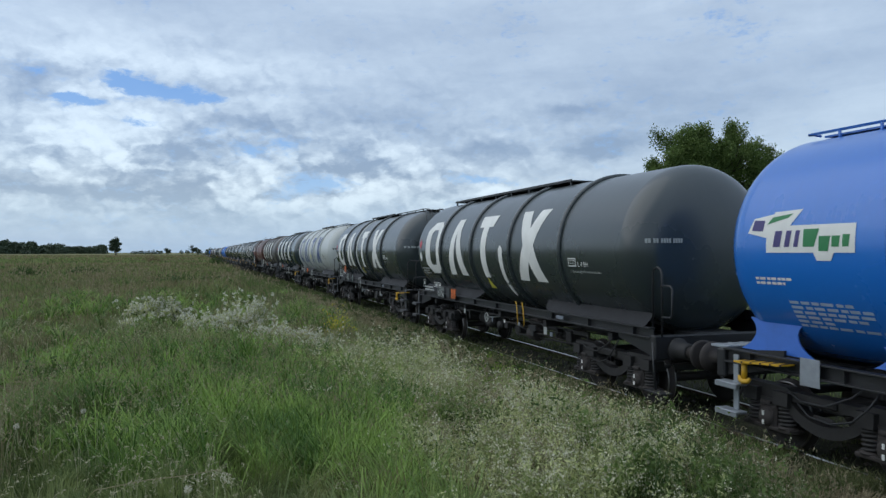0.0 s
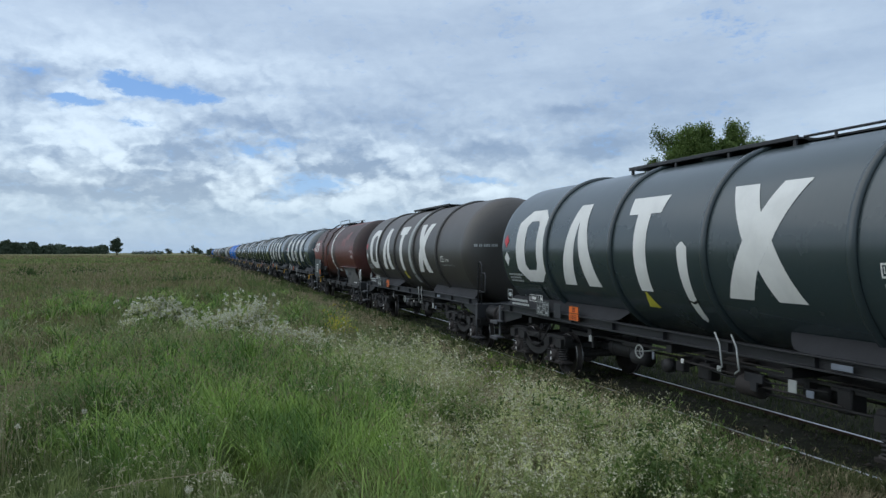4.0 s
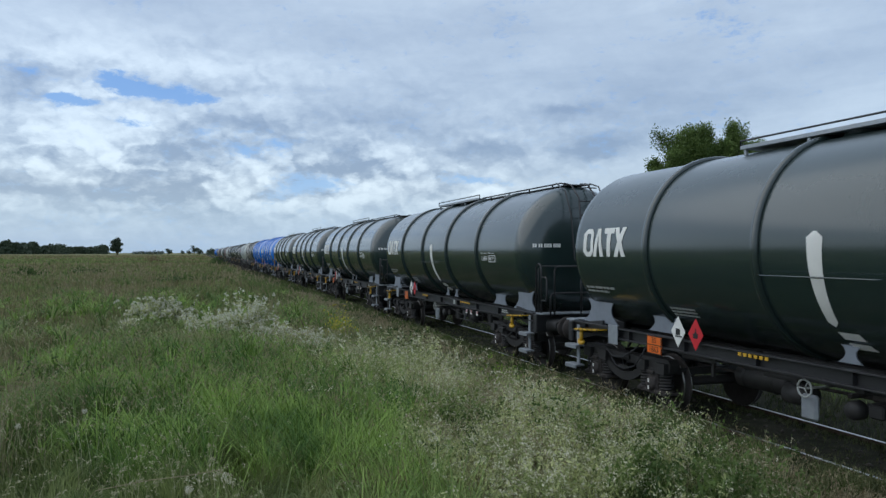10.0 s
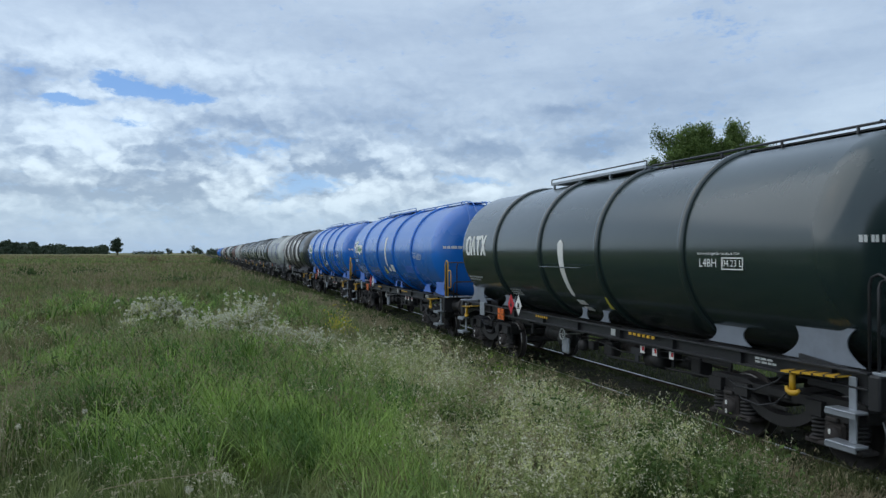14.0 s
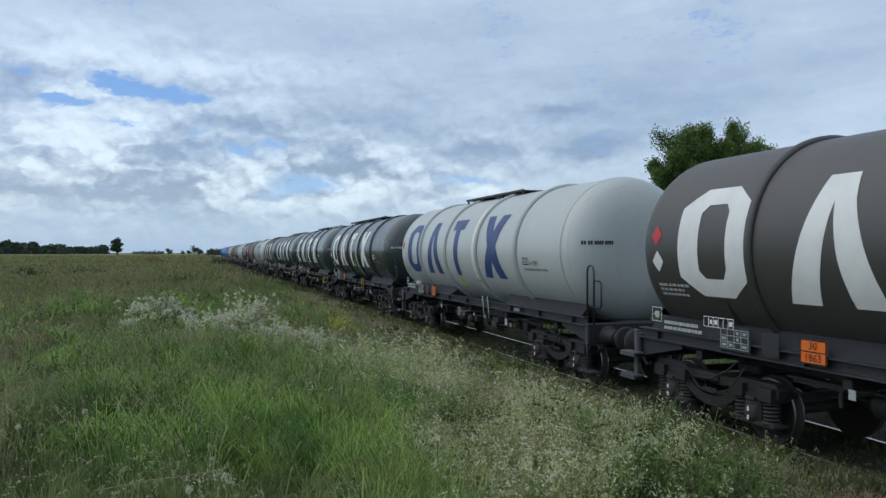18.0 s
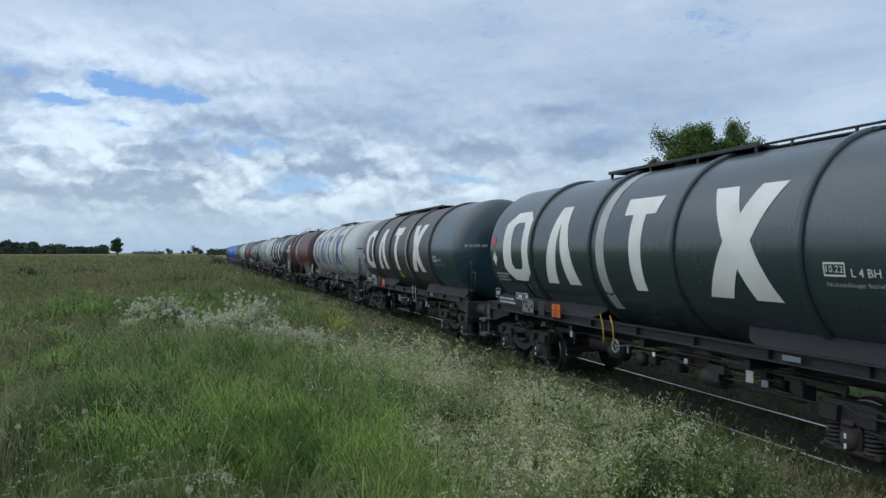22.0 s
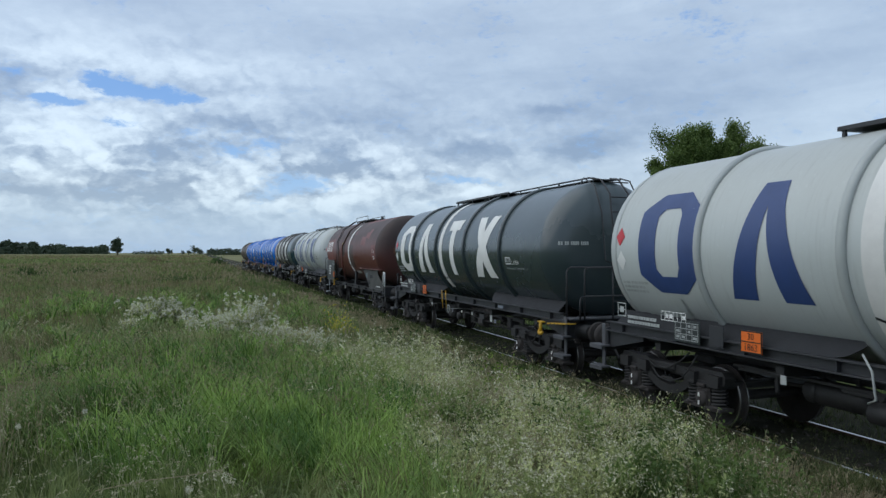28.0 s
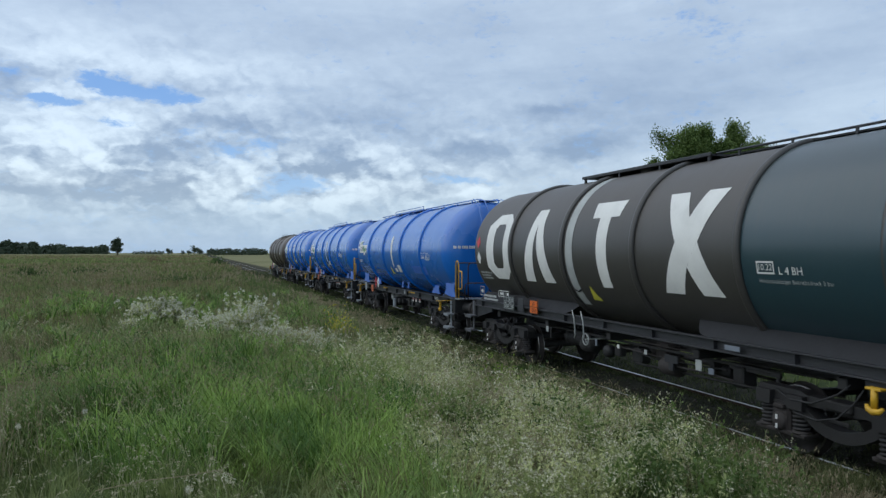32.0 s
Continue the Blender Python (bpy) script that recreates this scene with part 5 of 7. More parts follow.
    part("support_bracket", "zsup", lambda: Geo().prism([(-.55, 1.0), (-.25, 1.0), (-.28, 1.75), (-.10, 1.95), (-.70, 1.95), (-.52, 1.75)], -1.20, -1.12), spec["frame"], w)
    part("skirt_plate", "zsk1", lambda: Geo().prism(SKIRT_EDGE, -1.275, -1.255), "zskirt", w, None, "scuffed grey skirt plate")
    for k, (y, z, a, b) in enumerate(((-3.25, 1.66, .34, .22), (-4.1, 1.62, .5, .14), (-3.7, 1.36, .28, .16))):
        part("skirt_patch", ("zskp", k), lambda: plate(y, z, a, b, -1.276, .006), ("bluepatch", "skirt", "skirt")[k], w, None, "painted-over patch")
    part("skirt_plate", "zsk2", lambda: Geo().prism([(4.3, 1.85), (2.7, 1.85), (3.0, 1.75), (4.3, 1.30)], -1.27, -1.25), "skirt", w)
    part("ledge", "zledge", lambda: Geo().box((-1.33, -4.05, 1.945), (.16, 4.1, .03), .006), "red", w)
    lad = part("side_ladder", "zlad", lambda: Geo().tube([(-1.46, 2.45, 1.05), (-1.60, 2.4, 2.2), (-1.58, 2.4, 3.2), (-1.25, 2.5, 3.85), (-.6, 2.6, 4.28)], .022, 6).tube([(-1.46, 2.05, 1.05), (-1.60, 2.0, 2.2), (-1.58, 2.0, 3.2), (-1.25, 2.1, 3.85), (-.6, 2.2, 4.28)], .022, 6), "frame", w, None, "black side ladder over the shoulder")
    for i, (x, z) in enumerate(((-1.47, 1.15), (-1.51, 1.5), (-1.55, 1.85), (-1.60, 2.2), (-1.59, 2.55), (-1.58, 2.9), (-1.56, 3.25), (-1.42, 3.6))):
        part("rung", "zrung", lambda: Geo().tube([(0, -.2, 0), (0, .2, 0)], .014, 5), "frame", lad, pose(x, 2.22, z))
    part("pipe", "zpipe", lambda: Geo().tube([(-1.40, .95, 1.3), (-1.56, 1.25, 2.3), (-1.54, 1.2, 3.0), (-1.2, .9, 3.75), (-.8, .1, 4.16)], .035, 7), "red", w)
    part("warning_sticker", "ztri", lambda: wrap(Geo(), [[(0, 0), (1, 0), (.55, 1), (.45, 1)]], 1.72, .26, 8, 17), "sticker_yellow", w)
    part("warning_sticker", "ztri2", lambda: wrap(Geo(), [[(.2, 0), (.8, 0), (1, .5), (0, .5)], [(0, .5), (1, .5), (.8, 1), (.2, 1)]], 1.70, .24, -7, 2), "rust", w, None, "faded orange round sticker")
    part("white_sticker", "zstk", lambda: wrap(Geo(), [[(0, 0), (1, 0), (1, 1), (0, 1)]], -.74, .80, -43, -37), "lgrey", w, None, "white table sticker")
    part("walkway", ("walk", "z"), lambda: walkway(3.0, -.75), "frame", w, None, "grating walkway on the crown")
    part("walkway_rail", "zwr", lambda: walkway_rail(3.0, .3, .85, .20), "frame", w)
    part("vent_valve", "zvent", lambda: Geo().lathe([(4.2, .001), (4.2, .10), (4.42, .10), (4.42, .15), (4.50, .15), (4.52, .07), (4.62, .06), (4.63, .001)], 'z', 12), "black", w, pose(0, -.95, -.22), "black vent valve")
    for key, yc, half, top in (("zloop", -6.30, .13, 1.86), ("zloop2", 6.80, .33, 2.36)):
        part("loop_rail", key, lambda: Geo().tube([(-1.25, yc + half, 1.15)] + [(-1.25, yc + half * math.cos(a * math.pi / 8), top - .13 + .13 * math.sin(a * math.pi / 8)) for a in range(9)] + [(-1.25, yc - half, 1.15)], .026, 8), "lwhite", w, None, "white loop hand rail")
    part("lever", "zlev", lambda: Geo().tube([(-.75, -6.6, 1.3), (-.75, -6.62, 1.75)], .03, 6).box((-.75, -6.62, 1.78), (.09, .09, .09), .01), "frame", w)
    part("step", "step", step_unit, "frame", w, pose(0, -12.65, 0))
    part("step", "step", step_unit, "galv", w)
    part("data_strip", "zstrip", lambda: plate(-5.45, 1.24, .75, .10, -1.275).box((-1.283, -5.45, 1.29), (.004, .75, .008)), "black", w)
    part("strip_marking", "zsb", lambda: text_bars(-5.45, 1.24, .66, .07, 1, -1.285, 6), "lwhite", w)
    part("status_plate", "zsp", lambda: status_plate(2.05, .98, (.16, .28)), "lwhite", w)
    part("cable_hook", "hook", yellow_hook, "yellow", w, pose(0, -1.6, 0), "yellow towing hook bracket")
    part("tow_lever", "tow_lever", tow_lever, ("yellow", "black"), w, pose(0, -1.6, 0), "yellow and black striped lever")
    for k, (x, z, a, b) in enumerate(((.05, 3.25, .45, .40), (-.85, 2.62, .55, .24), (-.1, 2.68, .55, .18))):
        part("end_patch", ("zep", k), lambda: end_sheet(x, z, a, b, spec["back"]), ("patch", "patch_rust", "patch_dark")[k], w, None, "repainted patch on the end")
    return w


# ---- the train, wagon by wagon from the front ----
FIRST, PITCH_LEN = 16.8, 14.87
# seconds, metres rolled
ROLLED = ((0.0, 0.0), (1.0, 12.92), (3.0, 38.65), (7.0, 90.1), (9.0, 116.2), (10.5, 136.0), (13.0, 169.17), (16.5, 215.9), (20.0, 262.1),
          (23.0, 301.95), (28.0, 368.4), (31.0, 408.1), (32.0, 421.4))

DARK = dict(col="dark", frame="frame", label="dark grey ribbed tank wagon with large white marks")
SLATE = dict(col="slate", frame="frame", label="slate green ribbed tank wagon with large white marks")
WHITE = dict(col="white", frame="framegrey", letters="lblue", numcol="black", label="dirty white ribbed tank wagon with large blue marks", rail="framegrey")
DUSTY = dict(col="dusty", frame="framegrey", label="dusty brown ribbed tank wagon with large white marks")
MOSSY = dict(col="slate", frame="framegrey", label="weathered grey-green ribbed tank wagon with large white marks")
TWO = dict(col="dusty", endcol="teal", newend="teal", frame="framegrey", label="dusty brown tank wagon with a repainted teal end section")
OLIVE = dict(col="olive", walk=(2.8, -1.05), bandy=(3.75, 1.30, -1.07, -3.52), frame="frame", sill=(1.12, 1.32), saddle="saddle_grey", logo="white", label="clean dark green tank wagon with a white pointed stripe")
BLUE = dict(col="blue", frame="frame", sill=(1.12, 1.32), saddle="saddle_blue", logo="panel", rail="blue", crail="yellow", label="bright blue tank wagon with a white logo panel")
RED = dict(col="red", endcol="redend", frame="frame", sill=(1.00, 1.14), bands=False, back=5.75, label="grimy red-brown smooth tank wagon with patched paint")
TAIL = dict(col="tail", frame="frame", sill=(1.12, 1.32), saddle="under", logo="white", label="brown ribbed tank wagon at the end of the train")

TRAIN = [
    (saddle_wagon, BLUE, 0.0, {}),
    (big_letter_wagon, DARK, 0.0, dict(stripe=-.62, walk=(5.4, -2.3), platey=3.05, loops=True)),
    (big_letter_wagon, DARK, 0.12, dict(stripe=.95, fullstripe=True, ladder=True, platey=4.30, platez=1.83, diamonds=(2.97, 2.69))),
    (big_letter_wagon, WHITE, 0.0, dict(stripe=.95, fullstripe=True, pale=True, ladder=True, tri=(.55, -16.5, -4.5), bandy=(3.75, 1.25, -1.12, -3.6))),
    (big_letter_wagon, SLATE, 0.0, dict(stripe=-.62, ladder=True)),
    (big_letter_wagon, DUSTY, 0.0, dict(stripe=-.62, fullstripe=True)),
    (smooth_wagon, RED, -0.15, dict(seed=1)),
    (big_letter_wagon, SLATE, 0.10, dict(stripe=.99, ladder=True, late=(.66, -1.72))),
    (big_letter_wagon, SLATE, 0.12, dict(stripe=1.0, fullstripe=True, ladder=True, platey=4.30, platez=1.44, tablez=1.85, diamonds=(3.02, 2.69), loops=True)),
    (saddle_wagon, OLIVE, 0.0, dict(swap=True)),
    (saddle_wagon, OLIVE, 0.0, dict(swap=True)),
    (saddle_wagon, OLIVE, 0.0, {}),
    (saddle_wagon, OLIVE, 0.0, {}),
    (saddle_wagon, OLIVE, 0.0, {}),
    (saddle_wagon, BLUE, 0.0, {}),
    (saddle_wagon, BLUE, 0.0, {}),
    (big_letter_wagon, DUSTY, -0.08, dict(stripe=1.0, fullstripe=True, ladder=True, newend="dark", endcol="dark", bluepatch=True, label="dusty brown tank wagon with a dark green repainted end")),
    (big_letter_wagon, WHITE, 0.0, dict(stripe=-.9, fullstripe=True, pale=True)),
    (big_letter_wagon, DARK, 0.0, dict(stripe=-.62, fullstripe=True, walk=(5.6, -2.3), loops=True, tri=(-.04, -27, -15.5))),
    (big_letter_wagon, SLATE, 0.0, dict(stripe=1.0, fullstripe=True, ladder=True, tri=None, loops=True)),
    (big_letter_wagon, SLATE, 0.0, dict(stripe=1.0, fullstripe=True, ladder=True, tri=None, loops=True)),
    (big_letter_wagon, TWO, 0.0, dict(stripe=-.9, fullstripe=True, walk=(4.4, -2.0))),
    (big_letter_wagon, WHITE, -0.15, dict(stripe=-.9, fullstripe=True, pale=True)),
    (smooth_wagon, RED, -0.58, dict(seed=2)),
    (big_letter_wagon, SLATE, 0.0, dict(stripe=.9, fullstripe=True)),
    (big_letter_wagon, WHITE, -0.2, dict(stripe=1.0, fullstripe=True, pale=True, ladder=True)),
    (big_letter_wagon, MOSSY, -0.2, dict(stripe=.9, fullstripe=True, pale=True, ladder=True, loops=True, tri=None)),
    (smooth_wagon, RED, 0.0, dict(seed=3)),
    (big_letter_wagon, WHITE, 0.0, dict(stripe=1.0, fullstripe=True, pale=True, ladder=True)),
    (big_letter_wagon, TWO, 0.0, dict(stripe=1.1, fullstripe=True, ladder=True)),
    (saddle_wagon, BLUE, 0.0, {}),
    (saddle_wagon, BLUE, 0.0, {}),
    (saddle_wagon, BLUE, 0.0, {}),
    (saddle_wagon, TAIL, 0.0, {}),
]
WAGONS = []
for number, (make, base, shift, more) in enumerate(TRAIN):
    wheels = []
    wagon = make({**base, **more}, wheels)
    WAGONS.append((wagon, FIRST + (number - 1) * PITCH_LEN + shift, wheels))
for ob in bpy.data.objects:
    if ob.name.split(".")[0] in ("end_number", "notice", "number_marking", "data_marking", "data_box", "board_lettering", "strip_marking", "end_emblem", "load_table", "panel_table", "pressure_note", "date_code", "class_code", "table_rim"):
        tagged(ob, kind="stuff")


# ---- plants ----
SY, CY = math.sin(radians(YAW)), math.cos(radians(YAW))
FOC = 784 / math.tan(radians(HFOV / 2))


def spot(px, away):
    """A place on the ground in the bearing px, that far ahead."""
    r = (px - 784) / FOC * away
    return away * SY + r * CY, away * CY - r * SY


def leaf_material(name, a, b, rough=0.6, patch=None, scale=0.25, trans=0.35, clumps=0.0, cut=(0.48, 0.66)):
    n = Nodes(name)
    r = n.t.nodes.new("ShaderNodeNewGeometry").outputs["Random Per Island"]
    co = n.coords()
    if clumps:
        group = n.ramp(n.noise(co, clumps, 3.0, 0.6), 0.40, 0.60)
        r = n.m('ADD', n.m('MULTIPLY', r, 0.45), n.m('MULTIPLY', group, 0.55))
    col = n.mix(r, a, b)
    if patch:
        big = n.noise(co, scale, 4.0, 0.6)
        col = n.mix(n.ramp(big, *cut), col, n.mix(r, patch[0], patch[1]))
    mid = n.noise(co, 1.1, 4.0, 0.65)
    col = n.mix(n.m('MULTIPLY', n.ramp(mid, 0.50, 0.66), 0.55), col, tuple(c * 0.62 for c in a))
    fine = n.noise(co, 25.0, 2.0)
    col = n.mix(n.m('MULTIPLY', fine, 0.30), col, tuple(c * 0.6 for c in a))
    p = n.node("ShaderNodeBsdfPrincipled", Base_Color=col, Roughness=rough)
    p.inputs["Specular IOR Level"].default_value = 0.25
    t = n.node("ShaderNodeBsdfTranslucent", Color=col)
    mx = n.t.nodes.new("ShaderNodeMixShader")
    mx.inputs[0].default_value = trans
    n.t.links.new(p.outputs[0], mx.inputs[1])
    n.t.links.new(t.outputs[0], mx.inputs[2])
    n.t.links.new(mx.outputs[0], n.out.inputs[0])
    return n.mat


MAT["grass"] = leaf_material("meadow_grass", (0.050, 0.100, 0.022), (0.37, 0.43, 0.155), patch=((0.17, 0.15, 0.075), (0.38, 0.31, 0.18)), cut=(0.52, 0.68), clumps=2.2)
MAT["tuft"] = leaf_material("lush_long_grass", (0.036, 0.110, 0.016), (0.36, 0.52, 0.115), patch=((0.12, 0.17, 0.05), (0.34, 0.35, 0.16)), scale=0.4, clumps=1.8)
MAT["bedgrass"] = leaf_material("dull_track_weeds", (0.045, 0.065, 0.024), (0.17, 0.18, 0.085), clumps=2.0)
MAT["drygrass"] = leaf_material("brown_dry_grass", (0.17, 0.15, 0.07), (0.36, 0.31, 0.17))
MAT["stalk"] = leaf_material("ripe_grass_stalks", (0.28, 0.23, 0.13), (0.42, 0.36, 0.23))
MAT["flower"] = leaf_material("white_weed_flowers", (0.60, 0.59, 0.46), (0.84, 0.82, 0.70), trans=0.3)
MAT["cream"] = leaf_material("cream_weed_flowers", (0.56, 0.54, 0.36), (0.84, 0.81, 0.62), trans=0.35)
MAT["sage"] = leaf_material("pale_sage_weed_leaves", (0.22, 0.29, 0.085), (0.75, 0.75, 0.38), trans=0.35, clumps=2.6)
MAT["bankgrass"] = leaf_material("olive_bank_grass", (0.085, 0.115, 0.035), (0.32, 0.32, 0.16), patch=((0.06, 0.11, 0.025), (0.20, 0.27, 0.08)), scale=0.7, cut=(0.40, 0.56))
MAT["lime"] = leaf_material("lime_green_leaves", (0.13, 0.22, 0.03), (0.30, 0.40, 0.08))
MAT["weedlow"] = leaf_material("green_lower_weed_leaves", (0.045, 0.085, 0.022), (0.22, 0.31, 0.085), clumps=3.0)
MAT["seedhead"] = leaf_material("pale_grass_seed_heads", (0.30, 0.29, 0.15), (0.62, 0.58, 0.40))
MAT["weedleaf"] = leaf_material("grey_green_weed_leaves", (0.22, 0.27, 0.10), (0.54, 0.55, 0.32))
MAT["darkleaf"] = leaf_material("dark_green_leaves", (0.045, 0.085, 0.022), (0.11, 0.17, 0.045))
MAT["treeleaf"] = leaf_material("tree_leaves", (0.075, 0.125, 0.032), (0.22, 0.31, 0.090), trans=0.35)
# far leaves: distance haze is mixed into the colour, lighter and greyer
MAT["farleaf"] = leaf_material("haze_tinted_leaves", (0.045, 0.070, 0.042), (0.095, 0.125, 0.080), trans=0.1)
MAT["yflower"] = leaf_material("yellow_flowers", (0.45, 0.40, 0.04), (0.62, 0.55, 0.06), trans=0.2)
MAT["redshrub"] = leaf_material("reddish_dock_plants", (0.14, 0.09, 0.05), (0.22, 0.15, 0.09))
MAT["bark"] = plain("grey_brown_bark", (0.075, 0.060, 0.045), 0.9, dirt=0.6, scale=6, bump=0.6)
RNG = np.random.default_rng(11)


def blades(x, y, h, w, bend, mat, name, base=None, lean=None):
    """Bent tapering blades: five points each."""
    n = len(x)
    z = (ground_z(x, y) if base is None else base) - 0.03
    a = RNG.random(n) * 2 * np.pi
    b = RNG.random(n) * 2 * np.pi if lean is None else lean
    dx, dy = np.cos(a) * w / 2, np.sin(a) * w / 2
    bx, by = np.cos(b) * bend * h, np.sin(b) * bend * h
    v = np.zeros((n, 5, 3))
    v[:, 0] = np.stack([x - dx, y - dy, z], -1)
    v[:, 1] = np.stack([x + dx, y + dy, z], -1)
    v[:, 2] = np.stack([x + dx * .8 + bx * .3, y + dy * .8 + by * .3, z + h * .6], -1)
    v[:, 3] = np.stack([x - dx * .8 + bx * .3, y - dy * .8 + by * .3, z + h * .6], -1)
    v[:, 4] = np.stack([x + bx, y + by, z + h * (1 - bend * .35)], -1)
    i = (np.arange(n) * 5)[:, None]
    quad = i + np.array([[0, 1, 2, 3]])
    tri = i + np.array([[3, 2, 4]])
    return v.reshape(-1, 3), [quad, tri]


def cards(c, su, sv, up=0.0):
    """Small leaves or petals at the points c, each turned at random; su, sv: half length and half width."""
    n = len(c)
    u = RNG.normal(size=(n, 3))
    u[:, 2] += up
    u /= np.linalg.norm(u, axis=1)[:, None]
    w = np.cross(u, RNG.normal(size=(n, 3)))
    w /= np.linalg.norm(w, axis=1)[:, None] + 1e-9
    su, sv = np.broadcast_to(su, n)[:, None], np.broadcast_to(sv, n)[:, None]
    v = np.stack([c - u * su, c + w * sv, c + u * su, c - w * sv], 1)
    return v.reshape(-1, 3), np.arange(n * 4).reshape(n, 4)


def join(parts):
    vs, fs, o = [], [], 0
    for v, f in parts:
        vs.append(v)
        fs += [np.asarray(k) + o for k in (f if isinstance(f, list) else [f])]
        o += len(v)
    return np.concatenate(vs), fs


def scatter(n, r0, r1, half=44.0, power=0.0):
    """Random places round the eye, denser near it."""
    t = RNG.random(n)
    r = np.exp(np.log(r0) + t * (np.log(r1) - np.log(r0)))
    a = radians(YAW) + np.radians(RNG.uniform(-half, half, n))
    return r * np.sin(a), r * np.cos(a), r


def value_noise(x, y, s, seed):
    g = np.random.default_rng(seed).random((64, 64))
    u, v = (x / s) % 64, (y / s) % 64
    i, j = u.astype(int), v.astype(int)
    f, k = u - i, v - j
    f, k = f * f * (3 - 2 * f), k * k * (3 - 2 * k)
    i2, j2 = (i + 1) % 64, (j + 1) % 64
    return (g[i, j] * (1 - f) + g[i2, j] * f) * (1 - k) + (g[i, j2] * (1 - f) + g[i2, j2] * f) * k


def meadow():
    # clumped turf: heights, lean and colour change together from clump to clump
    x, y, r = scatter(330000, 2.6, 110)
    keep = (x < 5.6 + 0.25 * np.sin(y * 1.7)) & (RNG.random(len(x)) < 1.15 - 0.5 * smooth01((x - 5.2) / 1.2))
    x, y, r = x[keep], y[keep], r[keep]
    c1 = value_noise(x, y, 0.22, 3) * (r < 14) + value_noise(x, y, 0.6, 13) * (r >= 14)
    c2 = value_noise(x, y, 1.1, 4)
    c3 = value_noise(x, y, 4.5, 14)
    keep = RNG.random(len(x)) < .30 + 1.1 * c1
    x, y, r, c1, c2, c3 = (k[keep] for k in (x, y, r, c1, c2, c3))
    h = (0.05 + 0.40 * smooth01((c1 - .15) / .7) * (.35 + .8 * c2) + .14 * c3) * RNG.uniform(0.6, 1.2, len(x))
    h *= 1 - .45 * smooth01((x - 1.6) / .6) * (r < 12)
    w = np.maximum(0.0065, 0.0012 * r) * RNG.uniform(0.6, 1.5, len(x))
    lean = value_noise(x, y, .8, 5) * 14 + RNG.normal(0, .8, len(x))
    v, f = blades(x, y, h, w, RNG.uniform(0.15, 0.9, len(x)), None, None, lean=lean)
    tagged(new("meadow_grass", mesh_np("meadow_grass", v, f, MAT["grass"])), "uneven green and straw-coloured meadow grass", "grass", kind="stuff")
    # the same field all round
    n = 70000
    a = RNG.random(n) * 6.283
    r = np.exp(np.log(.7) + RNG.random(n) * (np.log(45) - np.log(.7)))
    x, y = r * np.sin(a), r * np.cos(a)
    off = np.abs((a - radians(YAW) + np.pi) % (2 * np.pi) - np.pi)
    keep = (x < 6.0) & ((off > radians(43)) | (r < 2.7))
    x, y, r = x[keep], y[keep], r[keep]
    h = np.minimum((.12 + .3 * value_noise(x, y, .8, 3)) * RNG.uniform(.6, 1.2, len(x)), .6)
    v, f = blades(x, y, h, np.maximum(.006, .0016 * r), RNG.uniform(.1, .7, len(x)), None, None)
    tagged(new("meadow_grass", mesh_np("meadow_grass", v, f, MAT["grass"])), "uneven green and straw-coloured meadow grass", "grass", kind="stuff")
    # land beyond the track
    n = 60000
    x = RNG.uniform(10.6, 60, n)
    y = RNG.uniform(-12, 90, n)
    r = np.hypot(x, y)
    h = RNG.uniform(0.2, 0.6, n)
    v, f = blades(x, y, h, np.maximum(0.01, 0.0018 * r), RNG.uniform(0.1, 0.6, n), None, None)
    tagged(new("verge_grass", mesh_np("verge_grass", v, f, MAT["grass"])), "tall grass on the far side of the track", "grass", kind="stuff")


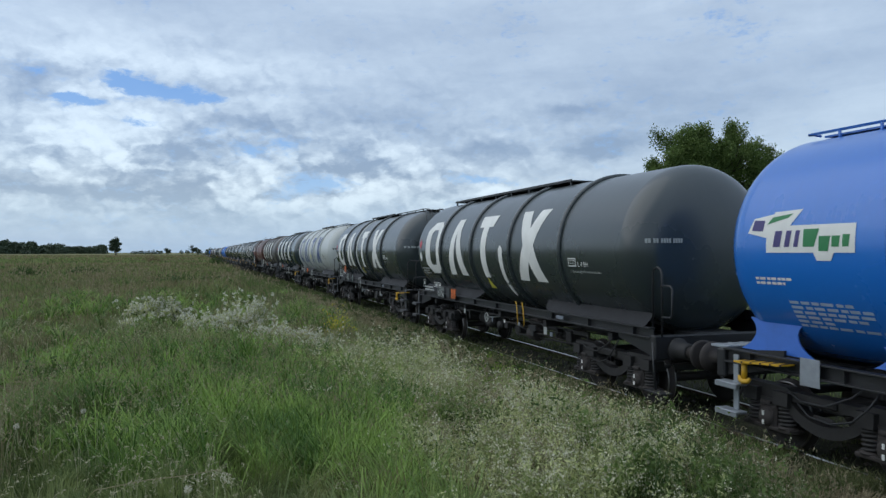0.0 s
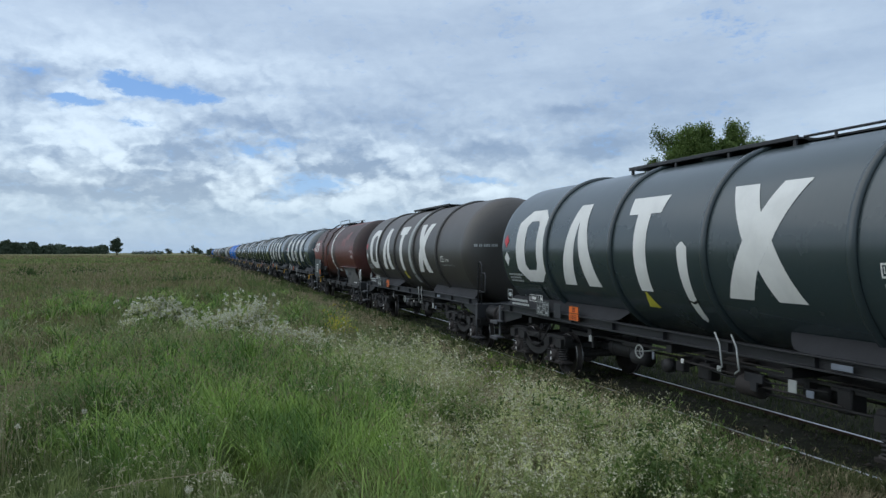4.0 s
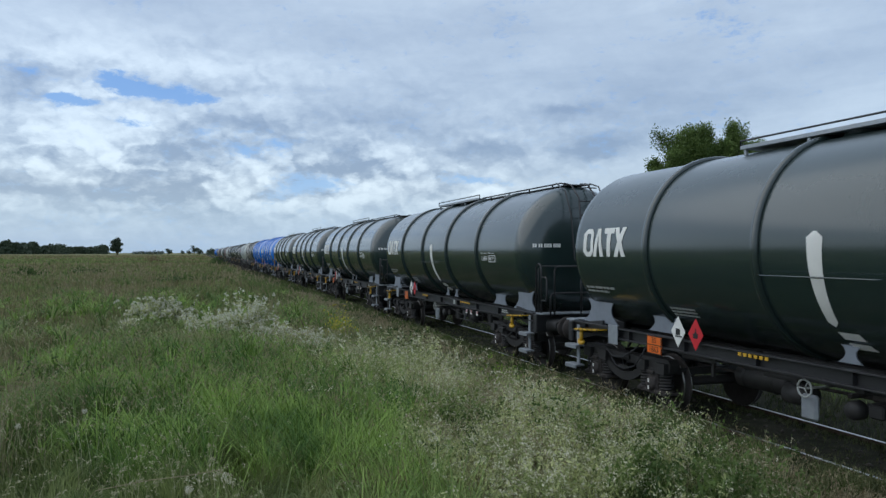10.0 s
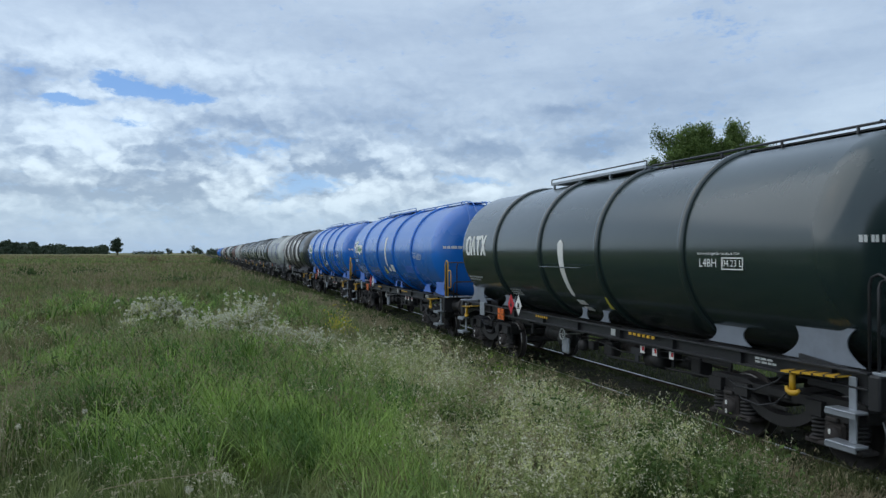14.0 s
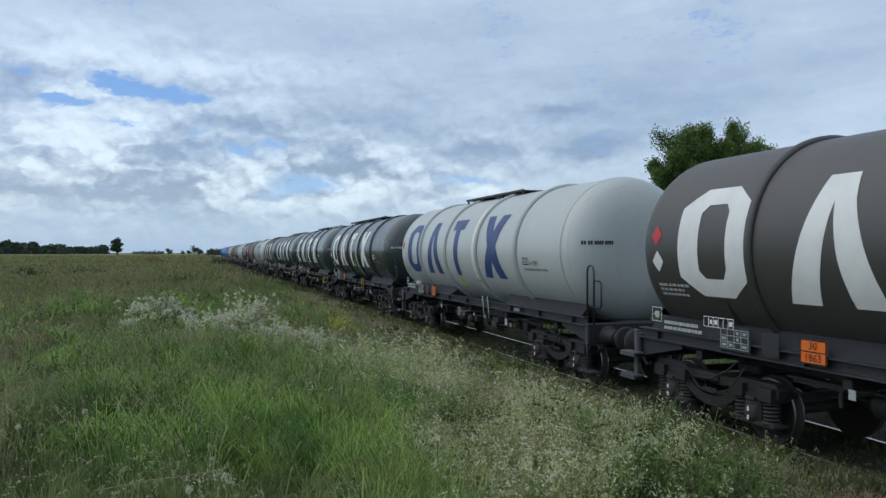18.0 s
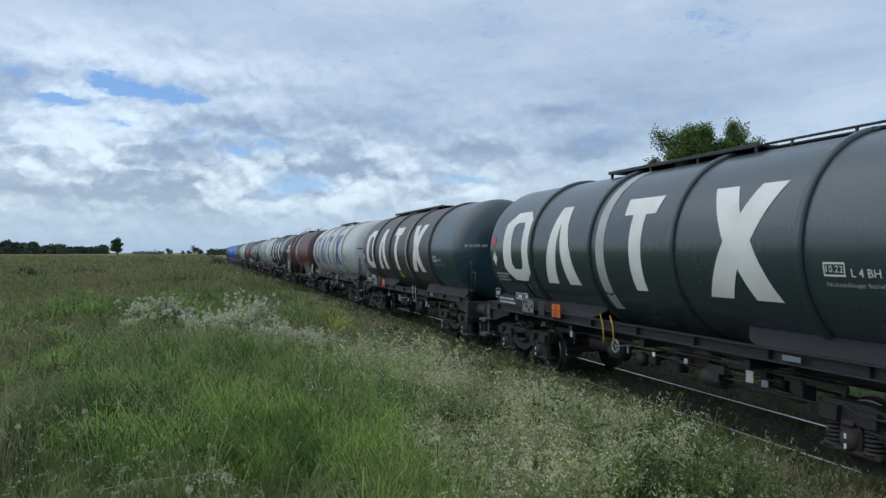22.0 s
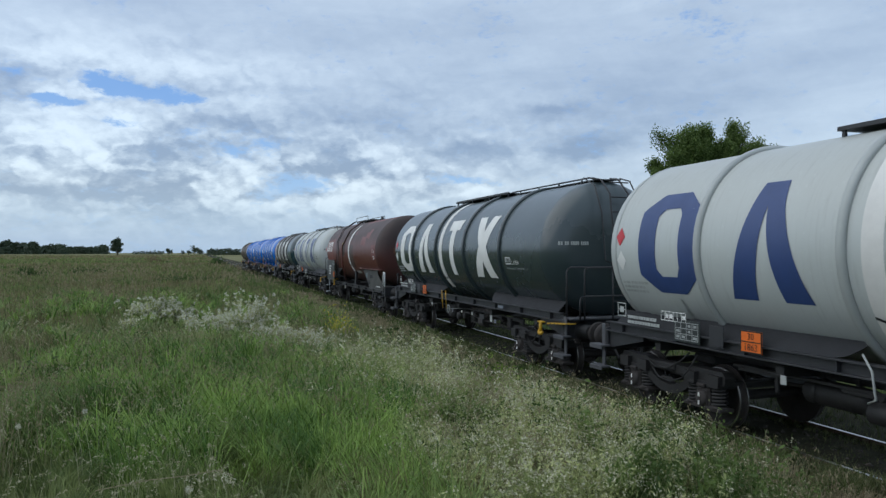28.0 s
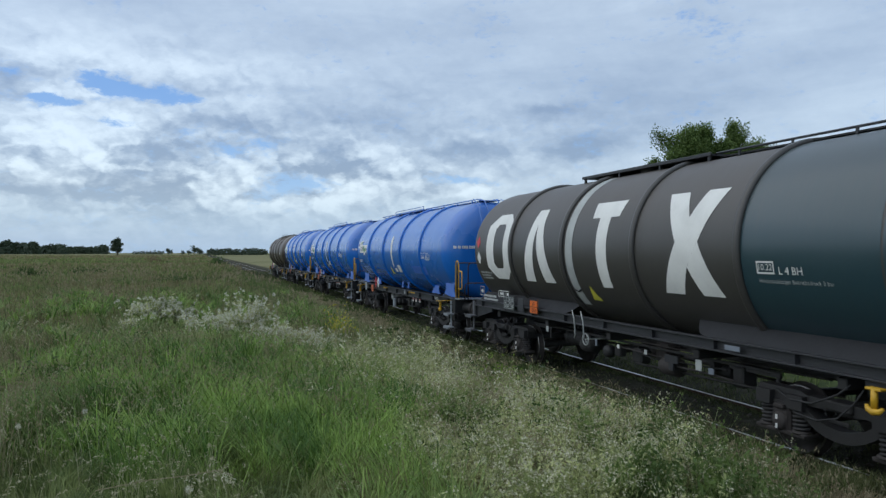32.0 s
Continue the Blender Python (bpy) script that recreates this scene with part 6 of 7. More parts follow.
def tufts():
    """Long arching blades that spring from common roots."""
    x, y, r = scatter(5200, 3.0, 30)
    keep = (x < 1.9 + .08 * y) & (value_noise(x, y, 1.5, 21) > 0.46) & ((x < 1.5) | (r > 11))
    stands = [(*spot(px, d), s) for px, d, s in ((330, 9.2, .45), (450, 8.6, .45), (560, 8.2, .5), (400, 7.3, .45), (600, 7.0, .45), (500, 10.2, .5), (250, 7.6, .4), (380, 11.5, .5), (700, 6.6, .35), (520, 6.0, .4), (620, 5.4, .3))]
    ex = np.concatenate([RNG.normal(a, s, 60) for a, b, s in stands])
    ey = np.concatenate([RNG.normal(b, s, 60) for a, b, s in stands])
    x, y = np.concatenate([x[keep], ex]), np.concatenate([y[keep], ey])
    r = np.hypot(x, y)
    k = 26
    n = len(x) * k
    a = RNG.random(n) * 6.283
    d = np.abs(RNG.normal(0, .05, n))
    bx, by = np.repeat(x, k) + d * np.cos(a), np.repeat(y, k) + d * np.sin(a)
    rr = np.repeat(r, k)
    h = np.repeat(RNG.uniform(.20, .58, len(x)), k) * RNG.uniform(.6, 1.1, n)
    w = np.maximum(.0062, .0012 * rr) * RNG.uniform(.6, 1.4, n)
    reach = h * RNG.uniform(.3, 1.25, n)
    z = ground_z(bx, by) - .03
    px, py = -np.sin(a) * w / 2, np.cos(a) * w / 2
    v = np.zeros((n, 7, 3))
    for i, (t, up, wd) in enumerate(((0, 0, 1.0), (.30, .62, .95), (.68, .93, .65))):
        cx, cy = bx + np.cos(a) * reach * t, by + np.sin(a) * reach * t
        cz = z + h * up
        v[:, 2 * i] = np.stack([cx - px * wd, cy - py * wd, cz], -1)
        v[:, 2 * i + 1] = np.stack([cx + px * wd, cy + py * wd, cz], -1)
    v[:, 6] = np.stack([bx + np.cos(a) * reach, by + np.sin(a) * reach, z + h * (.98 - .25 * reach / h)], -1)
    i = (np.arange(n) * 7)[:, None]
    quads = np.concatenate([i + np.array([[0, 1, 3, 2]]), i + np.array([[2, 3, 5, 4]])])
    tri = i + np.array([[4, 5, 6]])
    tagged(new("grass_tufts", mesh_np("grass_tufts", v.reshape(-1, 3), [quads, tri], MAT["tuft"], True)), "lush green tufts of long arching grass", "grass", kind="stuff")


def track_weeds():
    """Dull low plants between and beside the rails."""
    n = 85000
    x = np.where(RNG.random(n) < .35, RNG.uniform(5.6, 7.5, n), RNG.uniform(7.0, 11.4, n))
    y = -4 + 110 * RNG.random(n) ** 1.7
    keep = (np.abs(np.abs(x - DC) - GAUGE) > .07) & (value_noise(x, y, .5, 31) + .3 * value_noise(x, y, 2.0, 32) > .38)
    x, y = x[keep], y[keep]
    r = np.hypot(x, y)
    near = np.abs(x - DC) < GAUGE
    h = np.where(near, RNG.uniform(.03, .12, len(x)), np.where(x < DC, RNG.uniform(.06, .34, len(x)), RNG.uniform(.06, .20, len(x))))
    # a thick fringe hides the foot of each rail
    m = 26000
    fx = np.where(RNG.random(m) < .5, DC - GAUGE, DC + GAUGE) - .06 - .22 * RNG.random(m) ** 1.5
    fy = -2 + 80 * RNG.random(m) ** 1.6
    x, y = np.concatenate([x, fx]), np.concatenate([y, fy])
    h = np.concatenate([h, RNG.uniform(.05, .135, m)])
    r = np.hypot(x, y)
    v, f = blades(x, y, h, np.maximum(.010, .0014 * r), RNG.uniform(.2, .8, len(x)), None, None)
    tagged(new("track_weeds", mesh_np("track_weeds", v, f, MAT["bedgrass"])), "dull low weeds growing between the rails", "weeds", kind="stuff")


def stalks():
    x, y, r = scatter(20000, 5.0, 90)
    keep = (x < 4.6) & (value_noise(x, y, 2.6, 8) + 0.25 * value_noise(x, y, .8, 9) > np.where(x > 1.0, .60, .72))
    x, y, r = x[keep], y[keep], r[keep]
    n = len(x)
    h = RNG.uniform(0.40, 0.78, n)
    w = np.maximum(0.003, 0.00045 * r)
    bend = RNG.uniform(0.08, 0.4, n)
    v, f = blades(x, y, h, w, bend, None, None)
    tips = v.reshape(n, 5, 3)[:, 4]
    k = 5
    c = np.repeat(tips, k, 0) + RNG.normal(size=(n * k, 3)) * np.array([.014, .014, .035])
    q = cards(c, np.maximum(.016, .0012 * np.repeat(r, k)), np.maximum(.004, .0005 * np.repeat(r, k)), 1.5)
    vv, ff = join([(v, f), q])
    tagged(new("ripe_grass_stalks", mesh_np("ripe_grass_stalks", vv, ff, MAT["stalk"])), "thin straw-coloured grass stalks with seed heads", "grass", kind="stuff")


def dry_belt():
    """Brownish dry grass in belts over the field."""
    x, y, r = scatter(110000, 11, 120)
    keep = (x < 3.5) & (value_noise(x * .35, y, 5.0, 41) + .004 * y > .50)
    x, y, r = x[keep], y[keep], r[keep]
    n = len(x)
    v, f = blades(x, y, RNG.uniform(.20, .44, n), .0009 * r, RNG.uniform(.1, .5, n), None, None)
    tagged(new("dry_grass", mesh_np("dry_grass", v, f, MAT["drygrass"])), "belts of brownish dry grass in the meadow", "grass", kind="stuff")


def far_grass():
    """Coarse grass over the far field, green in hollows and straw-coloured on the rises."""
    x, y, r = scatter(60000, 95, 520)
    keep = x < 5.2
    x, y, r = x[keep], y[keep], r[keep]
    n = len(x)
    dry = value_noise(x * .4, y, 24.0, 47) + RNG.normal(0, .08, n) > np.where(r > 240, .40, .58)
    h = RNG.uniform(.25, .62, n) * (.7 + .6 * value_noise(x * .3, y, 15.0, 48))
    for pick, mat, label in ((~dry, "grass", "coarse green grass of the far field"), (dry, "drygrass", "pale straw-coloured grass of the far field")):
        v, f = blades(x[pick], y[pick], h[pick], .0019 * r[pick], RNG.uniform(.1, .6, int(pick.sum())), None, None)
        tagged(new("far_grass", mesh_np("far_grass", v, f, MAT[mat])), label, "grass", kind="stuff")


def weed_places():
    """Where the white-flowered weeds stand: a broken drift over the field, thick along the bank. The last number: how tall."""
    xs, ys, hs = [], [], []
    drift = [(*spot(px, d), s, n, h) for px, d, s, n, h in (
        (244, 17.2, .16, 4, .45), (283, 17.0, .24, 15, .66), (318, 16.6, .22, 6, .5), (350, 15.4, .20, 4, .4), (385, 13.9, .26, 13, .56), (415, 13.5, .2, 7, .5), (441, 13.3, .17, 15, .75),
        (468, 12.2, .14, 5, .45), (500, 12.05, .26, 22, .62), (532, 11.8, .20, 13, .52), (215, 15.4, .10, 3, .35),
        (600, 10.8, .4, 5, .45), (645, 9.9, .45, 11, .5), (685, 9.3, .40, 18, .55), (720, 8.8, .40, 20, .55), (755, 8.2, .32, 17, .5), (785, 7.7, .28, 15, .5), (820, 7.5, .3, 24, .5), (865, 7.1, .32, 28, .45),
        (905, 6.9, .42, 40, .5), (955, 6.7, .36, 38, .5), (1020, 6.8, .38, 42, .55), (1080, 6.8, .36, 42, .48), (1140, 6.6, .34, 40, .48), (1190, 6.7, .30, 28, .42), (1100, 6.0, .4, 40, .6), (1180, 6.1, .38, 36, .55),
        (1010, 6.0, .36, 40, .6), (925, 6.1, .3, 30, .5), (870, 6.4, .25, 14, .45), (1240, 6.2, .26, 12, .40), (1300, 6.2, .26, 6, .32), (1280, 5.7, .3, 8, .42), (1360, 5.9, .22, 4, .30), (980, 5.2, .25, 16, .5),
        (890, 5.5, .25, 14, .45), (830, 5.9, .25, 12, .45), (1065, 5.3, .32, 24, .6), (1160, 5.4, .4, 22, .6), (850, 4.9, .3, 6, .4), (760, 6.2, .4, 8, .4), (700, 5.6, .4, 6, .4), (640, 7.6, .5, 8, .45),
        (815, 5.5, .22, 18, .46), (865, 5.15, .22, 18, .46), (915, 4.9, .22, 18, .46), (970, 4.75, .22, 20, .48), (1030, 4.8, .22, 20, .5), (1090, 4.85, .22, 16, .5))]
    for x, y, s, n, h in drift:
        xs.append(RNG.normal(x, s, n))
        ys.append(RNG.normal(y, s * 1.15, n))
        hs.append(np.full(n, h))
    x, y, h = np.concatenate(xs), np.concatenate(ys), np.concatenate(hs)
    keep = (x < 5.0) & (np.hypot(x, y) > 3.2)
    return x[keep], y[keep], h[keep]


def weeds():
    """Bushy plants in three sorts that keep together: pale and flowering, leafy green, and withered; each is dark and green
    below, pale above, with loose flower heads at the tips."""
    x, y, tall = weed_places()
    n, st, lf = len(x), 9, 34
    r = np.hypot(x, y)
    z = ground_z(x, y)
    far = r > 11.6
    sort = value_noise(x, y, .55, 71) * .6 + value_noise(x, y, 1.4, 72) * .4 + RNG.normal(0, .05, n)
    sort -= .24 * smooth01((x / y - .66) / .12)          # greener towards the line
    sort = np.where(far, .6, sort)                      # under .34 green, over .70 withered, pale between
    h = tall * RNG.uniform(.6, 1.12, n) * (.72 + .6 * value_noise(x, y, .45, 73))
    bx = np.repeat(x, st) + RNG.normal(0, .045, n * st)
    by = np.repeat(y, st) + RNG.normal(0, .045, n * st)
    hh = np.repeat(h, st) * RNG.uniform(0.55, 1.05, n * st)
    rr, zz, ss = np.repeat(r, st), np.repeat(z, st), np.repeat(sort, st)
    lx, ly = RNG.normal(0, .27, n * st) * hh, RNG.normal(0, .27, n * st) * hh
    m = n * st

    def along(t, k, spread):
        tx = np.repeat(bx, k) + np.repeat(lx, k) * t
        ty = np.repeat(by, k) + np.repeat(ly, k) * t
        tz = np.repeat(zz, k) + np.repeat(hh, k) * t
        return np.stack([tx, ty, tz], -1) + RNG.normal(size=(m * k, 3)) * spread
    # flower heads: loose clusters near each tip
    heads, each = 4, 6
    hc = along(RNG.uniform(.74, 1.04, m * heads), heads, .026)
    sh = np.repeat(ss, heads)
    keep = RNG.random(m * heads) < np.where(np.repeat(rr, heads) > 11.6, 1.0, np.where(sh < .34, .15, np.where(sh > .70, .30, .52)))
    hc, rh = hc[keep], np.repeat(rr, heads)[keep]
    c = np.repeat(hc, each, 0) + RNG.normal(size=(len(hc) * each, 3)) * np.array([.013, .013, .011])
    rf = np.repeat(rh, each)
    s = np.maximum(.0068, .00092 * rf) * RNG.uniform(.6, 1.5, len(rf))
    for away, mat, label in ((True, "flower", "drift of weeds with bright white flowers"), (False, "cream", "weeds with loose heads of tiny cream flowers")):
        pick = (rf > 11.6) == away
        v, f = cards(c[pick], s[pick] * (1.4 if away else 1.0), s[pick] * (.9 if away else .8))
        tagged(new("flowering_weeds", mesh_np("flowering_weeds", v, [f], MAT[mat])), label, "weeds", kind="stuff")
    # leaves, narrow and turned upwards
    t = RNG.uniform(.06, 1.0, m * lf) ** .85
    c = along(t, lf, .030)
    rl, sl = np.repeat(rr, lf), np.repeat(ss, lf)
    s = np.maximum(.016, .0019 * rl) * RNG.uniform(.5, 1.5, m * lf) * np.where(sl < .34, 1.25, 1.0)
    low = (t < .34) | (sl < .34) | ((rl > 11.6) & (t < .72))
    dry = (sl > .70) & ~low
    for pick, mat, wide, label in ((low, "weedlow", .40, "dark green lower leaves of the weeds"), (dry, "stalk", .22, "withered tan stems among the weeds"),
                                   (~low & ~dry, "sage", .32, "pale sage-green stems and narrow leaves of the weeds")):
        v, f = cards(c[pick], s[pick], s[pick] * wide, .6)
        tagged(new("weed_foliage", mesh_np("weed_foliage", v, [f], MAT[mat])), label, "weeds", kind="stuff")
    stems = along(np.tile(np.array([0.0, 1.0]), m), 2, 0).reshape(m, 2, 3)
    w = np.maximum(.0022, .00035 * rr)[:, None]
    a = RNG.random(m) * 6.28
    d = np.stack([np.cos(a), np.sin(a), 0 * a], -1) * w
    sv = np.stack([stems[:, 0] - d, stems[:, 0] + d, stems[:, 1] + d * .5, stems[:, 1] - d * .5], 1).reshape(-1, 3)
    tagged(new("weed_stems", mesh_np("weed_stems", sv, [np.arange(m * 4).reshape(m, 4)], MAT["weedleaf"])), "thin grey-green stems of the weeds", "weeds", kind="stuff")


def nodding_grass():
    """Single tall grasses with pale nodding seed heads in the near meadow and on the bank."""
    x, y, r = scatter(2600, 3.4, 17)
    keep = (x < 4.2) & (value_noise(x, y, 1.2, 81) > .40)
    x, y, r = x[keep], y[keep], r[keep]
    n = len(x)
    h = RNG.uniform(.42, .72, n)
    a = value_noise(x, y, 2.0, 82) * 9 + RNG.normal(0, .6, n)
    v, f = blades(x, y, h, np.maximum(.0028, .0004 * r), RNG.uniform(.25, .6, n), None, None, lean=a)
    tips = v.reshape(n, 5, 3)[:, 4]
    k = 12
    t = np.tile(np.linspace(0, 1, k), n)
    out = np.repeat(np.stack([np.cos(a), np.sin(a)], -1), k, 0)
    c = np.repeat(tips, k, 0) + np.stack([out[:, 0] * .085 * t, out[:, 1] * .085 * t, -.06 * t * t], -1) + RNG.normal(0, .005, (n * k, 3))
    q = cards(c, np.maximum(.010, .0011 * np.repeat(r, k)), np.maximum(.0034, .0005 * np.repeat(r, k)))
    vv, ff = join([(v, f), q])
    tagged(new("nodding_grass", mesh_np("nodding_grass", vv, ff, MAT["seedhead"])), "tall grass with pale nodding seed heads", "grass", kind="stuff")


def tan_edge():
    """Withered tan grass along the foot of the bank and between the weeds."""
    n = 26000
    x = RNG.uniform(4.0, 6.7, n)
    y = 5.5 + 40 * RNG.random(n) ** 1.6
    keep = value_noise(x, y, .7, 91) * .6 + value_noise(x, y, 2.5, 92) * .5 > .58
    x, y = x[keep], y[keep]
    r = np.hypot(x, y)
    v, f = blades(x, y, RNG.uniform(.16, .46, len(x)), np.maximum(.005, .0010 * r), RNG.uniform(.2, .9, len(x)), None, None, lean=value_noise(x, y, .9, 93) * 12 + RNG.normal(0, .6, len(x)))
    tagged(new("withered_grass", mesh_np("withered_grass", v, f, MAT["stalk"])), "withered tan grass along the track", "grass", kind="stuff")


def rail_grass():
    """A fringe of tall dull grass that hides the foot of the near rail."""
    n = 42000
    x = RNG.uniform(6.0, 7.42, n)
    y = 6.2 + 70 * RNG.random(n) ** 1.7
    keep = value_noise(x, y, .45, 61) + .4 * value_noise(x, y, 1.9, 62) > .40 + .5 * smooth01((9 - y) / 4)
    x, y = x[keep], y[keep]
    r = np.hypot(x, y)
    v, f = blades(x, y, RNG.uniform(.10, .34, len(x)), np.maximum(.006, .0009 * r), RNG.uniform(.2, .8, len(x)), None, None)
    tagged(new("bank_grass", mesh_np("bank_grass", v, f, MAT["bankgrass"])), "dull grass growing up to the near rail", "grass", kind="stuff")


def bank_grass():
    """Olive and brownish grass down the bank and along the foot of the line."""
    n = 95000
    x = RNG.uniform(2.2, 6.3, n)
    y = 3.5 + 70 * RNG.random(n) ** 1.8
    keep = (x < 5.95 + .3 * np.sin(y * 1.7)) & (value_noise(x, y, .6, 51) + .5 * value_noise(x, y, 2.4, 52) > .45 + .6 * smooth01((3.9 - x) / 1.5) * smooth01((12 - y) / 4))
    x, y = x[keep], y[keep]
    r = np.hypot(x, y)
    h = RNG.uniform(.14, .42, len(x)) * np.where(x > 5.5, .7, 1.0)
    v, f = blades(x, y, h, np.maximum(.005, .0009 * r), RNG.uniform(.2, .8, len(x)), None, None)
    tagged(new("bank_grass", mesh_np("bank_grass", v, f, MAT["bankgrass"])), "olive and brownish grass on the bank", "grass", kind="stuff")


def clump(name, x, y, rx, ry, h, n, leaf, mat, label, category, tall=False):
    """A leafy herb or bush: stems and a loose dome of leaves."""
    z0 = float(ground_z(x, y))
    t = RNG.random(n) ** .6
    a = RNG.random(n) * 6.283
    e = np.arcsin(RNG.random(n))
    lump = 1 + .22 * np.sin(a * 3 + 1) + .15 * np.sin(a * 7 + e * 5)
    c = np.stack([x + rx * t * lump * np.cos(a) * np.cos(e), y + ry * t * lump * np.sin(a) * np.cos(e), z0 + h * t * lump * np.sin(e)], -1)
    v, f = cards(c, leaf * RNG.uniform(.6, 1.4, n), leaf * .42, .3)
    ob = group_empty(name, pose(0, 0, 0), label, category)
    me = new("foliage", mesh_np("foliage", v, [f], MAT[mat]))
    me.parent = ob
    for i in range(9):
        b = i * .7
        g = Geo().tube([(x + .1 * rx * math.cos(b), y + .1 * ry * math.sin(b), z0 - .05), (x + .35 * rx * math.cos(b), y + .35 * ry * math.sin(b), z0 + h * .45), (x + .6 * rx * math.cos(b), y + .6 * ry * math.sin(b), z0 + h * .75)],
               [leaf * .25, leaf * .18, leaf * .08], 5)
        st = new("stem", g.mesh("stem", [MAT[mat]]))
        st.parent = ob
    return ob


def tree(name, x, y, height, lobes, n, leaf, mat, label, trunk_r=.22, droop=.0):
    """Tapered trunk, limbs to each lobe, leaves gathered in sprays."""
    z0 = float(ground_z(x, y))
    ob = group_empty(name, pose(x, y, z0), label, "tree")
    fork = height * .34
    g = Geo().tube([(0, 0, -.2), (.04, 0, fork * .5), (-.05, .05, fork), (.05, 0, height * .55), (.1, .1, height * .8)],
                   [trunk_r * 1.25, trunk_r, trunk_r * .85, trunk_r * .5, trunk_r * .15], 10)
    t = new("trunk", g.mesh("trunk", [MAT["bark"]]))
    t.parent = ob
    total = sum(l[3] * l[4] * l[5] for l in lobes)
    allc, alls = [], []
    for lx, ly, lz, ax, ay, az in lobes:
        gl = Geo()
        k = max(13, int((190 if n > 20000 else 60) * (ax * ay * az) / total))
        gl.tube([(0, 0, fork * .9), (lx * .4, ly * .4, fork + (lz - fork) * .5), (lx, ly, lz + az * .3)], [trunk_r * .55, trunk_r * .35, trunk_r * .1], 7)
        for _ in range(k):
            d = RNG.normal(size=3)
            d /= np.linalg.norm(d)
            rad = RNG.uniform(.55, 1.08)
            tip = np.array([lx + d[0] * ax * rad, ly + d[1] * ay * rad, lz + d[2] * az * rad])
            start = np.array([lx, ly, lz]) * (1 - .3) + np.array([0, 0, fork]) * .3
            mid = (start + tip) / 2 + np.array([0, 0, .25 * az * .3])
            gl.tube([tuple(start), tuple(mid), tuple(tip)], [trunk_r * .16, trunk_r * .10, trunk_r * .03], 5)
            m = int(n / (125 if n > 20000 else 75))
            s = RNG.random(m) ** .6
            base = mid[None] * (1 - s[:, None]) + tip[None] * s[:, None]
            sp = np.array([ax, ay, az]) * .145
            off = np.clip(RNG.normal(size=(m, 3)), -1.5, 1.5) * sp
            off[:, 2] -= droop * np.abs(RNG.normal(size=m)) * az
            allc.append(base + off)
        lb = new("limb", gl.mesh("limb", [MAT["bark"]]))
        lb.parent = ob
    c = np.concatenate(allc)
    v, f = cards(c, leaf * RNG.uniform(.6, 1.4, len(c)), leaf * .45, -.4 if droop else 0)
    cr = new("crown", mesh_np("crown", v, [f], MAT[mat]))
    cr.parent = ob
    return ob


def wood(name, px0, px1, away, h0, h1, n, label, deep=60, fade=False):
    """A far wood as many clumps of leaves with an uneven top."""
    allc = []
    for i in range(n):
        px = px0 + (px1 - px0) * (i + RNG.uniform(-.4, .4)) / n
        d = away + RNG.uniform(0, deep)
        x, y = spot(px, d)
        h = RNG.uniform(h0, h1) * (.86 + .14 * math.sin(px * .11) * math.sin(px * .037 + 1)) * (1.0 if not fade else .55 + .45 * math.sin(math.pi * min(1, max(0, (px - px0) / (px1 - px0)))))
        k = 60
        t = RNG.random(k)
        wdt = h * .34 * np.sqrt(np.clip(1.1 - t, .05, 1))
        a = RNG.random(k) * 6.283
        allc.append(np.stack([x + wdt * np.cos(a), y + wdt * np.sin(a), .6 + h * t], -1))
    c = np.concatenate(allc)
    s = (h0 + h1) / 2 * .11
    v, f = cards(c, s * RNG.uniform(.6, 1.5, len(c)), s * .75)
    tagged(new(name, mesh_np(name, v, [f], MAT["farleaf"])), label, "woodland", kind="stuff")


meadow()
tufts()
track_weeds()
stalks()
weeds()
bank_grass()
rail_grass()
dry_belt()
nodding_grass()
tan_edge()
far_grass()

for (px, d, rx, h, n, leaf) in ((942, 8.3, .36, .60, 2600, .024), (985, 9.0, .30, .45, 700, .028), (1106, 7.9, .32, .48, 600, .028), (1045, 8.3, .28, .40, 400, .028), (1285, 6.5, .36, .42, 700, .026),
                                (1376, 6.3, .32, .40, 600, .026), (1330, 5.9, .30, .42, 600, .025), (1440, 6.2, .28, .28, 420, .026), (1240, 5.7, .28, .42, 500, .025), (835, 8.3, .26, .42, 380, .028), (760, 9.8, .30, .40, 360, .032), (870, 11.0, .35, .38, 340, .035), (690, 12.5, .40, .40, 340, .04), (1010, 7.3, .22, .45, 330, .026), (1180, 7.2, .25, .40, 380, .026)):
    x, y = spot(px, d)
    clump("leafy_weed", x, y, rx, rx * 1.2, h, n, leaf, "darkleaf", "dark green leafy weed clump on the bank", "weed")
for (px, d, rx, h, n, leaf) in ((888, 8.1, .32, .56, 2000, .022), (1230, 6.2, .25, .36, 380, .024), (640, 11.2, .35, .34, 260, .035), (1420, 6.3, .25, .25, 300, .026)):
    x, y = spot(px, d)
    clump("leafy_weed", x, y, rx, rx * 1.2, h, n, leaf, "lime", "fresh lime green weed clump on the bank", "weed")
for (px, d, w, h) in ((66, 9.0, .34, .34), (95, 9.3, .22, .28), (170, 6.2, .28, .30), (330, 8.8, .24, .26), (50, 52, 1.4, .75), (150, 60, 1.8, .5), (330, 42, 2.4, .5), (800, 13.5, .9, .45), (690, 15.5, .9, .5), (470, 7.2, .25, .24), (260, 12.5, .5, .3)):
    x, y = spot(px, d)
    clump("leafy_weed", x, y, w, w, h, 500, .026 + .0018 * d, "darkleaf", "low dark green herb clump in the meadow", "weed")
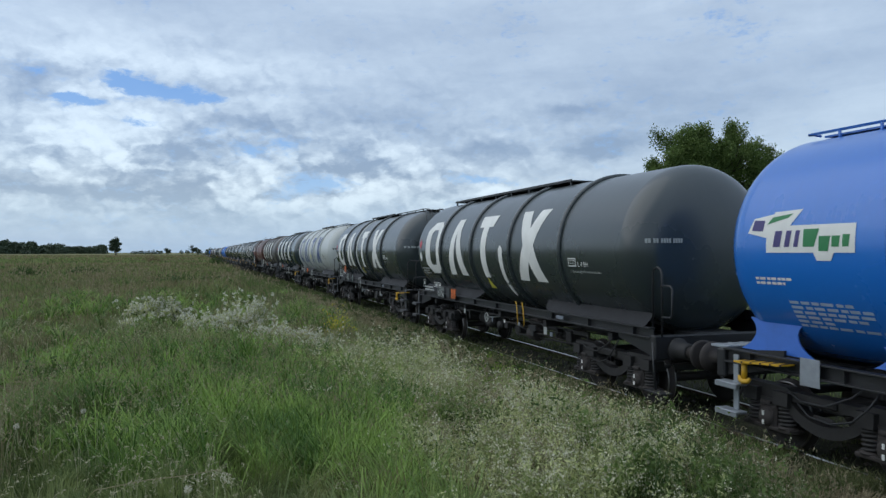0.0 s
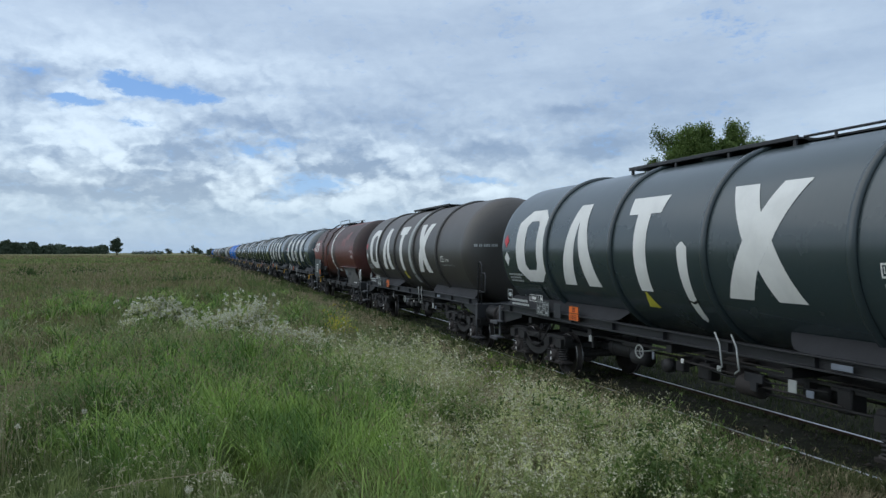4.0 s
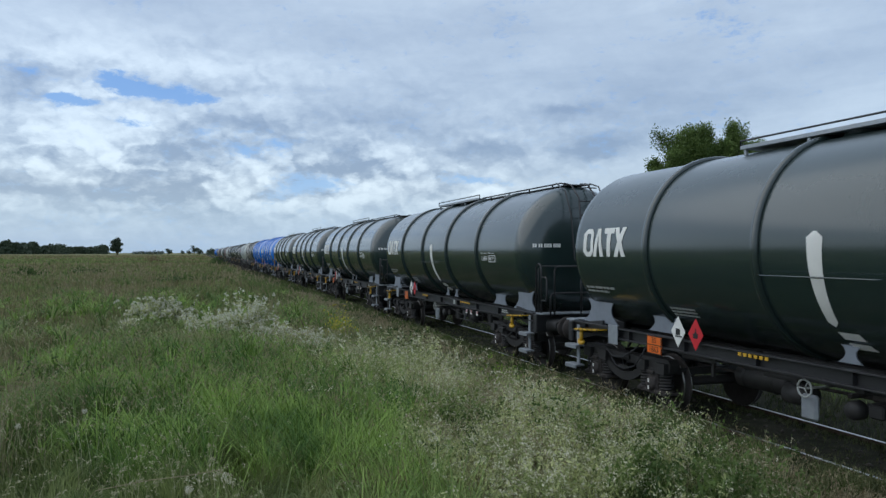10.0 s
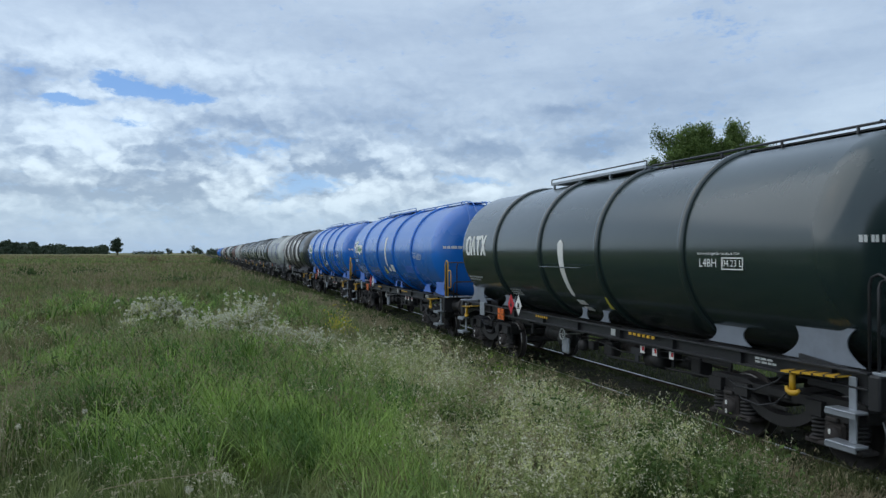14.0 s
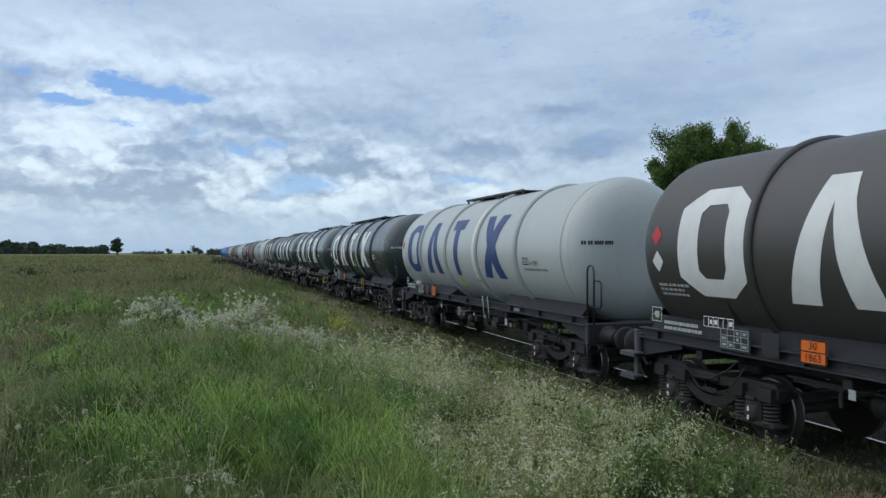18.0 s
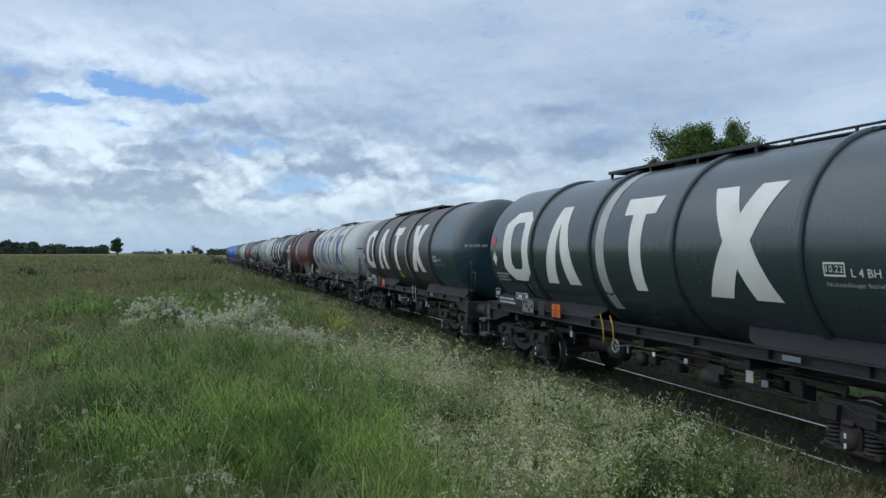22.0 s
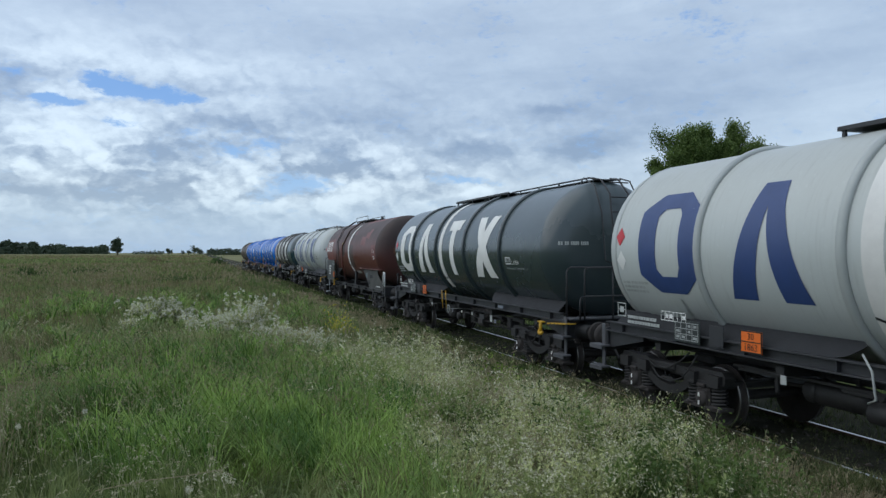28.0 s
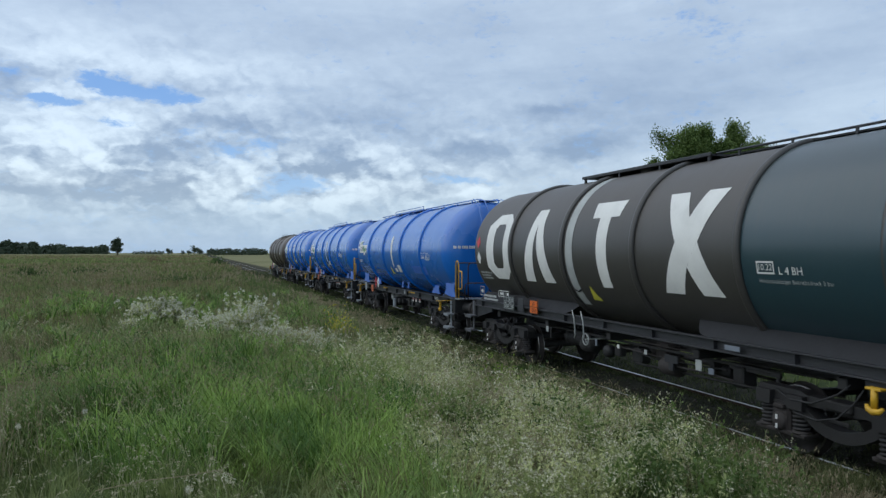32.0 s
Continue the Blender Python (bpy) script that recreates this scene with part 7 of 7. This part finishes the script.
for (px, d, w, h) in ((600, 14.6, .36, .70), (1140, 5.6, .20, .34), (1500, 6.2, .2, .3)):
    x, y = spot(px, d)
    clump("yellow_flower_clump", x, y, w, w, h, 420, .012 + .0014 * d, "yflower", "small clump of yellow wild flowers", "wild flowers")
x, y = spot(385, 101)
clump("bush", x, y, 1.25, 1.2, 1.25, 500, .14, "darkleaf", "lone dark green bush beside the line", "bush")
x, y = spot(272, 120)
clump("dock_patch", x, y, 1.9, 1.2, 1.25, 300, .14, "redshrub", "patch of reddish dry dock plants", "bush")

# flattened straw and a bare patch
def straw():
    parts = []
    for px, d, n, sx, sy in ((235, 9.5, 150, .45, .22), (290, 9.0, 110, .4, .2), (55, 8.3, 170, .22, .16)):
        x0, y0 = spot(px, d)
        x, y = RNG.normal(x0, sx, n), RNG.normal(y0, sy, n)
        a = RNG.normal(.5, .5, n)
        l = RNG.uniform(.15, .5, n)
        z = ground_z(x, y) + RNG.uniform(.10, .24, n)
        dx, dy = np.cos(a) * l, np.sin(a) * l
        v = np.stack([np.stack([x - dx / 2, y - dy / 2, z - .03], -1), np.stack([x, y, z + .035], -1), np.stack([x + dx / 2, y + dy / 2, z], -1), np.stack([x, y, z + .018], -1)], 1)
        parts.append((v.reshape(-1, 3), np.arange(n * 4).reshape(n, 4)))
    v, f = join(parts)
    tagged(new("flattened_straw", mesh_np("flattened_straw", v, f, MAT["stalk"])), "flattened dry straw lying in the meadow", "grass", kind="stuff")


straw()


def drooping_stalk(points, heads, label):
    """A long ripe stalk that bends over, with a hanging seed head."""
    g = Geo()
    pts = [Vector((*spot(px, d), EYE[2] - (py - 447.5) / FOC * d)) for px, py, d in points]
    g.tube(pts, .0028, 5)
    st = group_empty("grass_stalk", pose(0, 0, 0), label, "grass stalk")
    s = new("stem", g.mesh("stem", [MAT["stalk"]]))
    s.parent = st
    c = []
    for i in range(heads):
        t = i / heads
        base = pts[-2].lerp(pts[-1], t) if t > .3 else pts[-3].lerp(pts[-2], t / .3)
        for k in range(9):
            c.append([base.x + RNG.normal(0, .010), base.y + RNG.normal(0, .010), base.z - k * .006 + RNG.normal(0, .004)])
    v, f = cards(np.array(c), .012, .0035, .8)
    h = new("seed_head", mesh_np("seed_head", v, [f], MAT["cream"]))
    h.parent = st
    return st


drooping_stalk(((140, 905, 4.3), (170, 868, 4.3), (260, 850, 4.2), (330, 842, 4.15), (385, 832, 4.1), (412, 842, 4.1)), 11, "pale arching grass stalk with a drooping seed head")
drooping_stalk(((560, 905, 4.4), (580, 870, 4.4), (600, 856, 4.4), (625, 850, 4.4), (648, 858, 4.4)), 7, "pale arching grass stalk with a drooping seed head")


def seed_clock(px, py, d):
    x, y = spot(px, d)
    z = EYE[2] - (py - 447.5) / FOC * d
    st = group_empty("seed_clock", pose(0, 0, 0), "white fluffy seed head on a thin stem", "wild flower")
    u = RNG.normal(size=(160, 3))
    u /= np.linalg.norm(u, axis=1)[:, None]
    v, f = cards(np.array([x, y, z]) + u * RNG.uniform(.010, .024, (160, 1)), .008, .0022)
    b = new("seed_head", mesh_np("seed_head", v, [f], MAT["flower"]))
    b.parent = st
    s = new("stem", Geo().tube([(x, y, z), (x + .02, y, z - .2), (x, y, float(ground_z(x, y)) - .02)], .003, 5).mesh("stem", [MAT["weedleaf"]]))
    s.parent = st


for px, py, d in ((335, 866, 4.3), (32, 755, 5.9), (150, 728, 6.4), (416, 690, 7.4)):
    seed_clock(px, py, d)

# the tree behind the train
RNG = np.random.default_rng(5)
x, y = spot(1255, 33)
tree("tree", x, y, 8.8, [(-1.25, .42, 7.05, 1.35, 1.4, 1.55), (-.30, .12, 7.45, 1.0, 1.1, 1.25), (1.55, -.53, 7.35, 1.10, 1.15, 1.30), (-2.25, .75, 5.9, .75, .9, 1.0),
                         (-.5, .2, 5.1, 2.1, 2.0, 1.5), (1.6, -.55, 5.3, 1.15, 1.2, 1.3), (.50, -.15, 6.9, .95, 1.0, .95), (2.45, -.85, 6.1, .95, 1.0, 1.15), (2.9, -1.0, 4.6, .8, .9, 1.0)],
     84000, .056, "treeleaf", "green broadleaf tree behind the train", droop=.12)
# far trees over the fields
x, y = spot(207, 420)
tree("tree", x, y, 10.6, [(-.4, 0, 7.4, 3.1, 3.0, 3.2), (1.3, 0, 8.0, 2.2, 2.0, 2.4), (-.5, 0, 4.2, 3.6, 3.0, 2.6)], 3500, .5, "farleaf", "lone dark tree far across the field", .3)
for px, d, h in ((297, 620, 6.2), (343, 500, 7.2), (352, 520, 5.2), (322, 640, 4.0), (333, 610, 4.4)):
    x, y = spot(px, d)
    tree("tree", x, y, h, [(0, 0, h * .62, h * .42, h * .4, h * .36), (h * .2, 0, h * .4, h * .42, h * .4, h * .34)], 900, h * .06, "farleaf", "small round tree far across the field", .15)
wood("far_wood", -160, 66, 800, 13.5, 17.0, 110, "dark pine wood at the edge of the field")
wood("far_wood", 60, 118, 820, 9.0, 13.5, 40, "dark pine wood at the edge of the field")
wood("far_wood", 112, 190, 950, 9.5, 13.0, 60, "dark pine wood at the edge of the field")
wood("far_hedge", 235, 290, 760, 3.0, 5.0, 30, "low hedge on the horizon")
wood("far_wood", 368, 470, 700, 5.0, 8.0, 60, "low dark wood beyond the railway")
wood("far_wood", 470, 2600, 900, 6.0, 10.0, 340, "low dark wood beyond the railway")


# a small fly that crosses close to the eye
def insect():
    e = group_empty("flying_insect", pose(-.4, -2.5, 2.9), "small dark flying insect with blurred wings", "insect")
    b = new("body", Geo().lathe([(-.006, .0003), (-.0045, .002), (-.001, .003), (.003, .0024), (.0055, .0014), (.0065, .0003)], 'x', 10).mesh("body", [MAT["hose"]]))
    b.parent = e
    for s in (-1, 1):
        w = new("wing", Geo().add([(0, 0, .003), (.004, s * .006, .004), (.001, s * .012, .005), (-.004, s * .011, .0045), (-.005, s * .004, .0035)], [(0, 1, 2, 3, 4)]).mesh("wing", [MAT["lgrey"]]))
        w.parent = e
    return e


FLY = insect()


# ---- what moves ----
def rolled(t):
    """Metres that the train has rolled by the time t."""
    return float(np.interp(t, [a for a, _ in ROLLED], [b for _, b in ROLLED]))


def time_at(d):
    return float(np.interp(d, [b for _, b in ROLLED], [a for a, _ in ROLLED]))


def motions():
    # the whole train rolls towards the eye and past it
    for wagon, start, wheels in WAGONS:
        walk(wagon, [(t, pose(DC, start - d, 0)) for t, d in ROLLED])
        # the wheels turn while their wagon is near
        t0 = time_at(start - 34)
        t1 = time_at(start + 6)
        if t1 <= t0:
            continue
        times = sorted({0.0, 32.0} | {round(t0 * FPS + i) / FPS for i in range(int((t1 - t0) * FPS) + 1)})
        for wheel in wheels:
            p = wheel.matrix_basis.translation.copy()
            rows = []
            for t in times:
                a = (rolled(min(max(t, t0), t1)) - rolled(t0)) / 0.46
                rows.append((t, Matrix.Translation(p) @ Matrix.Rotation(a, 4, 'X')))
            walk(wheel, rows)
    # the clouds drift slowly to the left
    walk(clouds, [(0.0, pose(60, -20, 0)), (32.0, pose(-60, 20, 0))])

    # the fly crosses the view twice, in a moment each time
    def ray(px, py, d):
        a = Vector(spot(px, d)).to_3d()
        a.z = EYE[2] + (447.5 - py) / FOC * d
        return Matrix.Translation(a)
    away = pose(-.4, -2.5, 2.9)
    walk(FLY, [(0.0, away), (8.2, away), (8.4, ray(480, -120, 2.2)), (8.5, ray(547, 302, 2.2)), (8.6, ray(480, -120, 2.2)), (8.9, away),
               (30.7, away), (30.9, ray(250, -90, 1.2)), (31.0, ray(327, 203, 1.2)), (31.1, ray(250, -90, 1.2)), (31.4, away), (32.0, away)])


motions()
